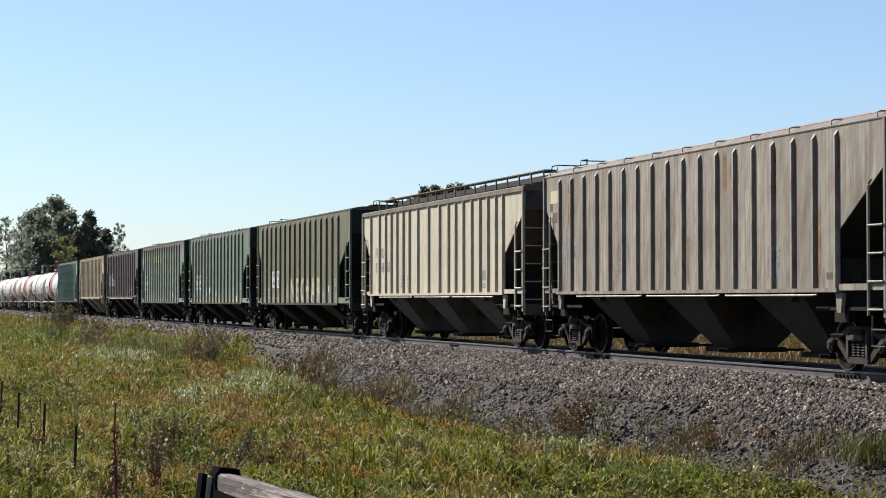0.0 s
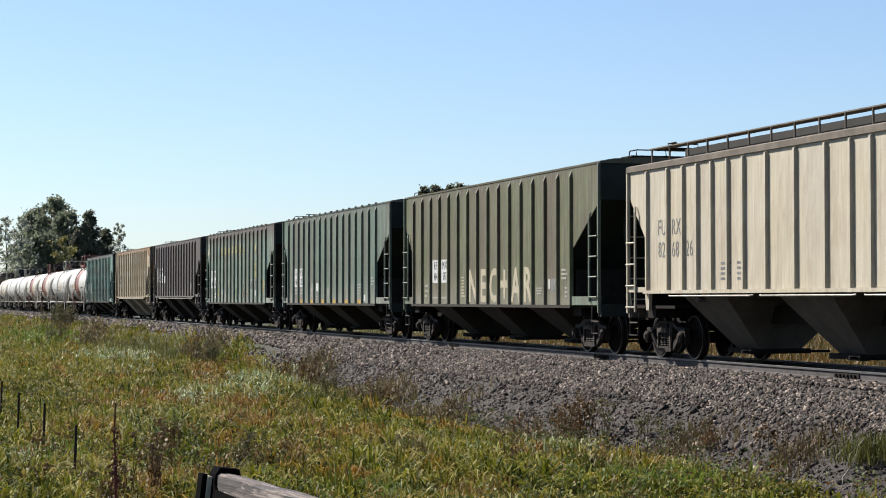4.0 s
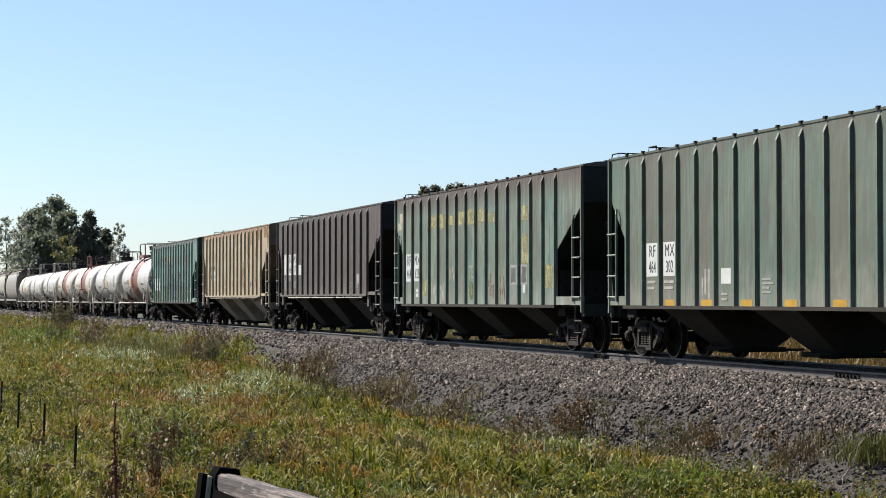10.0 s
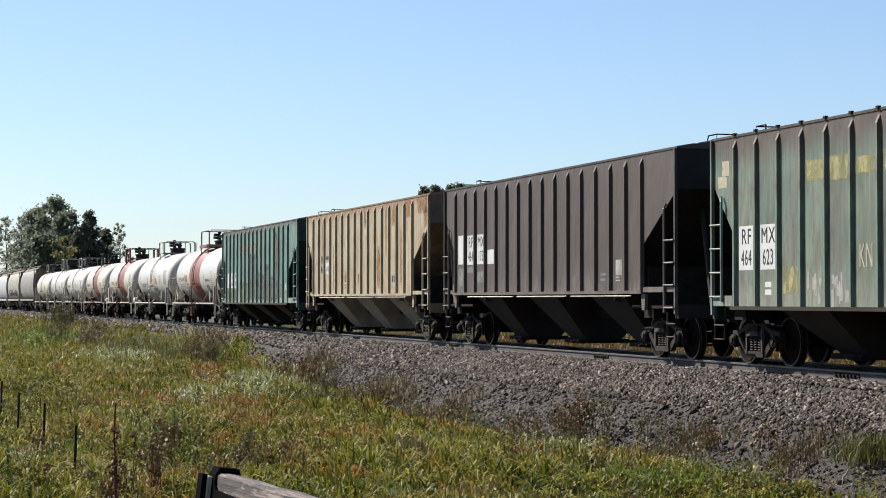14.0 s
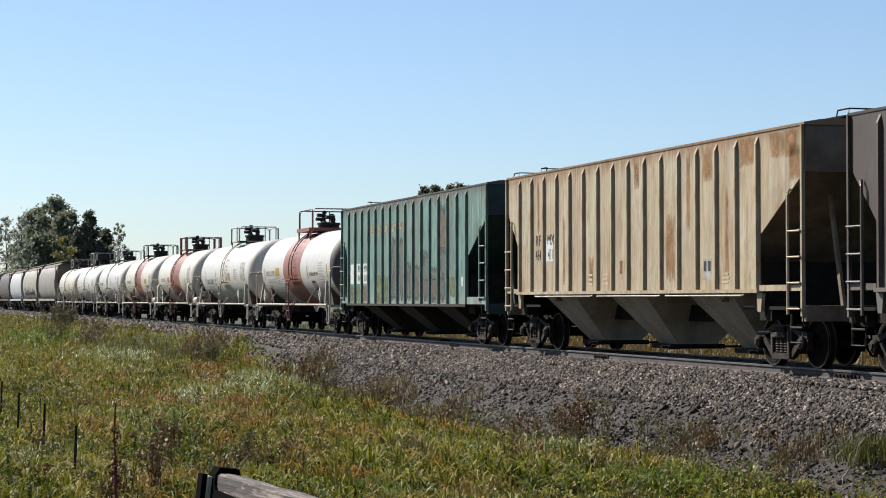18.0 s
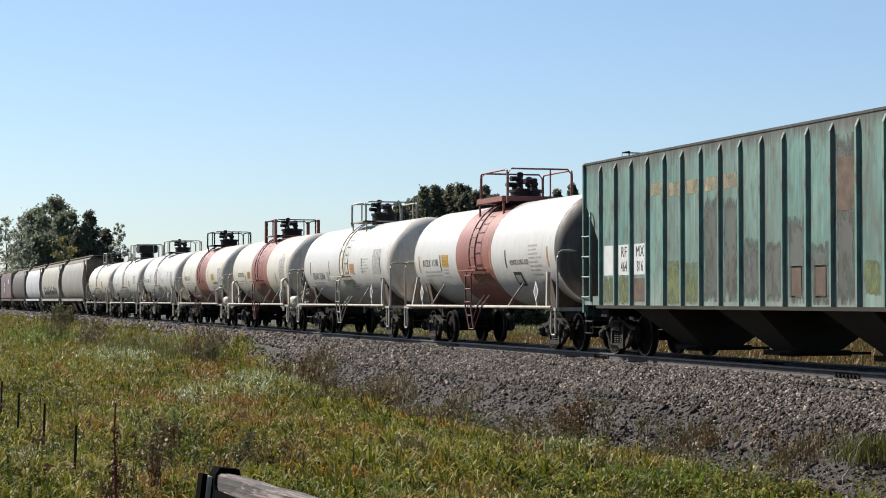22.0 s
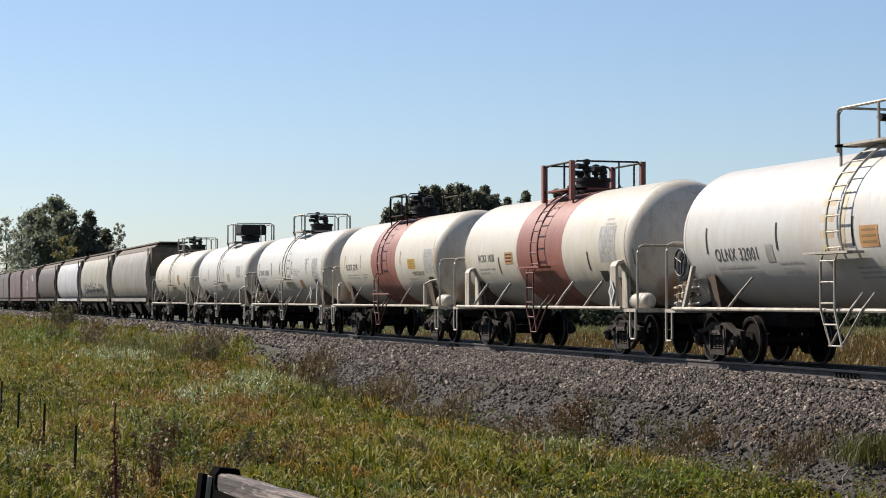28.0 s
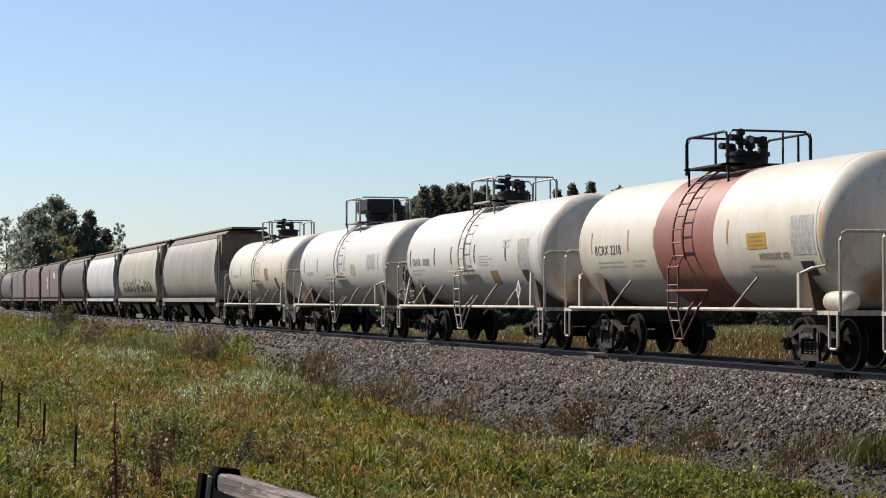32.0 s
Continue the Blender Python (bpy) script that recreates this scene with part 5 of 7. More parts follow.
M["hedge"] = blade_material("dark hedge leaves", [(0.1, (0.04, 0.05, 0.026)), (0.5, (0.065, 0.078, 0.04)), (0.9, (0.10, 0.105, 0.055))], 0.35, 0.2, 0.9)
M["leaf_pale"] = blade_material("silvery sparse leaves", [(0.1, (0.17, 0.185, 0.135)), (0.5, (0.25, 0.265, 0.2)), (0.9, (0.36, 0.36, 0.29))], 0.4, 0.2, 1.1)
M["leaf_yellow"] = blade_material("yellowing leaves", [(0.1, (0.13, 0.13, 0.045)), (0.5, (0.20, 0.18, 0.06)), (0.9, (0.27, 0.22, 0.085))], 0.4, 0.2, 1.1)
M["needle"] = blade_material("pine needles", [(0.1, (0.10, 0.107, 0.07)), (0.5, (0.14, 0.145, 0.095)), (0.9, (0.19, 0.19, 0.125))], 0.45, 0.3, 0.75)
M["bark"] = plain("grey bark", (0.10, 0.085, 0.07), 0.9, 0, 0.4, 3, 0.5)


def blades_mesh(rng, xs, ys, zs, hs, ws, bend=0.5):
    """Bent grass blades: a quad and a tapering tip each, as two quads."""
    n = len(xs)
    az = rng.uniform(0, 2 * np.pi, n)
    face = rng.uniform(0, 2 * np.pi, n)
    lean = rng.uniform(0.05, bend, n) * hs
    side = np.stack([np.cos(face), np.sin(face), np.zeros(n)], 1) * ws[:, None] * 0.5
    base = np.stack([xs, ys, zs], 1)
    d = np.stack([np.cos(az) * lean, np.sin(az) * lean, np.zeros(n)], 1)
    up = np.stack([np.zeros(n), np.zeros(n), hs], 1)
    k = (lean / hs)[:, None]
    low = base + d * 0.12 + up * 0.45
    mid = base + d * 0.5 + up * (0.84 - 0.12 * k)
    tip = base + d + up * (1 - 0.42 * k)
    v = np.stack([base - side, base + side, low + side, low - side, mid + side * 0.8, mid - side * 0.8, tip + side * 0.12, tip - side * 0.12], 1)
    f = np.array([(0, 1, 2, 3), (3, 2, 4, 5), (5, 4, 6, 7)])[None] + 8 * np.arange(n)[:, None, None]
    return v.reshape(-1, 3), f.reshape(-1, 4)


def leaves_mesh(rng, centres, radii, per, size, flat=1.0):
    """Leaf quads strewn through clumps."""
    n = len(centres) * per
    c = np.repeat(np.asarray(centres, float), per, 0)
    r = np.repeat(np.asarray(radii, float), per, 0)
    d = rng.normal(0, 0.55, (n, 3)) * r[:, None]
    d[:, 2] *= flat
    p = c + d
    u = rng.normal(0, 1, (n, 3))
    u /= np.linalg.norm(u, axis=1)[:, None]
    w = np.cross(u, rng.normal(0, 1, (n, 3)))
    w /= np.linalg.norm(w, axis=1)[:, None]
    s = (rng.uniform(0.6, 1.4, n) * size * 0.5)[:, None]
    v = np.stack([p - u * s, p - w * s * 0.6, p + u * s, p + w * s * 0.6], 1)
    f = np.arange(4 * n).reshape(n, 4)
    return v.reshape(-1, 3), f


def grass_field():
    rng = np.random.default_rng(5)
    xs, ys, hs, ws = [], [], [], []

    def sow(y0, y1, per, h0, h1, w):
        n = int(15.5 * (y1 - y0) * per)
        x, y = rng.uniform(0.0, 15.5, n), rng.uniform(y0, y1, n)
        ok = (x > 0.05 * y - 1.0) & (x < 0.58 * y + 1)
        ok &= x < np.array([bank_edge(b) + 0.6 * noise.noise((b * 0.16, a * 0.4, 9)) + 0.3 * noise.noise((b * 0.6, a, 4)) for a, b in zip(x, y)]) + rng.normal(0, 0.2, n)
        x, y = x[ok], y[ok]
        lush = np.array([0.75 + 0.5 * noise.noise((a * 0.3, b * 0.2, 2)) + 0.3 * noise.noise((a * 1.4, b * 1.1, 5)) for a, b in zip(x, y)])
        xs.append(x), ys.append(y), hs.append(rng.uniform(h0, h1, len(x)) * lush.clip(0.35)), ws.append(rng.uniform(0.6, 1.4, len(x)) * w)
    sow(21, 34, 330, 0.2, 0.54, 0.029)
    sow(34, 50, 200, 0.2, 0.52, 0.036)
    sow(50, 80, 115, 0.2, 0.5, 0.044)
    sow(80, 130, 48, 0.22, 0.5, 0.042)
    sow(130, 230, 24, 0.25, 0.5, 0.06)
    xs, ys, hs, ws = (np.concatenate(a) for a in (xs, ys, hs, ws))
    # two blades in three gather in tussocks
    cell = 0.5
    cx, cy = np.floor(xs / cell), np.floor(ys / cell)
    jx, jy = np.sin(cx * 12.9898 + cy * 78.233) * 43758.5453 % 1, np.sin(cx * 39.346 + cy * 11.135) * 24634.634 % 1
    pull = np.where(rng.uniform(0, 1, len(xs)) < 0.66, rng.uniform(0.45, 0.85, len(xs)), 0.0)
    xs, ys = xs + ((cx + jx) * cell - xs) * pull, ys + ((cy + jy) * cell - ys) * pull
    hs = hs * (0.6 + 0.85 * (jx * jy) ** 0.5)
    me = joined("field_grass", *blades_mesh(rng, xs, ys, levels(xs, ys) - 0.02, hs, ws, 1.25), M["grass"])
    tagged(new("field_grass", me), "tall green and yellowing field grass before the track", "grass", kind="stuff")
    # leafy plants among the grass
    n = 1800
    x, y = rng.uniform(1.0, 13.0, n), 21.5 + 45 * rng.uniform(0, 1, n) ** 1.5
    ok = (x > 0.05 * y - 1.0) & (x < 0.58 * y + 1) & np.array([noise.noise((a * 0.5, b * 0.14, 21)) > -0.05 for a, b in zip(x, y)])
    x, y = x[ok], y[ok]
    z = levels(x, y)
    r = rng.uniform(0.08, 0.2, len(x))
    v, f = leaves_mesh(rng, np.stack([x, y, z + rng.uniform(0.1, 0.42, len(x))], 1), r, 18, 0.055, 0.9)
    tagged(new("field_plants", joined("field_plants", v, f, M["forb"])), "small green and red-brown leafy plants among grass", "plants", kind="stuff")
    n = 110000
    x, y = TX + 3.6 + 52 * rng.uniform(0, 1, n), rng.uniform(25, 158, n)
    keep = (x < 0.56 * y + 2) & (x > 0.12 * y) & (np.hypot(x, y) < 162)
    x, y = x[keep], y[keep]
    far = np.hypot(x, y) > 122 + rng.normal(0, 7, len(x))
    for name, pick, mat, lab in (("meadow_grass", far, "grass_pale", "pale olive meadow grass beyond the track"), ("dry_grass", ~far, "grass_far", "orange-tan dry grass beyond the track")):
        p, q = x[pick], y[pick]
        me = joined(name, *blades_mesh(rng, p, q, levels(p, q) - 0.02, rng.uniform(0.3, 0.75, len(p)), rng.uniform(0.03, 0.06, len(p)), 0.7), M[mat])
        tagged(new(name, me), lab, "grass", kind="stuff")


grass_field()


def tree(x, y, height, spread, kind, label, seed, lean=0.0):
    """A tapered trunk with limbs and a crown of small leaves in uneven clumps."""
    rng = np.random.default_rng(seed)
    t = thing("tree", label, "tree", "trees behind the railway")
    z0 = level_at(x, y) - 0.1
    t.matrix_basis = pose(x, y, z0)
    bm = bmesh.new()
    trunk = [(lean * k * k / 64 * height * 0.1 + rng.normal(0, 0.04) * k * 0.3, rng.normal(0, 0.04) * k * 0.3, height * 0.93 * k / 8) for k in range(9)]
    for k in range(8):
        r0, r1 = height * 0.014 * (1 - k / 8.6), height * 0.014 * (1 - (k + 1) / 8.6)
        a, b = Vector(trunk[k]), Vector(trunk[k + 1])
        ring = [[bm.verts.new(p + Vector((math.cos(w * 1.047) * r, math.sin(w * 1.047) * r, 0))) for w in range(6)] for p, r in ((a, r0), (b, r1))]
        for w in range(6):
            bm.faces.new((ring[0][w], ring[0][(w + 1) % 6], ring[1][(w + 1) % 6], ring[1][w]))
    centres, radii = [], []
    conic = kind in ("pine", "spruce")
    n = {"poplar": 130, "pine": 110, "spruce": 130, "sparse": 60, "bush": 34, "hedge": 34}[kind]
    low = {"poplar": 0.12, "pine": 0.12, "spruce": 0.04, "sparse": 0.2, "bush": 0.02, "hedge": 0.02}[kind]
    for k in range(n):
        u = low + (1 - low) * ((k + rng.uniform(0, 1)) / n) ** (0.55 if kind == "pine" else 1.0)
        w = rng.uniform(0, 2 * math.pi)
        if kind == "spruce":
            reach = spread * (1.02 - u) ** 0.8 * rng.uniform(0.7, 1.1)
        elif kind == "pine":
            reach = spread * (1.02 - u) ** 0.85 * rng.uniform(0.6, 1.15)
        else:
            reach = spread * math.sin(math.pi * min(0.97, 0.12 + 0.85 * u)) ** 0.7
        rr = reach * math.sqrt(rng.uniform(0.05, 1.0))
        axis = trunk[min(8, int(u * 8))]
        c = (axis[0] + rr * math.cos(w), axis[1] + rr * math.sin(w), u * height * 0.97)
        centres.append(c)
        radii.append(spread * rng.uniform(*((0.10, 0.22) if kind == "pine" else (0.14, 0.32))) * (0.75 if kind == "sparse" else 1.0) * (1.35 - 0.95 * u if conic else 1.15 - 0.5 * u))
        if k % 3 == 0 and kind not in ("bush", "hedge"):
            tube(bm, [(axis[0], axis[1], max(0.3, c[2] - rr * 0.6)), (0.5 * (axis[0] + c[0]), 0.5 * (axis[1] + c[1]), c[2] - rr * 0.2), c], height * 0.0035, 4)
    part("trunk", bm, M["bark"], t)
    mat = {"poplar": "leaf", "pine": "needle", "spruce": "needle", "sparse": "leaf_pale", "bush": "leaf_yellow", "hedge": "hedge"}[kind]
    per, size = {"poplar": (90, 0.42), "pine": (44, 0.26), "spruce": (110, 0.36), "sparse": (40, 0.3), "bush": (64, 0.36), "hedge": (64, 0.36)}[kind]
    v, f = leaves_mesh(rng, centres, radii, per, size, 0.8 if conic else 1.0)
    o = new("crown", joined("crown", v, f, M[mat]))
    o.parent = t
    return t


def along(deg, dist):
    """A place in the plan, by bearing from the line of the track and distance from the viewpoint."""
    return dist * math.sin(radians(deg)), dist * math.cos(radians(deg))


for k, (deg, dist, h, w, kind, lab) in enumerate([
        (3.75, 262, 13.4, 2.4, "sparse", "sparse silvery birch tree"), (4.2, 264, 13.8, 2.2, "sparse", "sparse silvery birch tree"),
        (4.6, 290, 17.0, 4.0, "poplar", "tall dark green poplar tree"), (5.15, 286, 18.6, 4.2, "poplar", "tall dark green poplar tree"),
        (5.5, 280, 16.2, 3.6, "poplar", "tall dark green poplar tree"), (5.3, 268, 12.0, 3.4, "bush", "yellowing leafy tree before poplars"),
        (4.75, 270, 12.5, 3.4, "poplar", "dark green leafy tree"), (6.15, 280, 16.2, 4.6, "spruce", "dense dark green spruce tree"),
        (6.55, 282, 13.6, 4.0, "spruce", "dense dark green spruce tree"), (5.8, 276, 13.2, 3.8, "spruce", "dense dark green spruce tree"),
        (7.0, 270, 14.2, 2.0, "sparse", "thin sparse young aspen tree"), (6.75, 280, 9.0, 3.0, "spruce", "low dark green spruce tree"),
        (4.35, 276, 10.0, 3.0, "bush", "yellowing leafy tree before poplars"), (3.2, 284, 15.0, 3.0, "sparse", "sparse silvery birch tree")]):
    tree(*along(deg, dist), h * 0.955, w, kind, lab, 100 + k)
rngp = random.Random(8)
TOPS = [(14.45, 9.2), (14.8, 10.3), (15.2, 11.2), (15.6, 11.6), (15.95, 12.6), (16.3, 12.8), (16.65, 12.5), (17.0, 12.9), (17.4, 12.4), (17.75, 13.0), (18.05, 12.2),
        (18.45, 11.7), (18.95, 12.0), (19.5, 11.4), (19.95, 12.0), (20.35, 12.6), (20.95, 12.6), (21.75, 12.3), (22.5, 9.0), (15.4, 11.0), (16.1, 12.0), (17.2, 12.0), (14.25, 8.4), (14.6, 9.4), (15.0, 10.6), (16.5, 12.2), (17.6, 12.2), (17.9, 11.6), (16.85, 12.6), (15.75, 11.8)]
for k, (deg, h) in enumerate(TOPS):
    tree(*along(deg, 166 + rngp.uniform(-6, 9)), h + (-0.2 if deg < 18.2 else 0.1), 3.4 if deg < 18.2 else 3.0, "pine", "dark green pine tree in a grove", 200 + k)
for k in range(46):
    deg = 14.25 + k * 0.085
    h = float(np.interp(deg, [14.2, 14.8, 15.6, 16.1, 17.8, 18.2], [7.6, 9.8, 11.6, 12.6, 12.6, 11.3])) - rngp.uniform(-0.1, 0.55)
    tree(*along(deg, 170 + rngp.uniform(-6, 9)), h, 4.0, "pine", "dark green pine tree in a grove", 260 + k)
for k in range(44):
    tree(*along(14.0 + k * 0.43, 158 + rngp.uniform(-4, 8)), rngp.uniform(2.2, 3.8), rngp.uniform(1.5, 2.3), "hedge", "low dark green hedge bush at the field's edge", 300 + k)


def drift(deg, wide, d0, d1, n, h, mat, name, label, seed):
    """A drift of one kind of plant across the field, thinning out at its rim."""
    rng = np.random.default_rng(seed)
    u, v = rng.normal(0, 0.42, (2, n)).clip(-1.2, 1.2)
    a, d = np.radians(deg + wide * u), 0.5 * (d0 + d1) + 0.5 * (d1 - d0) * v
    x, y = d * np.sin(a), d * np.cos(a)
    ok = np.array([noise.noise((p * 0.9, q * 0.25, seed)) > -0.18 for p, q in zip(x, y)]) & (x < (14.9 if mat == "scrub" else 13.6))
    x, y = x[ok], y[ok]
    me = joined(name, *blades_mesh(rng, x, y, levels(x, y) - 0.02, rng.uniform(0.5, 1.0, len(x)) * h, rng.uniform(0.6, 1.3, len(x)) * 0.00065 * 0.5 * (d0 + d1), 1.1), M[mat])
    tagged(new(name, me), label, "grass", kind="stuff")


# Pale blades whose colour holds the sheen of bent grass.
M["silver"] = blade_material("silver-green grass with painted sheen", [(0.1, (0.15, 0.19, 0.08)), (0.5, (0.32, 0.37, 0.19)), (0.9, (0.55, 0.57, 0.38))], 0.25, 0.5, 0.85)
M["amber"] = blade_material("amber autumn plants", [(0.1, (0.11, 0.055, 0.02)), (0.45, (0.23, 0.115, 0.025)), (0.7, (0.31, 0.18, 0.04)), (0.95, (0.27, 0.2, 0.07))], 0.3, 0.5)
M["lush"] = blade_material("fresh green grass", [(0.1, (0.06, 0.10, 0.012)), (0.5, (0.12, 0.18, 0.02)), (0.9, (0.21, 0.25, 0.04))], 0.35, 0.5)
for k, (deg, wide, d0, d1, n, h) in enumerate([(7.3, 1.7, 72, 112, 1500, 0.5), (11.3, 1.6, 50, 70, 1300, 0.5), (19.0, 2.5, 31.5, 34.5, 500, 0.5), (4.3, 1.0, 31, 36, 300, 0.45), (15.5, 1.0, 26, 30, 300, 0.4), (9.2, 0.8, 48, 60, 300, 0.45)]):
    drift(deg, wide, d0, d1, n, h, "silver", "silver_grass", "drift of field grass coloured silver-green for its sheen", 700 + k)
for k, (deg, wide, d0, d1, n, h) in enumerate([(10.6, 1.7, 33, 52, 900, 0.55), (12.3, 0.9, 30, 38, 550, 0.5), (6.5, 0.7, 44, 54, 300, 0.5), (9.6, 0.8, 56, 68, 300, 0.5), (17.5, 1.2, 25, 30, 500, 0.4), (4.6, 1.2, 30, 42, 500, 0.45), (8.2, 1.0, 25, 31, 600, 0.45), (9.4, 0.6, 62, 78, 450, 0.55), (8.0, 1.6, 46, 62, 700, 0.45), (10.4, 0.6, 42, 50, 450, 0.5), (12.4, 0.6, 35, 41, 400, 0.5), (6.0, 1.4, 34, 48, 600, 0.45)]):
    drift(deg, wide, d0, d1, n, h, "amber", "amber_plants", "drift of orange-brown autumn plants in the field", 720 + k)
M["scrub"] = blade_material("dry brown scrub", [(0.1, (0.075, 0.05, 0.026)), (0.45, (0.14, 0.095, 0.048)), (0.7, (0.17, 0.14, 0.065)), (0.95, (0.24, 0.2, 0.11))], 0.25, 0.6)
for k, (deg, wide, d0, d1, n, h) in enumerate([(14.6, 1.2, 46, 54, 900, 0.55), (16.6, 1.5, 41, 47, 700, 0.4), (12.6, 0.8, 56, 66, 600, 0.6), (19.5, 1.6, 36, 40, 500, 0.35), (9.6, 0.7, 78, 90, 500, 0.9), (23.5, 2.2, 31.5, 34.5, 600, 0.3), (6.2, 0.6, 110, 140, 500, 0.9), (27.0, 1.6, 28.5, 31, 400, 0.3)]):
    drift(deg, wide, d0, d1, n, h, "scrub", "dry_scrub", "dry brown scrub at the foot of the ballast", 760 + k)
for k, (deg, wide, d0, d1, n, h) in enumerate([(5.0, 1.6, 110, 170, 1800, 0.6), (10.2, 0.7, 76, 92, 700, 0.9), (5.2, 0.8, 30, 38, 500, 0.5), (14.0, 1.5, 25, 30, 800, 0.45), (22.5, 3.0, 26, 30, 1200, 0.45), (11.4, 0.7, 26, 30, 500, 0.4)]):
    drift(deg, wide, d0, d1, n, h, "lush", "lush_grass", "drift of fresh green grass in the field", 740 + k)


def weed_clump(x, y, h, n, width, mat, label, seed, leafy=0.5):
    """Dry stalks with seed heads, rising from one root."""
    rng = np.random.default_rng(seed)
    t = thing("weed_clump", label, "weeds", "weeds on the bank")
    t.matrix_basis = pose(x, y, level_at(x, y) - 0.03)
    bm = bmesh.new()
    centres, radii = [], []
    for k in range(n):
        bx, by = rng.normal(0, width * 0.4, 2)
        hh = h * rng.uniform(0.5, 1.0)
        dx, dy = rng.normal(0, 0.14, 2) * hh
        top = (bx + dx, by + dy, hh)
        tube(bm, [(bx, by, 0), (bx + dx * 0.3, by + dy * 0.3, hh * 0.55), top], 0.006 if h < 1.5 else 0.012, 3)
        for q in (0.55, 0.75, 0.92, 1.0):
            if rng.uniform() < leafy:
                centres.append((bx + dx * q + rng.normal(0, 0.03), by + dy * q + rng.normal(0, 0.03), hh * q))
                radii.append(0.05 + 0.05 * rng.uniform())
    tagged(part("dry_stem", bm, M["weed"], t), kind="stuff")
    if centres:
        v, f = leaves_mesh(rng, centres, [r * max(1.0, h) for r in radii], 12, 0.05 * max(1.0, h * 1.3))
        o = tagged(new("dry_foliage", joined("dry_foliage", v, f, M[mat])), kind="stuff")
        o.parent = t
    return t


def grass_tuft(x, y, h, n, width, seed, mat="tuft", label="tall tuft of green grass on the bank"):
    rng = np.random.default_rng(seed)
    px, py = rng.normal(0, width, n), rng.normal(0, width, n)
    v, f = blades_mesh(rng, px, py, np.zeros(n) - 0.03, rng.uniform(0.4, 1.0, n) * h, rng.uniform(0.01, 0.02, n), 0.9)
    o = new("grass_tuft", joined("grass_tuft", v, f, M[mat]))
    o.matrix_basis = pose(x, y, level_at(x, y))
    return tagged(o, label, "grass tuft", "tufts of grass on the bank", "stuff")


# bearing and distance of each clump
for k, (deg, dist, h, n, w) in enumerate([
        (20.6, 35.5, 0.95, 16, 0.28), (20.2, 35.0, 0.8, 12, 0.25), (21.3, 36.0, 0.75, 10, 0.3), (18.9, 33.5, 0.8, 12, 0.3), (7.9, 29.5, 1.0, 14, 0.35),
        (13.2, 52.0, 1.0, 22, 0.5), (12.6, 56.0, 1.0, 22, 0.5), (14.7, 46.0, 0.9, 9, 0.3), (9.7, 76.0, 1.3, 26, 0.7), (9.3, 80, 1.2, 24, 0.7),
        (24.5, 32.0, 0.5, 8, 0.25), (23.4, 33.5, 0.5, 8, 0.3), (26.0, 31.0, 0.45, 8, 0.3), (16.8, 42.0, 0.6, 10, 0.35), (10.9, 33.0, 0.7, 10, 0.3), (12.0, 31.0, 0.6, 8, 0.3),
        (18.5, 30.2, 0.7, 9, 0.25), (15.0, 31.5, 0.6, 9, 0.25), (5.0, 33.0, 0.8, 9, 0.3), (8.6, 36.0, 0.6, 9, 0.3), (22.4, 34.8, 0.55, 9, 0.3), (11.7, 62, 0.9, 16, 0.5), (7.3, 26.8, 0.85, 7, 0.16), (6.8, 25.4, 0.9, 12, 0.1), (7.95, 27.4, 1.05, 8, 0.14), (4.6, 29.0, 0.5, 5, 0.2), (6.1, 29.0, 0.55, 6, 0.25), (8.15, 27.4, 1.0, 6, 0.1), (5.35, 150.0, 1.9, 34, 1.1), (5.15, 156.0, 1.8, 30, 0.9), (5.6, 148.0, 1.5, 26, 0.9), (5.2, 120.0, 1.4, 24, 0.8), (6.2, 112.0, 1.2, 22, 0.8)]):
    x, y = along(deg, dist)
    weed_clump(x, y, h, n, w, "weed_green" if (k % 3 == 2 and dist > 31) or dist > 100 else "weed", "dry reddish-brown weed stalks with seed heads", 500 + k, 0.35 if dist < 31 else 0.6)
for k, (deg, dist, h, n, w) in enumerate([(29.8, 27.9, 0.42, 700, 0.42), (29.1, 28.0, 0.34, 300, 0.3), (9.2, 84.0, 0.9, 500, 1.2), (8.4, 92.0, 0.9, 420, 1.2), (7.6, 100.0, 0.9, 420, 1.3), (18.3, 38.5, 0.3, 120, 0.3), (17.6, 39.5, 0.25, 90, 0.25), (12.9, 50.0, 0.6, 240, 0.5), (13.6, 48.5, 0.5, 200, 0.4), (20.0, 34.2, 0.5, 160, 0.3)]):
    x, y = along(deg, dist)
    grass_tuft(x, y, h, n, w, 600 + k)

# one tall red-brown dock stalk close by
dock = thing("dock_stalk", "tall red-brown dock stalk with dry seed clusters", "plant")
sx, sy = along(6.89, 25.0)
dock.matrix_basis = pose(sx, sy, level_at(sx, sy) - 0.03)
M["dock"] = plain("red-brown dock stem", (0.16, 0.045, 0.03), 0.8, 0, 0.4, 9, 0.2)
bm = bmesh.new()
tube(bm, [(0, 0, 0), (0.012, 0, 0.45), (0.004, 0, 0.85)], 0.024, 6)
tube(bm, [(0.004, 0, 0.84), (-0.01, 0.01, 1.25), (0.006, 0, 1.64)], 0.011, 5)
part("stem", bm, M["dock"], dock)
rngd = np.random.default_rng(77)
v, f = leaves_mesh(rngd, [(rngd.normal(0, 0.02), rngd.normal(0, 0.02), 0.25 + 0.05 * k) for k in range(22)], [0.05 - 0.0012 * k for k in range(22)], 16, 0.035)
o = new("seed_cluster", joined("seed_cluster", v, f, M["dock"]))
o.parent = dock

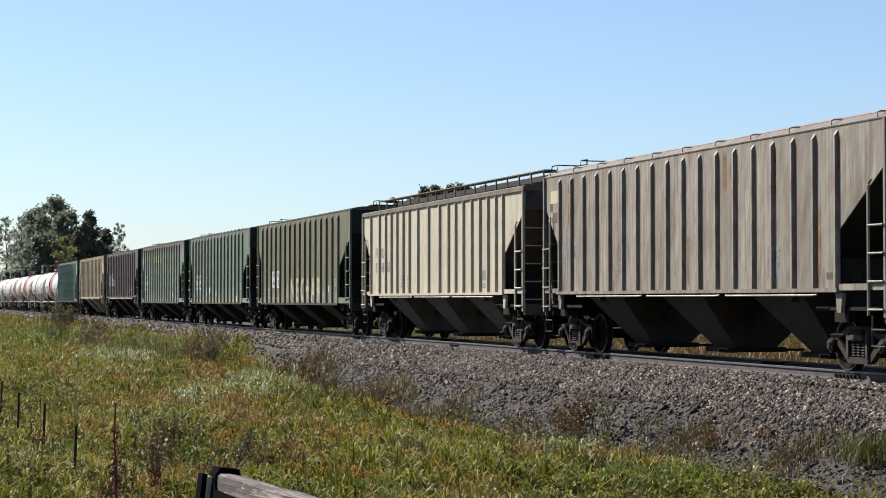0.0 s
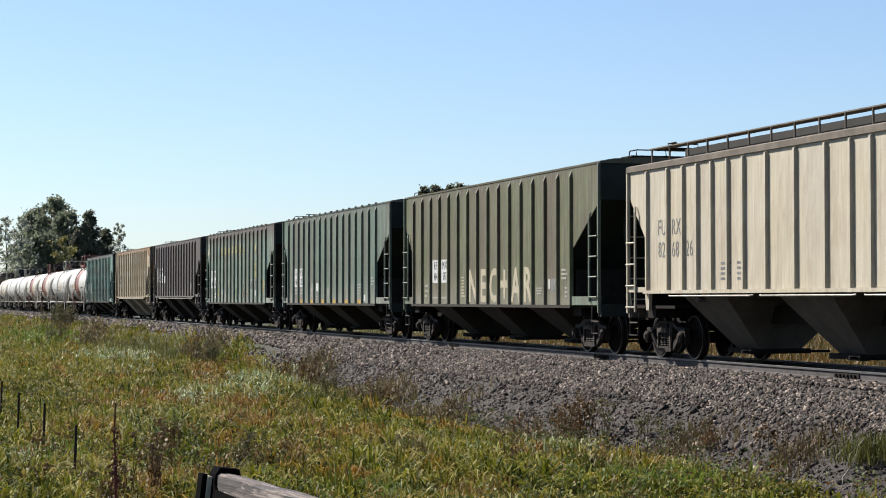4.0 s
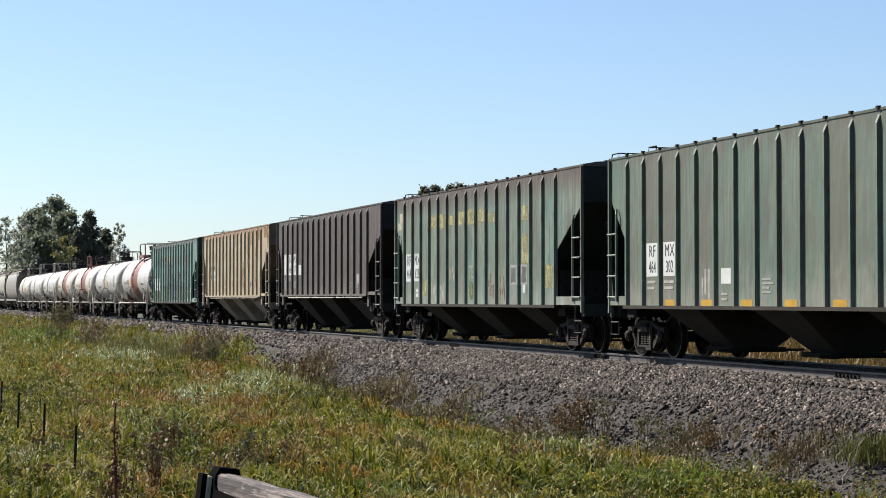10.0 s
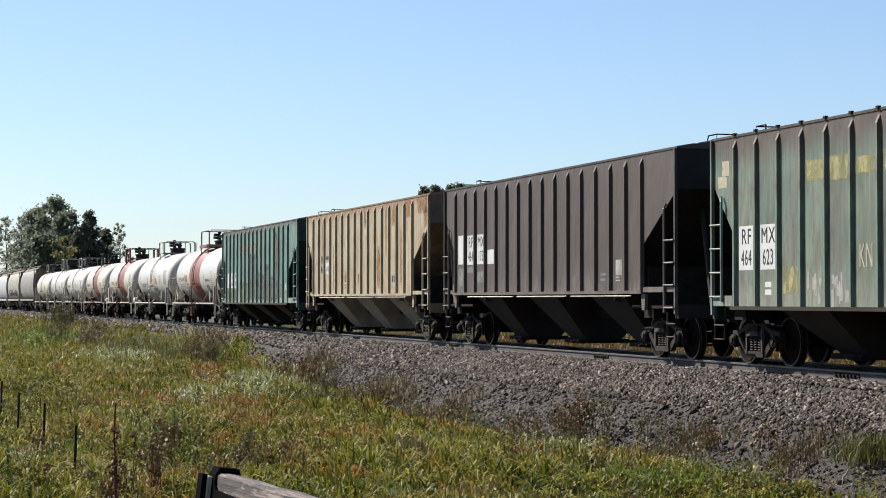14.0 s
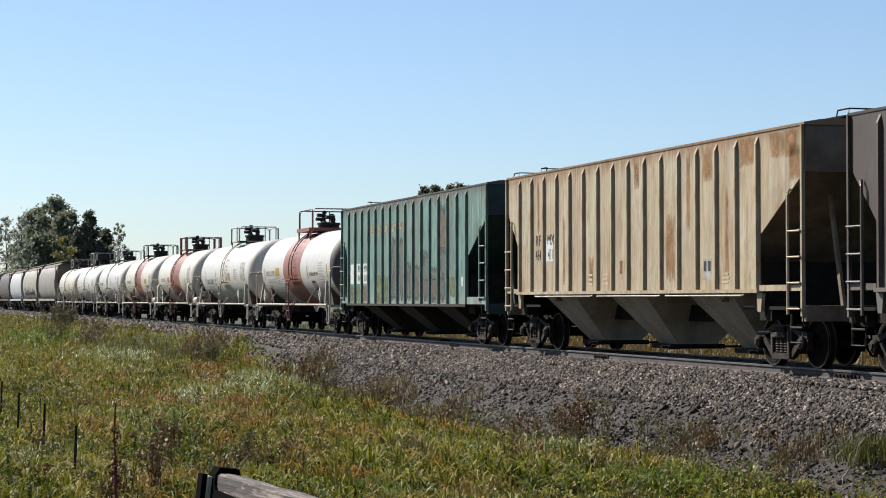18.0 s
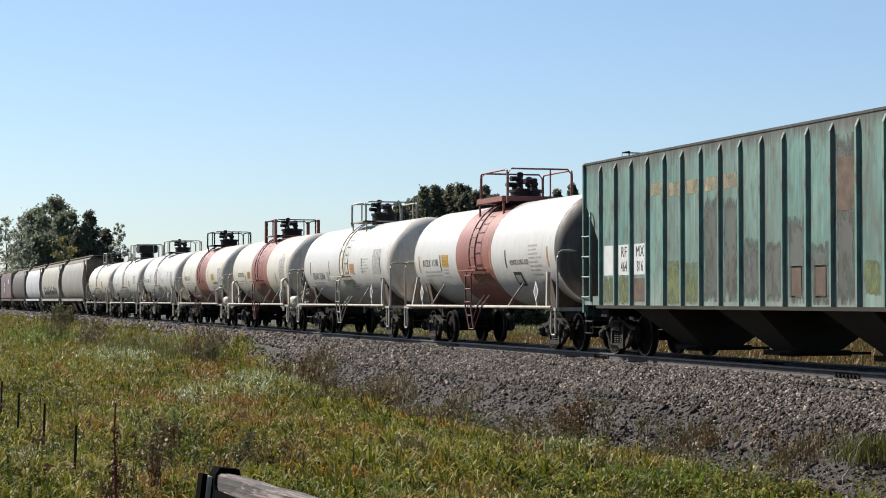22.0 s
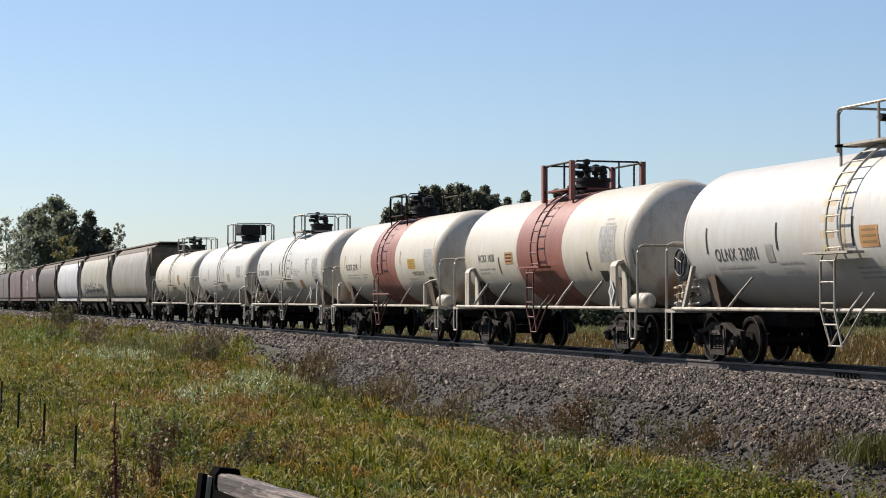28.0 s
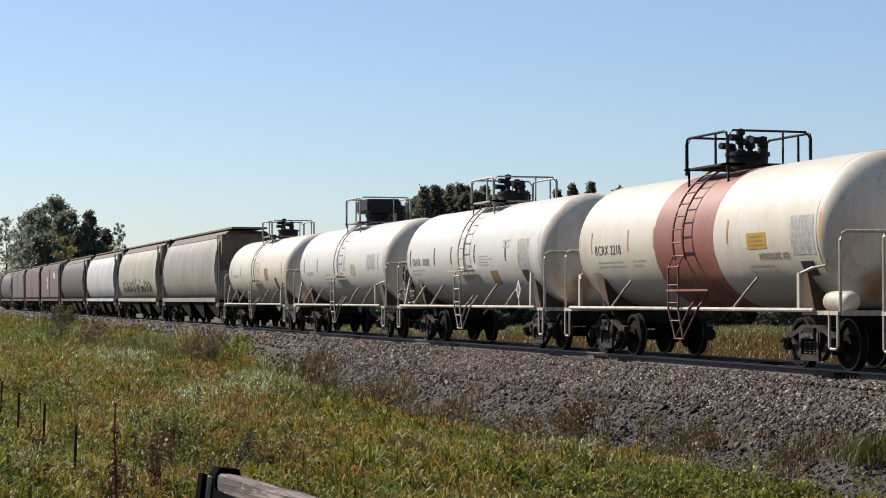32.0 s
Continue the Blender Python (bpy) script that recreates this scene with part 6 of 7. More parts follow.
stalk = thing("dry_stalk", "pale bent dry stalk on the bank", "plant")
sx, sy = along(28.15, 27.3)
stalk.matrix_basis = pose(sx, sy, level_at(sx, sy) - 0.02)
bm = bmesh.new()
tube(bm, [(0, 0, 0), (0.05, 0.02, 0.18), (0.15, 0.03, 0.3), (0.2, 0.02, 0.42), (0.24, 0.0, 0.5)], 0.014, 5)
part("stem", bm, M["bone"], stalk)
bm = bmesh.new()
tube(bm, [(0.15, 0.03, 0.3), (0.2, 0.03, 0.33), (0.26, 0.02, 0.32)], 0.009, 5)
part("side_shoot", bm, M["bone"], stalk)

# ---- fence posts and the timber rail near the viewpoint ----
M["post"] = plain("dark rusty steel post", (0.035, 0.026, 0.022), 0.8, 0.3, 0.4)
for deg, dist, h in ((3.62, 46.2, 0.98), (4.1, 40.3, 0.98), (4.82, 34.6, 1.06), (5.72, 30.0, 0.93)):
    x, y = along(deg, dist)
    p = thing("fence_post", "dark rusty steel fence post in the grass", "fence post", "fence posts in the field")
    p.matrix_basis = pose(x, y, level_at(x, y), 1.5, 1.2, 20)
    bm = bmesh.new()
    prism(bm, [(-0.022, -0.004), (-0.022, 0.004), (-0.004, 0.004), (-0.004, 0.03), (0.004, 0.03), (0.004, 0.004), (0.022, 0.004), (0.022, -0.004)], -0.4, h, "z")
    part("stake", bm, M["post"], p)
    bm = bmesh.new()
    for k in range(6):
        box(bm, -0.012, 0.012, -0.012, -0.003, 0.25 + 0.12 * k, 0.28 + 0.12 * k)
    part("wire_stud", bm, M["post"], p)


def timber_material():
    m, nt, b = nodes_of("weathered split timber")
    g1 = noise_of(nt, 3.0, 7, (0.6, 14, 14), 0.7)
    g2 = noise_of(nt, 9.0, 5, (0.35, 6, 6))
    c = ramp(nt, g1, [(0.36, (0.05, 0.034, 0.029)), (0.48, (0.15, 0.112, 0.095)), (0.58, (0.34, 0.28, 0.245)), (0.7, (0.62, 0.58, 0.53))])
    c = mixed(nt, ramp(nt, g2, [(0.46, grey(0)), (0.54, grey(0.9))]), c, (0.07, 0.045, 0.037))
    hollow = noise_of(nt, 2.6, 3, (1.1, 6.5, 6.5), 0.5)
    c = mixed(nt, ramp(nt, hollow, [(0.46, grey(0.95)), (0.51, grey(0))]), c, (0.028, 0.02, 0.017))
    c = mixed(nt, 1.0, c, grey(0.72), "MULTIPLY")
    nt.links.new(c, b.inputs["Base Color"])
    b.inputs["Roughness"].default_value = 0.85
    bumped(nt, b, g1, 0.8, 0.012)
    return m


M["timber"] = timber_material()


def timber_rail():
    t = thing("timber_rail", "weathered grey timber guard rail with a black end strap", "guard rail")
    t.matrix_basis = pose(1.58, 8.81, 0.44, -7, 0, -83)
    bm = bmesh.new()
    outl = [(-0.05, -0.2), (-0.052, -0.012), (-0.04, 0.0), (0.0, 0.004), (0.04, 0.0), (0.05, -0.012), (0.048, -0.2)]
    prism(bm, outl, -0.06, 2.6, "x")
    bmesh.ops.subdivide_edges(bm, edges=[e for e in bm.edges if e.calc_length() > 1.0], cuts=22, use_grid_fill=True)
    for v in bm.verts:
        v.co += noise.noise_vector(v.co * 4.3) * 0.007
    part("beam", bm, M["timber"], t, smooth=False)
    bm = bmesh.new()
    prism(bm, [(-0.062, -0.22), (-0.064, -0.008), (-0.046, 0.026), (0.046, 0.026), (0.06, -0.008), (0.06, -0.22), (0.05, -0.22), (0.05, -0.014), (0.04, 0.002), (-0.04, 0.002), (-0.053, -0.014), (-0.053, -0.22)], -0.075, 0.02, "x")
    part("end_strap", bm, M["iron"], t, "black iron strap")
    bm = bmesh.new()
    prism(bm, [(-0.05, -0.015), (0.0, -0.03), (0.06, -0.075), (0.42, -0.085), (0.8, -0.15), (1.0, -0.3), (-0.05, -0.3)], -0.068, -0.054, "y")
    part("side_plate", bm, M["iron"], t, "black iron side plate")
    bm = bmesh.new()
    box(bm, -0.09, -0.01, -0.086, -0.066, -0.3, -0.02)
    part("packing_board", bm, M["bone"], t, "pale bleached packing board")
    bm = bmesh.new()
    box(bm, -0.1, -0.03, -0.11, -0.086, -0.34, -0.012)
    part("outer_plate", bm, M["iron"], t, "black iron plate")
    for x in (0.6, 2.2):
        bm = bmesh.new()
        lathe(bm, [(0.05, -2.4), (0.046, -0.19)], "z", (x, 0, 0), 12)
        part("post", bm, M["timber"], t, smooth=True)


timber_rail()

# ---- markings, patches and writing on the cars ----
PANEL_X = -1.5125


def patch(car, y, z, w, h, mat, name="paint_patch", label="", lift=0.002):
    bm = bmesh.new()
    box(bm, PANEL_X - lift, PANEL_X, y - w / 2, y + w / 2, z - h / 2, z + h / 2)
    return part(name, bm, M[mat], car, label)


def bars(car, y, z, w, h, n, mat="chalk", seed=0):
    """Lines of writing too small to read."""
    rng = random.Random(seed + int(y * 100))
    for k in range(n):
        ww = w * rng.uniform(0.6, 1.0)
        patch(car, y + (w - ww) * 0.5, z + h * (0.5 - (k + 0.5) / n), ww, h / n * 0.45, mat, "stencil_line", lift=0.006)


def number_panel(car, y0, y1, z, h, top, low, gap=0.64, back="stencil", ink="letter"):
    """A white panel on two bays, with two rows of characters split over them."""
    for y, a, b in ((y0, top[0], low[0]), (y1, top[1], low[1])):
        if back:
            patch(car, y, z, gap, h, back, "number_panel", "white number panel")
        for text, dz in ((a, h * 0.24), (b, -h * 0.24)):
            lettering("reporting_mark", text, h * 0.5, on_side(PANEL_X - 0.004, y, z + dz), M[ink], car, widen=0.66 if len(text) > 2 else 0.9, bold=0.0)


c0, c1, c2, c3, c4, c5, c6, c7 = TRAIN[:8]
BAY = [a + 0.4535 for a in EVEN[:-1]]         # centres of the fifteen bays

patch(c0, -4.13, 1.92, 0.5, 0.57, "greypatch")
patch(c0, -6.3, 1.65, 0.3, 0.12, "rustpaint")
bars(c0, 3.2, 2.0, 0.5, 0.4, 4, "greypatch")
patch(c0, 6.9, 2.35, 0.34, 0.3, "greypatch")
patch(c0, 6.1, 2.35, 0.34, 0.3, "greypatch")
for y, z, w, h in ((7.6, 3.7, 0.5, 0.3), (7.5, 3.2, 0.35, 0.25), (7.8, 3.45, 0.2, 0.2)):
    patch(c0, y, z, w, h, "t_stain" if w > 0.4 else "rustpaint", "rust_scab")
for y, a in ((6.42, "FU"), (5.68, "RX")):
    lettering("reporting_mark", a, 0.46, on_side(PANEL_X - 0.004, y, 2.72), M["greypatch"], c1, widen=0.74)
for y, a in ((6.42, "82"), (5.72, "68"), (5.02, "26")):
    lettering("reporting_mark", a, 0.46, on_side(PANEL_X - 0.004, y, 2.26), M["greypatch"], c1, widen=0.74)
patch(c1, -4.94, 1.9, 0.36, 0.26, "greypatch")
bars(c1, -4.94, 1.62, 0.34, 0.14, 2, "greypatch")
bars(c1, 3.3, 1.8, 0.46, 0.4, 4, "greypatch")
bars(c1, 2.6, 1.8, 0.4, 0.4, 4, "greypatch")

for y, z, w, h in ((-2.35, 3.2, 0.12, 1.8), (-2.05, 3.7, 0.2, 0.8), (-4.2, 3.5, 0.1, 1.1), (1.6, 3.3, 0.1, 1.4), (4.1, 2.4, 0.14, 1.6), (-0.3, 2.0, 0.12, 1.0), (-5.9, 2.2, 0.14, 1.3), (6.6, 3.4, 0.16, 1.2)):
    patch(c0, y, z, w, h, "rustrun", "rust_run")
number_panel(c2, BAY[12], BAY[11], 2.06, 0.66, ("RF", "MX"), ("464", "597"))
for y, a in ((BAY[8], "N"), (BAY[7], "E"), (BAY[6], "C"), (BAY[5], "+"), (BAY[4], "A"), (BAY[3], "R")):
    lettering("graffiti_letter", a, 1.2 if a != "+" else 1.45, on_side(PANEL_X - 0.004, y, 1.57), M["bone"], c2, "bone-white spray-painted letter", widen=0.86, bold=0.035)
for y in (BAY[12], BAY[11]):
    patch(c2, y, 1.3, 0.66, 0.05, "chalk", "stencil_line")
bars(c2, BAY[13], 1.5, 0.4, 0.45, 3)
bars(c2, BAY[2], 1.46, 0.5, 0.2, 3)
patch(c2, BAY[1] + 0.2, 1.62, 0.12, 0.24, "stencil")
patch(c2, BAY[1] - 0.1, 1.6, 0.36, 0.3, "greypatch")
bars(c2, BAY[0], 1.85, 0.5, 0.3, 3)
bars(c2, BAY[0] - 0.1, 1.42, 0.2, 0.3, 3)
bars(c2, BAY[9], 1.6, 0.34, 0.6, 7, "bone", 3)

number_panel(c3, BAY[13], BAY[12], 2.08, 0.7, ("RF", "MX"), ("464", "302"))
bars(c3, BAY[13], 1.55, 0.55, 0.25, 2)
bars(c3, BAY[12], 1.55, 0.55, 0.25, 2)
for k in (12, 10, 8, 6, 4, 2):
    patch(c3, BAY[k], 1.18, 0.5, 0.13, "yellow", "yellow_mark", "yellow reflective mark")
patch(c3, BAY[0] - 0.3, 1.66, 0.12, 0.95, "yellow", "yellow_stripe", "yellow reflective stripe")
patch(c3, BAY[9], 1.7, 0.44, 0.3, "stencil", "whitewash_blot")
for dy, z, h in ((-0.12, 1.55, 0.6), (0.05, 1.6, 0.5), (0.18, 1.5, 0.35)):
    patch(c3, BAY[10] + dy, z, 0.09, h, "chalk", "graffiti_stroke")
bars(c3, BAY[7], 1.5, 0.5, 0.32, 4)
bars(c3, BAY[2], 1.6, 0.5, 0.4, 4)
bars(c3, BAY[0], 1.85, 0.5, 0.3, 3)
patch(c3, BAY[1] + 0.2, 1.3, 0.22, 0.22, "stencil")
bars(c3, BAY[9], 1.3, 0.4, 0.2, 2)

number_panel(c4, BAY[14], BAY[13], 2.21, 0.83, ("RF", "MX"), ("464", "623"))
patch(c4, BAY[13], 1.52, 0.26, 0.1, "stencil")
patch(c4, BAY[13], 1.38, 0.26, 0.1, "stencil")
for k, z, h in ((11, 3.5, 0.4), (10, 3.49, 0.44), (9, 3.48, 0.3), (8, 3.5, 0.42), (7, 3.5, 0.45), (6, 3.5, 0.4), (5, 3.42, 0.3)):
    patch(c4, BAY[k], z, 0.7, h, "mustard", "faded_stripe", "faded mustard stripe")
patch(c4, BAY[2], 3.42, 0.6, 0.42, "mustard", "faded_stripe")
patch(c4, BAY[2], 2.5, 0.6, 0.8, "mustard", "faded_stripe")
patch(c4, BAY[0], 1.8, 0.66, 0.6, "mustard", "faded_stripe")
patch(c4, BAY[12], 1.6, 0.6, 0.5, "mustard", "faded_stripe")
patch(c4, BAY[7], 1.5, 0.5, 0.5, "moss", "faded_stripe")
for y in (BAY[3], BAY[2] + 0.1):
    patch(c4, y, 1.88, 0.5, 0.5, "chalk", "stencil_frame")
    patch(c4, y, 1.88, 0.43, 0.43, "teal_worn", "dark_panel", lift=0.004)
patch(c4, BAY[2] + 0.1, 1.52, 0.2, 0.2, "stencil")
lettering("graffiti_letter", "TE", 0.5, on_side(PANEL_X - 0.004, BAY[7], 1.98), M["bone"], c4, "chalky spray-painted letters", widen=0.62)
lettering("graffiti_letter", "KN", 0.58, on_side(PANEL_X - 0.004, BAY[9], 1.95), M["bone"], c4, "chalky spray-painted letters", widen=0.55)
for k in (11, 10):
    rngm = random.Random(k)
    for q in range(9):
        patch(c4, BAY[k] + rngm.uniform(-0.25, 0.25), 1.45 + rngm.uniform(-0.2, 0.15), rngm.uniform(0.04, 0.12), rngm.uniform(0.15, 0.4), "chalk", "graffiti_stroke", lift=0.002 + 0.0002 * q)
for k in (4, 5):
    rngm = random.Random(k)
    for q in range(8):
        patch(c4, BAY[k] + rngm.uniform(-0.28, 0.28), 1.6 + rngm.uniform(-0.25, 0.25), rngm.uniform(0.03, 0.07), rngm.uniform(0.15, 0.45), "pink", "graffiti_stroke", lift=0.002 + 0.0002 * q)
patch(c4, 7.65, 3.75, 0.32, 0.3, "bone", "whitewash_blot")
patch(c4, 7.8, 3.5, 0.4, 0.22, "bone", "whitewash_blot")

patch(c5, BAY[14], 2.62, 0.5, 0.8, "stencil", "number_panel", "white number panel")
number_panel(c5, BAY[13], BAY[12], 2.6, 0.8, ("RF", "MX"), ("464", "175"))
patch(c5, BAY[11], 2.38, 0.64, 0.38, "stencil", "number_panel", "white number panel")
patch(c5, BAY[14], 1.86, 0.46, 0.5, "greypatch")
patch(c5, BAY[13], 2.06, 0.62, 0.16, "greypatch")
patch(c5, BAY[12], 1.85, 0.62, 0.3, "greypatch")
patch(c5, BAY[1], 1.95, 0.36, 0.34, "chalk")
bars(c5, BAY[1], 1.7, 0.34, 0.14, 2)
bars(c5, BAY[2], 1.75, 0.4, 0.24, 2, "greypatch")

number_panel(c6, BAY[13], BAY[12], 2.5, 0.74, ("RF", "MX"), ("464", "411"), back=None, ink="p_brown")
patch(c6, BAY[12] + 0.1, 2.42, 0.5, 0.5, "stencil", "number_panel")
patch(c6, BAY[2], 1.84, 0.42, 0.42, "chalk")
patch(c6, BAY[2] + 0.1, 1.9, 0.12, 0.2, "letter", lift=0.004)
patch(c6, BAY[2] - 0.1, 1.9, 0.12, 0.2, "letter", lift=0.004)
bars(c6, BAY[1], 1.66, 0.44, 0.24, 3, "t_stain")
bars(c6, BAY[8], 1.7, 0.4, 0.3, 3, "t_stain")
bars(c6, BAY[9], 1.7, 0.4, 0.3, 3, "t_stain")
patch(c6, BAY[7], 1.95, 0.16, 0.3, "pink")
for y, z, w, h in ((-7.5, 4.05, 1.3, 0.5), (-7.9, 3.7, 0.5, 0.7), (BAY[0], 4.0, 0.7, 0.55), (BAY[2], 3.9, 0.5, 0.7), (BAY[3], 3.4, 0.2, 1.6), (BAY[1], 2.6, 0.16, 1.8), (BAY[4], 2.3, 0.5, 1.4), (BAY[6], 3.9, 0.3, 0.6), (BAY[9], 1.9, 0.3, 0.7), (BAY[11], 2.4, 0.14, 1.6), (BAY[13], 3.5, 0.16, 1.3)):
    patch(c6, y, z, w, h, "rustrun", "rust_run")

patch(c7, BAY[14], 2.11, 0.54, 0.66, "stencil", "number_panel", "white number panel")
number_panel(c7, BAY[13], BAY[12], 2.11, 0.66, ("RF", "MX"), ("464", "816"))
for k, z in ((11, 3.56), (10, 3.5), (9, 3.5), (8, 3.5), (7, 3.52)):
    patch(c7, BAY[k], z, 0.66, 0.3, "straw", "faded_stripe", "faded straw-coloured stripe")
for k, h in ((14, 0.62), (13, 0.64), (10, 0.9), (9, 0.85)):
    patch(c7, BAY[k], 1.14 + h / 2, 0.66, h, "moss", "touch_up_patch", "faded green touch-up paint")
for k, z, h in ((8, 2.25, 2.1), (7, 2.2, 2.0), (6, 1.8, 1.2), (5, 1.75, 1.1), (4, 1.95, 1.55), (3, 1.7, 1.1), (2, 2.6, 2.9), (12, 1.45, 0.5)):
    patch(c7, BAY[k], z, 0.68, h, "rustpaint" if k == 12 else "teal_worn", "rusted_panel", "panel faded to brown-grey")
patch(c7, BAY[2], 3.2, 0.62, 0.9, "rustpaint", "rusted_panel", lift=0.004)
patch(c7, BAY[1], 1.6, 0.56, 0.6, "moss", "touch_up_patch")
patch(c7, BAY[0], 1.75, 0.16, 0.26, "stencil")
for k in (4, 3):
    patch(c7, BAY[k], 1.56, 0.44, 0.56, "chalk", "stencil_frame", "faded white outline of a stencil panel")
    patch(c7, BAY[k], 1.56, 0.38, 0.5, "rustpaint", "stencil_panel", "brown-grey stencil panel", lift=0.005)

# tank cars: markings lie on the curved shell
SHIFT = {car.name: d for car, d in zip(TRAIN[8:15], (-0.2, -0.92, -1.0, -0.6, -0.2, -0.1, -0.05))}


def on_tank(car, y, z, w, h, mat, name="stencil_block", label="", lift=0.006):
    y += SHIFT[car.name]
    d0 = math.degrees(math.asin(max(-0.98, (z - h / 2 - TZ) / TR)))
    d1 = math.degrees(math.asin(min(0.98, (z + h / 2 - TZ) / TR)))
    bm = bmesh.new()
    shell(bm, TR + lift, y - w / 2, y + w / 2, d0, d1, 6)
    return part(name, bm, M[mat], car, label, True)


def tank_text(car, y, z, text, size, mat="ink", widen=0.97):
    y += SHIFT[car.name]
    d = math.asin((z - TZ) / TR)
    o = lettering("reporting_mark", text, size, Matrix(), M[mat], car, widen=widen)
    # lay the characters round the shell
    o.data = o.data.copy()
    bm = bmesh.new()
    bm.from_mesh(o.data)
    for k in range(-4, 5):
        bmesh.ops.bisect_plane(bm, geom=bm.verts[:] + bm.edges[:] + bm.faces[:], plane_co=(0, size * k * 0.1, 0), plane_no=(0, 1, 0))
    bm.to_mesh(o.data)
    bm.free()
    for v in o.data.vertices:
        r, w = TR + 0.0065 + 0.5 * v.co.z, d + v.co.y / TR
        v.co = Vector((-r * math.cos(w), y - v.co.x, TZ + r * math.sin(w)))


def tank_bars(car, y, z, w, h, n, mat="faint"):
    rng = random.Random(int(y * 50) + n)
    for k in range(n):
        ww = w * rng.uniform(0.55, 1.0)
        on_tank(car, y + (w - ww) / 2, z + h * (0.5 - (k + 0.5) / n), ww, h / n * 0.42, mat, "stencil_line")


def placard(car, y, z, size=0.26):
    """A diamond placard on a holder above the side rail."""
    y += SHIFT[car.name]
    bm = bmesh.new()
    prism(bm, [(y - size * 0.7, z), (y, z + size), (y + size * 0.7, z), (y, z - size)], -1.6, -1.585)
    p = part("placard", bm, M["stencil"], car, "white diamond placard")
    bm = bmesh.new()
    prism(bm, [(y - size * 0.45, z), (y, z + size * 0.6), (y + size * 0.45, z), (y, z - size * 0.6)], -1.604, -1.6)
    part("placard_print", bm, M["greypatch"], p)
    bm = bmesh.new()
    box(bm, -1.585, -1.56, y - 0.03, y + 0.03, 1.0, z)
    part("holder", bm, M["t_steel"], p)


t1, t2, t3, t4, t5, t6, t7 = TRAIN[8:15]
tank_text(t1, 4.75, 2.31, "RCRX 1190", 0.3)
tank_bars(t1, 4.6, 2.02, 1.7, 0.2, 2)
on_tank(t1, 3.25, 2.36, 0.62, 0.34, "yellow", "warning_panel", "yellow warning panel")
tank_bars(t1, 3.2, 2.02, 0.7, 0.3, 3)
tank_text(t1, -3.3, 2.2, "HYDROCHLORIC ACID", 0.18, "p_brown", widen=0.72)
tank_bars(t1, -4.6, 2.25, 1.0, 0.8, 8)
on_tank(t1, -2.96, 1.78, 0.62, 0.36, "letter", "stencil_box")
on_tank(t1, -2.96, 1.78, 0.42, 0.2, "chalk", "stencil_box_middle", lift=0.009)
for y in (3.72, -2.26):
    on_tank(t1, y, 2.3, 0.07, 0.46, "letter", "tank_mark")
for y in (-5.5, -0.95, 5.95):
    on_tank(t1, y, 2.3, 0.08, 0.5, "orange", "tank_mark")
placard(t1, -5.2, 1.45)
placard(t1, 5.0, 1.45)
tank_text(t2, 4.72, 2.1, "OLNX 32001", 0.35, widen=0.9)
on_tank(t2, 3.3, 2.1, 0.3, 0.32, "chalk", "stencil_box")
tank_bars(t2, 4.7, 1.82, 2.0, 0.22, 2)
tank_bars(t2, 2.55, 1.92, 1.0, 0.1, 1)
tank_bars(t2, 2.55, 1.76, 0.8, 0.16, 2)
for y in (6.0, 2.95, 0.1, -1.9, -4.3):
    on_tank(t2, y, 2.4, 0.07, 0.5, "letter", "tank_mark")
on_tank(t2, -0.45, 2.3, 0.62, 0.36, "orange", "warning_panel", "orange warning panel")
tank_bars(t2, -2.2, 2.4, 1.1, 0.5, 5)
on_tank(t2, -3.8, 2.5, 1.0, 0.8, "faint", "stencil_block")
tank_bars(t2, -3.8, 2.5, 0.9, 0.7, 6)
tank_bars(t2, -0.5, 1.7, 1.5, 0.25, 3)
tank_bars(t2, -2.3, 1.7, 1.2, 0.24, 3)
on_tank(t2, -4.25, 1.8, 0.5, 0.28, "letter", "stencil_box")
placard(t2, -3.9, 1.5)
on_tank(t2, 1.0, 2.85, 0.5, 1.5, "t_stain", "stain_streak", "yellow-brown stain under the ladder", 0.004)
on_tank(t2, 0.45, 2.6, 0.16, 1.0, "t_stain", "stain_streak", "", 0.004)
tank_text(t3, 5.0, 2.34, "RCRX 1058", 0.28, widen=0.9)
tank_bars(t3, 5.0, 2.02, 1.5, 0.2, 2)
on_tank(t3, 3.12, 2.32, 0.66, 0.3, "orange", "warning_panel", "orange warning panel")
on_tank(t3, -3.85, 2.5, 1.0, 0.8, "faint", "stencil_block")
tank_bars(t3, -3.85, 2.5, 0.9, 0.74, 6)
tank_bars(t3, -4.0, 3.0, 0.7, 0.22, 2)
on_tank(t3, -3.4, 1.78, 0.5, 0.24, "letter", "stencil_box")
for y in (3.95, -2.6, -5.4):
    on_tank(t3, y, 2.14, 0.08, 0.42, "letter", "tank_mark")
placard(t3, -4.6, 1.42)
for k in range(3):
    on_tank(t3, 3.12, 2.41 - 0.085 * k, 0.5, 0.035, "t_valve", "panel_print", lift=0.009)
    on_tank(t2, -0.45, 2.41 - 0.1 * k, 0.46, 0.035, "placard", "panel_print", lift=0.009)
    on_tank(t4, -2.85, 2.42 - 0.08 * k, 0.6, 0.025, "placard", "panel_print", lift=0.009)
    on_tank(t1, 3.25, 2.45 - 0.09 * k, 0.46, 0.025, "placard", "panel_print", lift=0.009)
tank_text(t4, 4.7, 2.34, "RCRX 2218", 0.3)
tank_bars(t4, 4.6, 2.04, 1.7, 0.18, 2)
tank_bars(t4, 2.9, 2.04, 0.9, 0.18, 2)
on_tank(t4, -2.85, 2.34, 0.8, 0.3, "yellow", "warning_panel", "yellow warning panel")
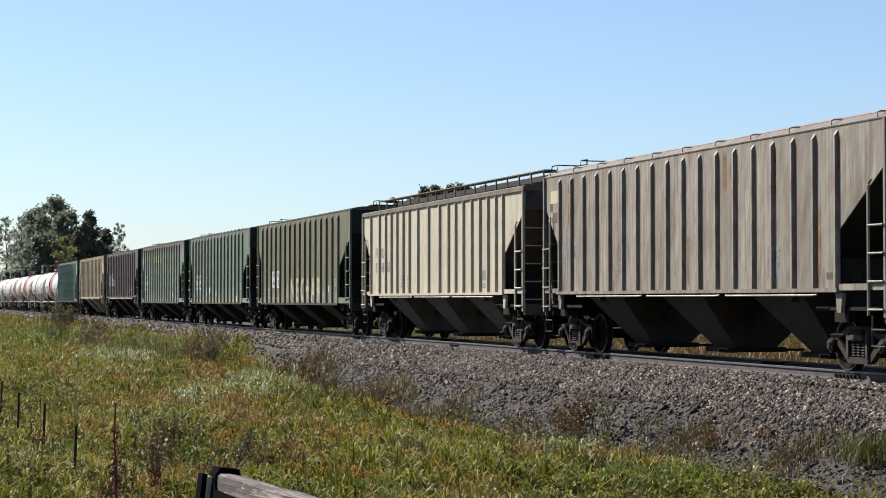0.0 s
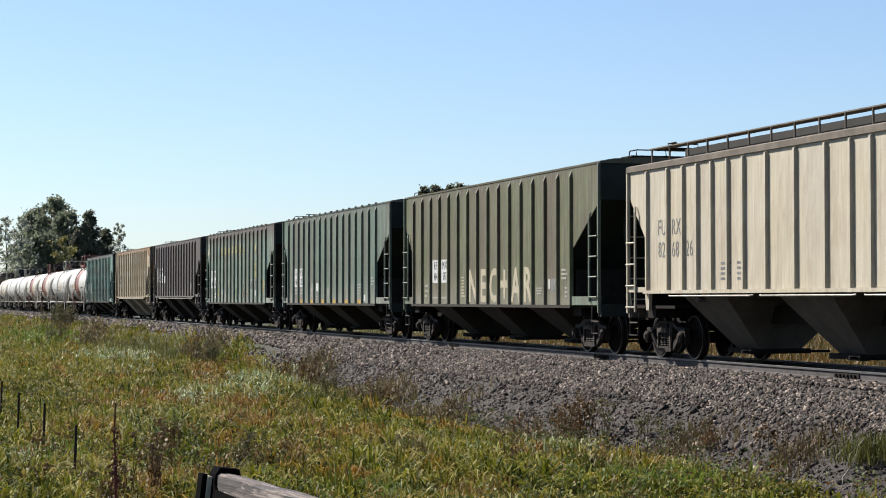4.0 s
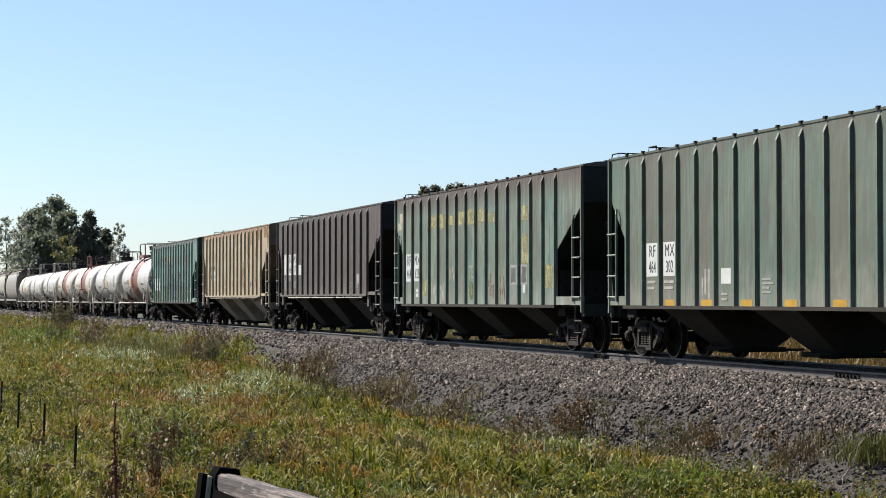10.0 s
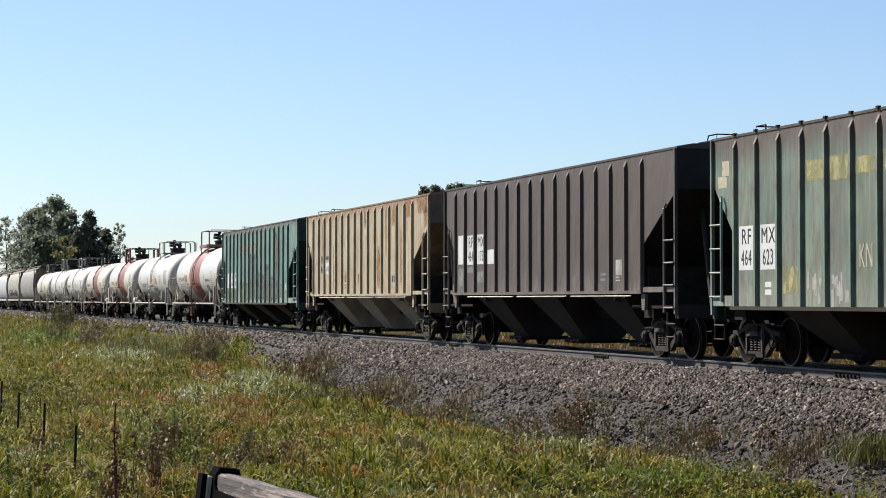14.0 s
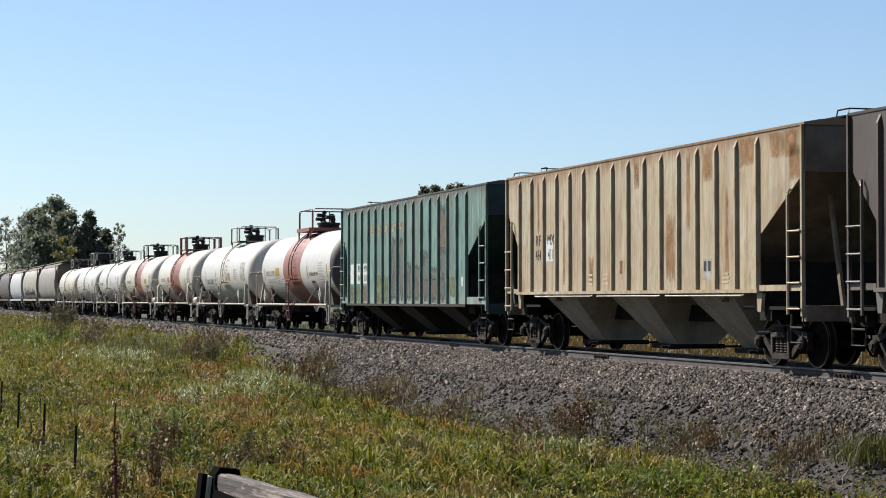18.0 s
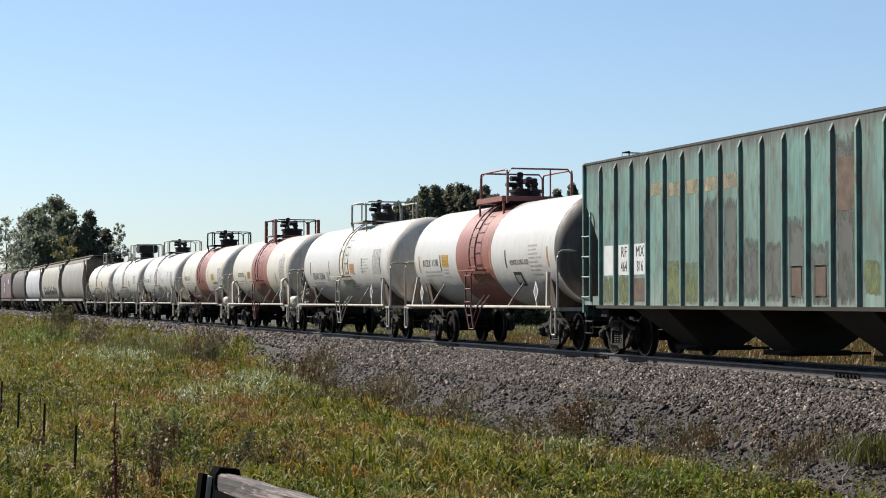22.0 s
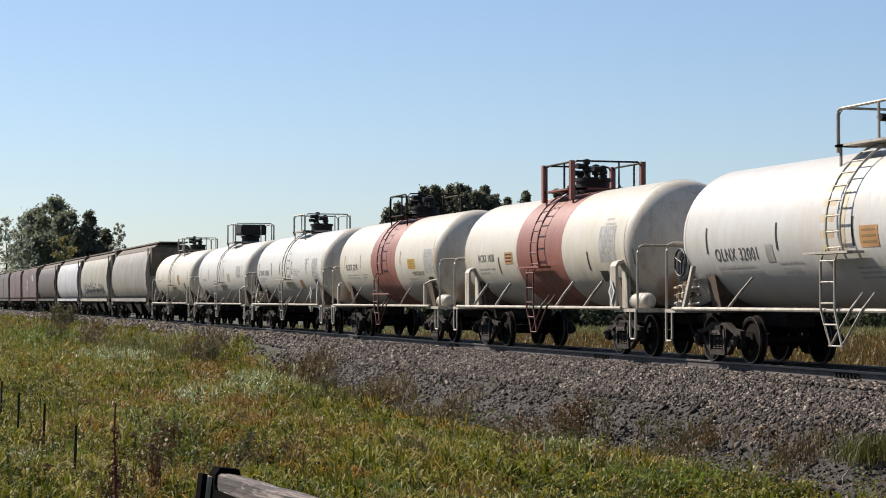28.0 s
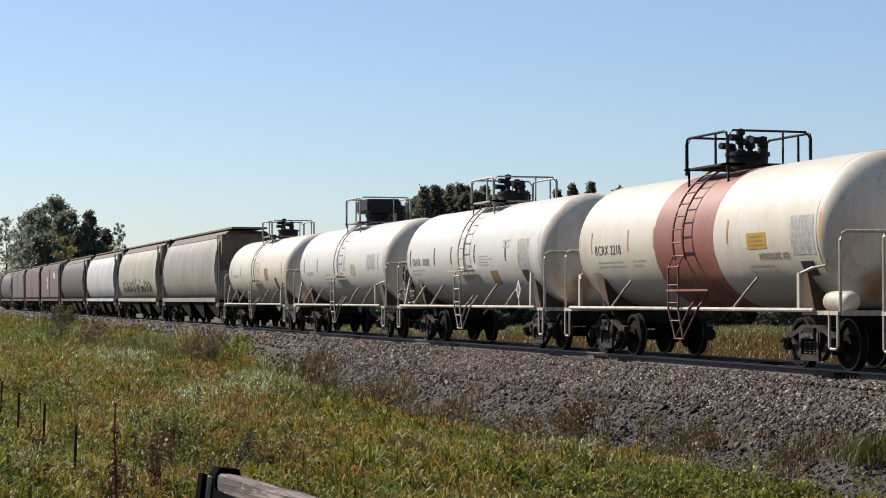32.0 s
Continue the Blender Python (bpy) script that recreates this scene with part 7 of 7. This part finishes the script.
tank_text(t4, -3.5, 2.04, "HYDROCHLORIC ACID", 0.18, widen=0.6)
tank_bars(t4, -3.0, 1.84, 1.4, 0.2, 2)
on_tank(t4, -4.7, 2.4, 0.9, 0.7, "faint", "stencil_block")
tank_bars(t4, -4.7, 2.4, 0.8, 0.6, 5)
for y in (5.7, 3.5, 2.05, -1.6, -5.4):
    on_tank(t4, y, 2.54, 0.07, 0.46, "orange", "tank_mark")
on_tank(t4, -4.7, 1.8, 0.5, 0.26, "letter", "stencil_box")
tank_text(t5, 5.2, 2.36, "OLNX", 0.3)
on_tank(t5, 4.2, 2.36, 0.7, 0.2, "greypatch", "stencil_line")
tank_bars(t5, 5.0, 2.08, 1.6, 0.2, 2)
tank_bars(t5, -1.6, 2.3, 1.2, 0.3, 4)
on_tank(t5, -2.1, 1.84, 0.6, 0.36, "placard", "warning_panel", "brown warning panel")
on_tank(t5, -4.7, 2.34, 0.9, 0.9, "faint", "stencil_block")
tank_bars(t5, -4.7, 2.34, 0.8, 0.8, 6)
on_tank(t5, -4.7, 1.86, 0.5, 0.3, "letter", "stencil_box", lift=0.009)
tank_bars(t5, -3.4, 2.7, 0.7, 0.3, 2)
for y in (5.9, 3.3, 1.6, -0.6, -3.3):
    on_tank(t5, y, 2.5, 0.08, 0.5, "letter", "tank_mark")
placard(t5, -4.9, 1.5)
on_tank(t6, -2.0, 2.26, 0.7, 0.4, "mustard", "warning_panel", "dull yellow warning panel")
on_tank(t6, -4.5, 2.5, 1.1, 0.5, "faint", "stencil_block")
tank_bars(t6, -4.5, 2.5, 1.0, 0.45, 4)
tank_bars(t6, 4.4, 2.22, 1.6, 0.26, 1)
tank_bars(t6, 1.8, 2.0, 1.0, 0.4, 3)
on_tank(t7, -2.3, 2.3, 0.7, 0.5, "placard", "warning_panel", "brown warning panel")
on_tank(t7, -4.1, 1.9, 0.4, 0.5, "letter", "stencil_box")
tank_bars(t7, 4.4, 2.3, 1.6, 0.26, 1)
for car in (t6, t7):
    for y in (5.6, 3.4, -0.8, -5.5):
        on_tank(car, y, 2.5, 0.09, 0.5, "greypatch", "tank_mark")
for car, y in ((t1, 6.1), (t2, -5.6), (t4, 6.2), (t5, 6.1), (t5, -6.0)):
    on_tank(car, math.copysign(5.1, y) - SHIFT[car.name], 1.55, 0.5, 0.6, "t_stain", "stain_streak", "brown stain low on the shell", 0.004)

# dark strokes along the foot of the beige hopper, white marks on the red one
rngm = random.Random(3)
for k in range(20):
    bm = bmesh.new()
    y, h = -6.5 + k * 0.66, rngm.uniform(0.3, 0.8)
    hull8(bm, [(-1.5, y, 1.7), (-1.5, y + 0.2, 1.7), (-1.46, y + 0.2, 1.7), (-1.46, y, 1.7)], [(-1.605, y + 0.1, 1.75 + h), (-1.605, y + 0.24, 1.75 + h), (-1.5, y + 0.24, 1.75 + h), (-1.5, y + 0.1, 1.75 + h)])
    part("graffiti_stroke", bm, M["greypatch"], TRAIN[16])
for y, z in ((-6.0, 3.1), (-5.0, 3.2), (1.5, 2.8), (1.6, 2.2)):
    bm = bmesh.new()
    box(bm, -1.6, -1.57, y, y + 0.8, z, z + 0.5)
    part("number_panel", bm, M["stencil"], TRAIN[19])



def gone(t):
    """The way that the train has rolled since the start: it gathers a little speed."""
    return 5.85 * t + 0.0024 * t * t


def motions():
    times = [2.0 * k for k in range(17)]
    for car, y in MOVERS:
        passing = min(32.0, max(0.0, (y - 33.0) / V))
        y0 = y - V * passing + gone(passing)
        walk(car, [(t, pose(TX, y0 - gone(t), 0)) for t in times])
    # the wheels roll without slipping
    turns = int(gone(32.0) / 0.457 / radians(80)) + 1
    rows = [(32.0 * k / turns, math.degrees(gone(32.0 * k / turns) / 0.457)) for k in range(turns + 1)]
    for w, y in WHEELSETS:
        walk(w, [(t, pose(0, y, 0.457, a % 360)) for t, a in rows])


motions()
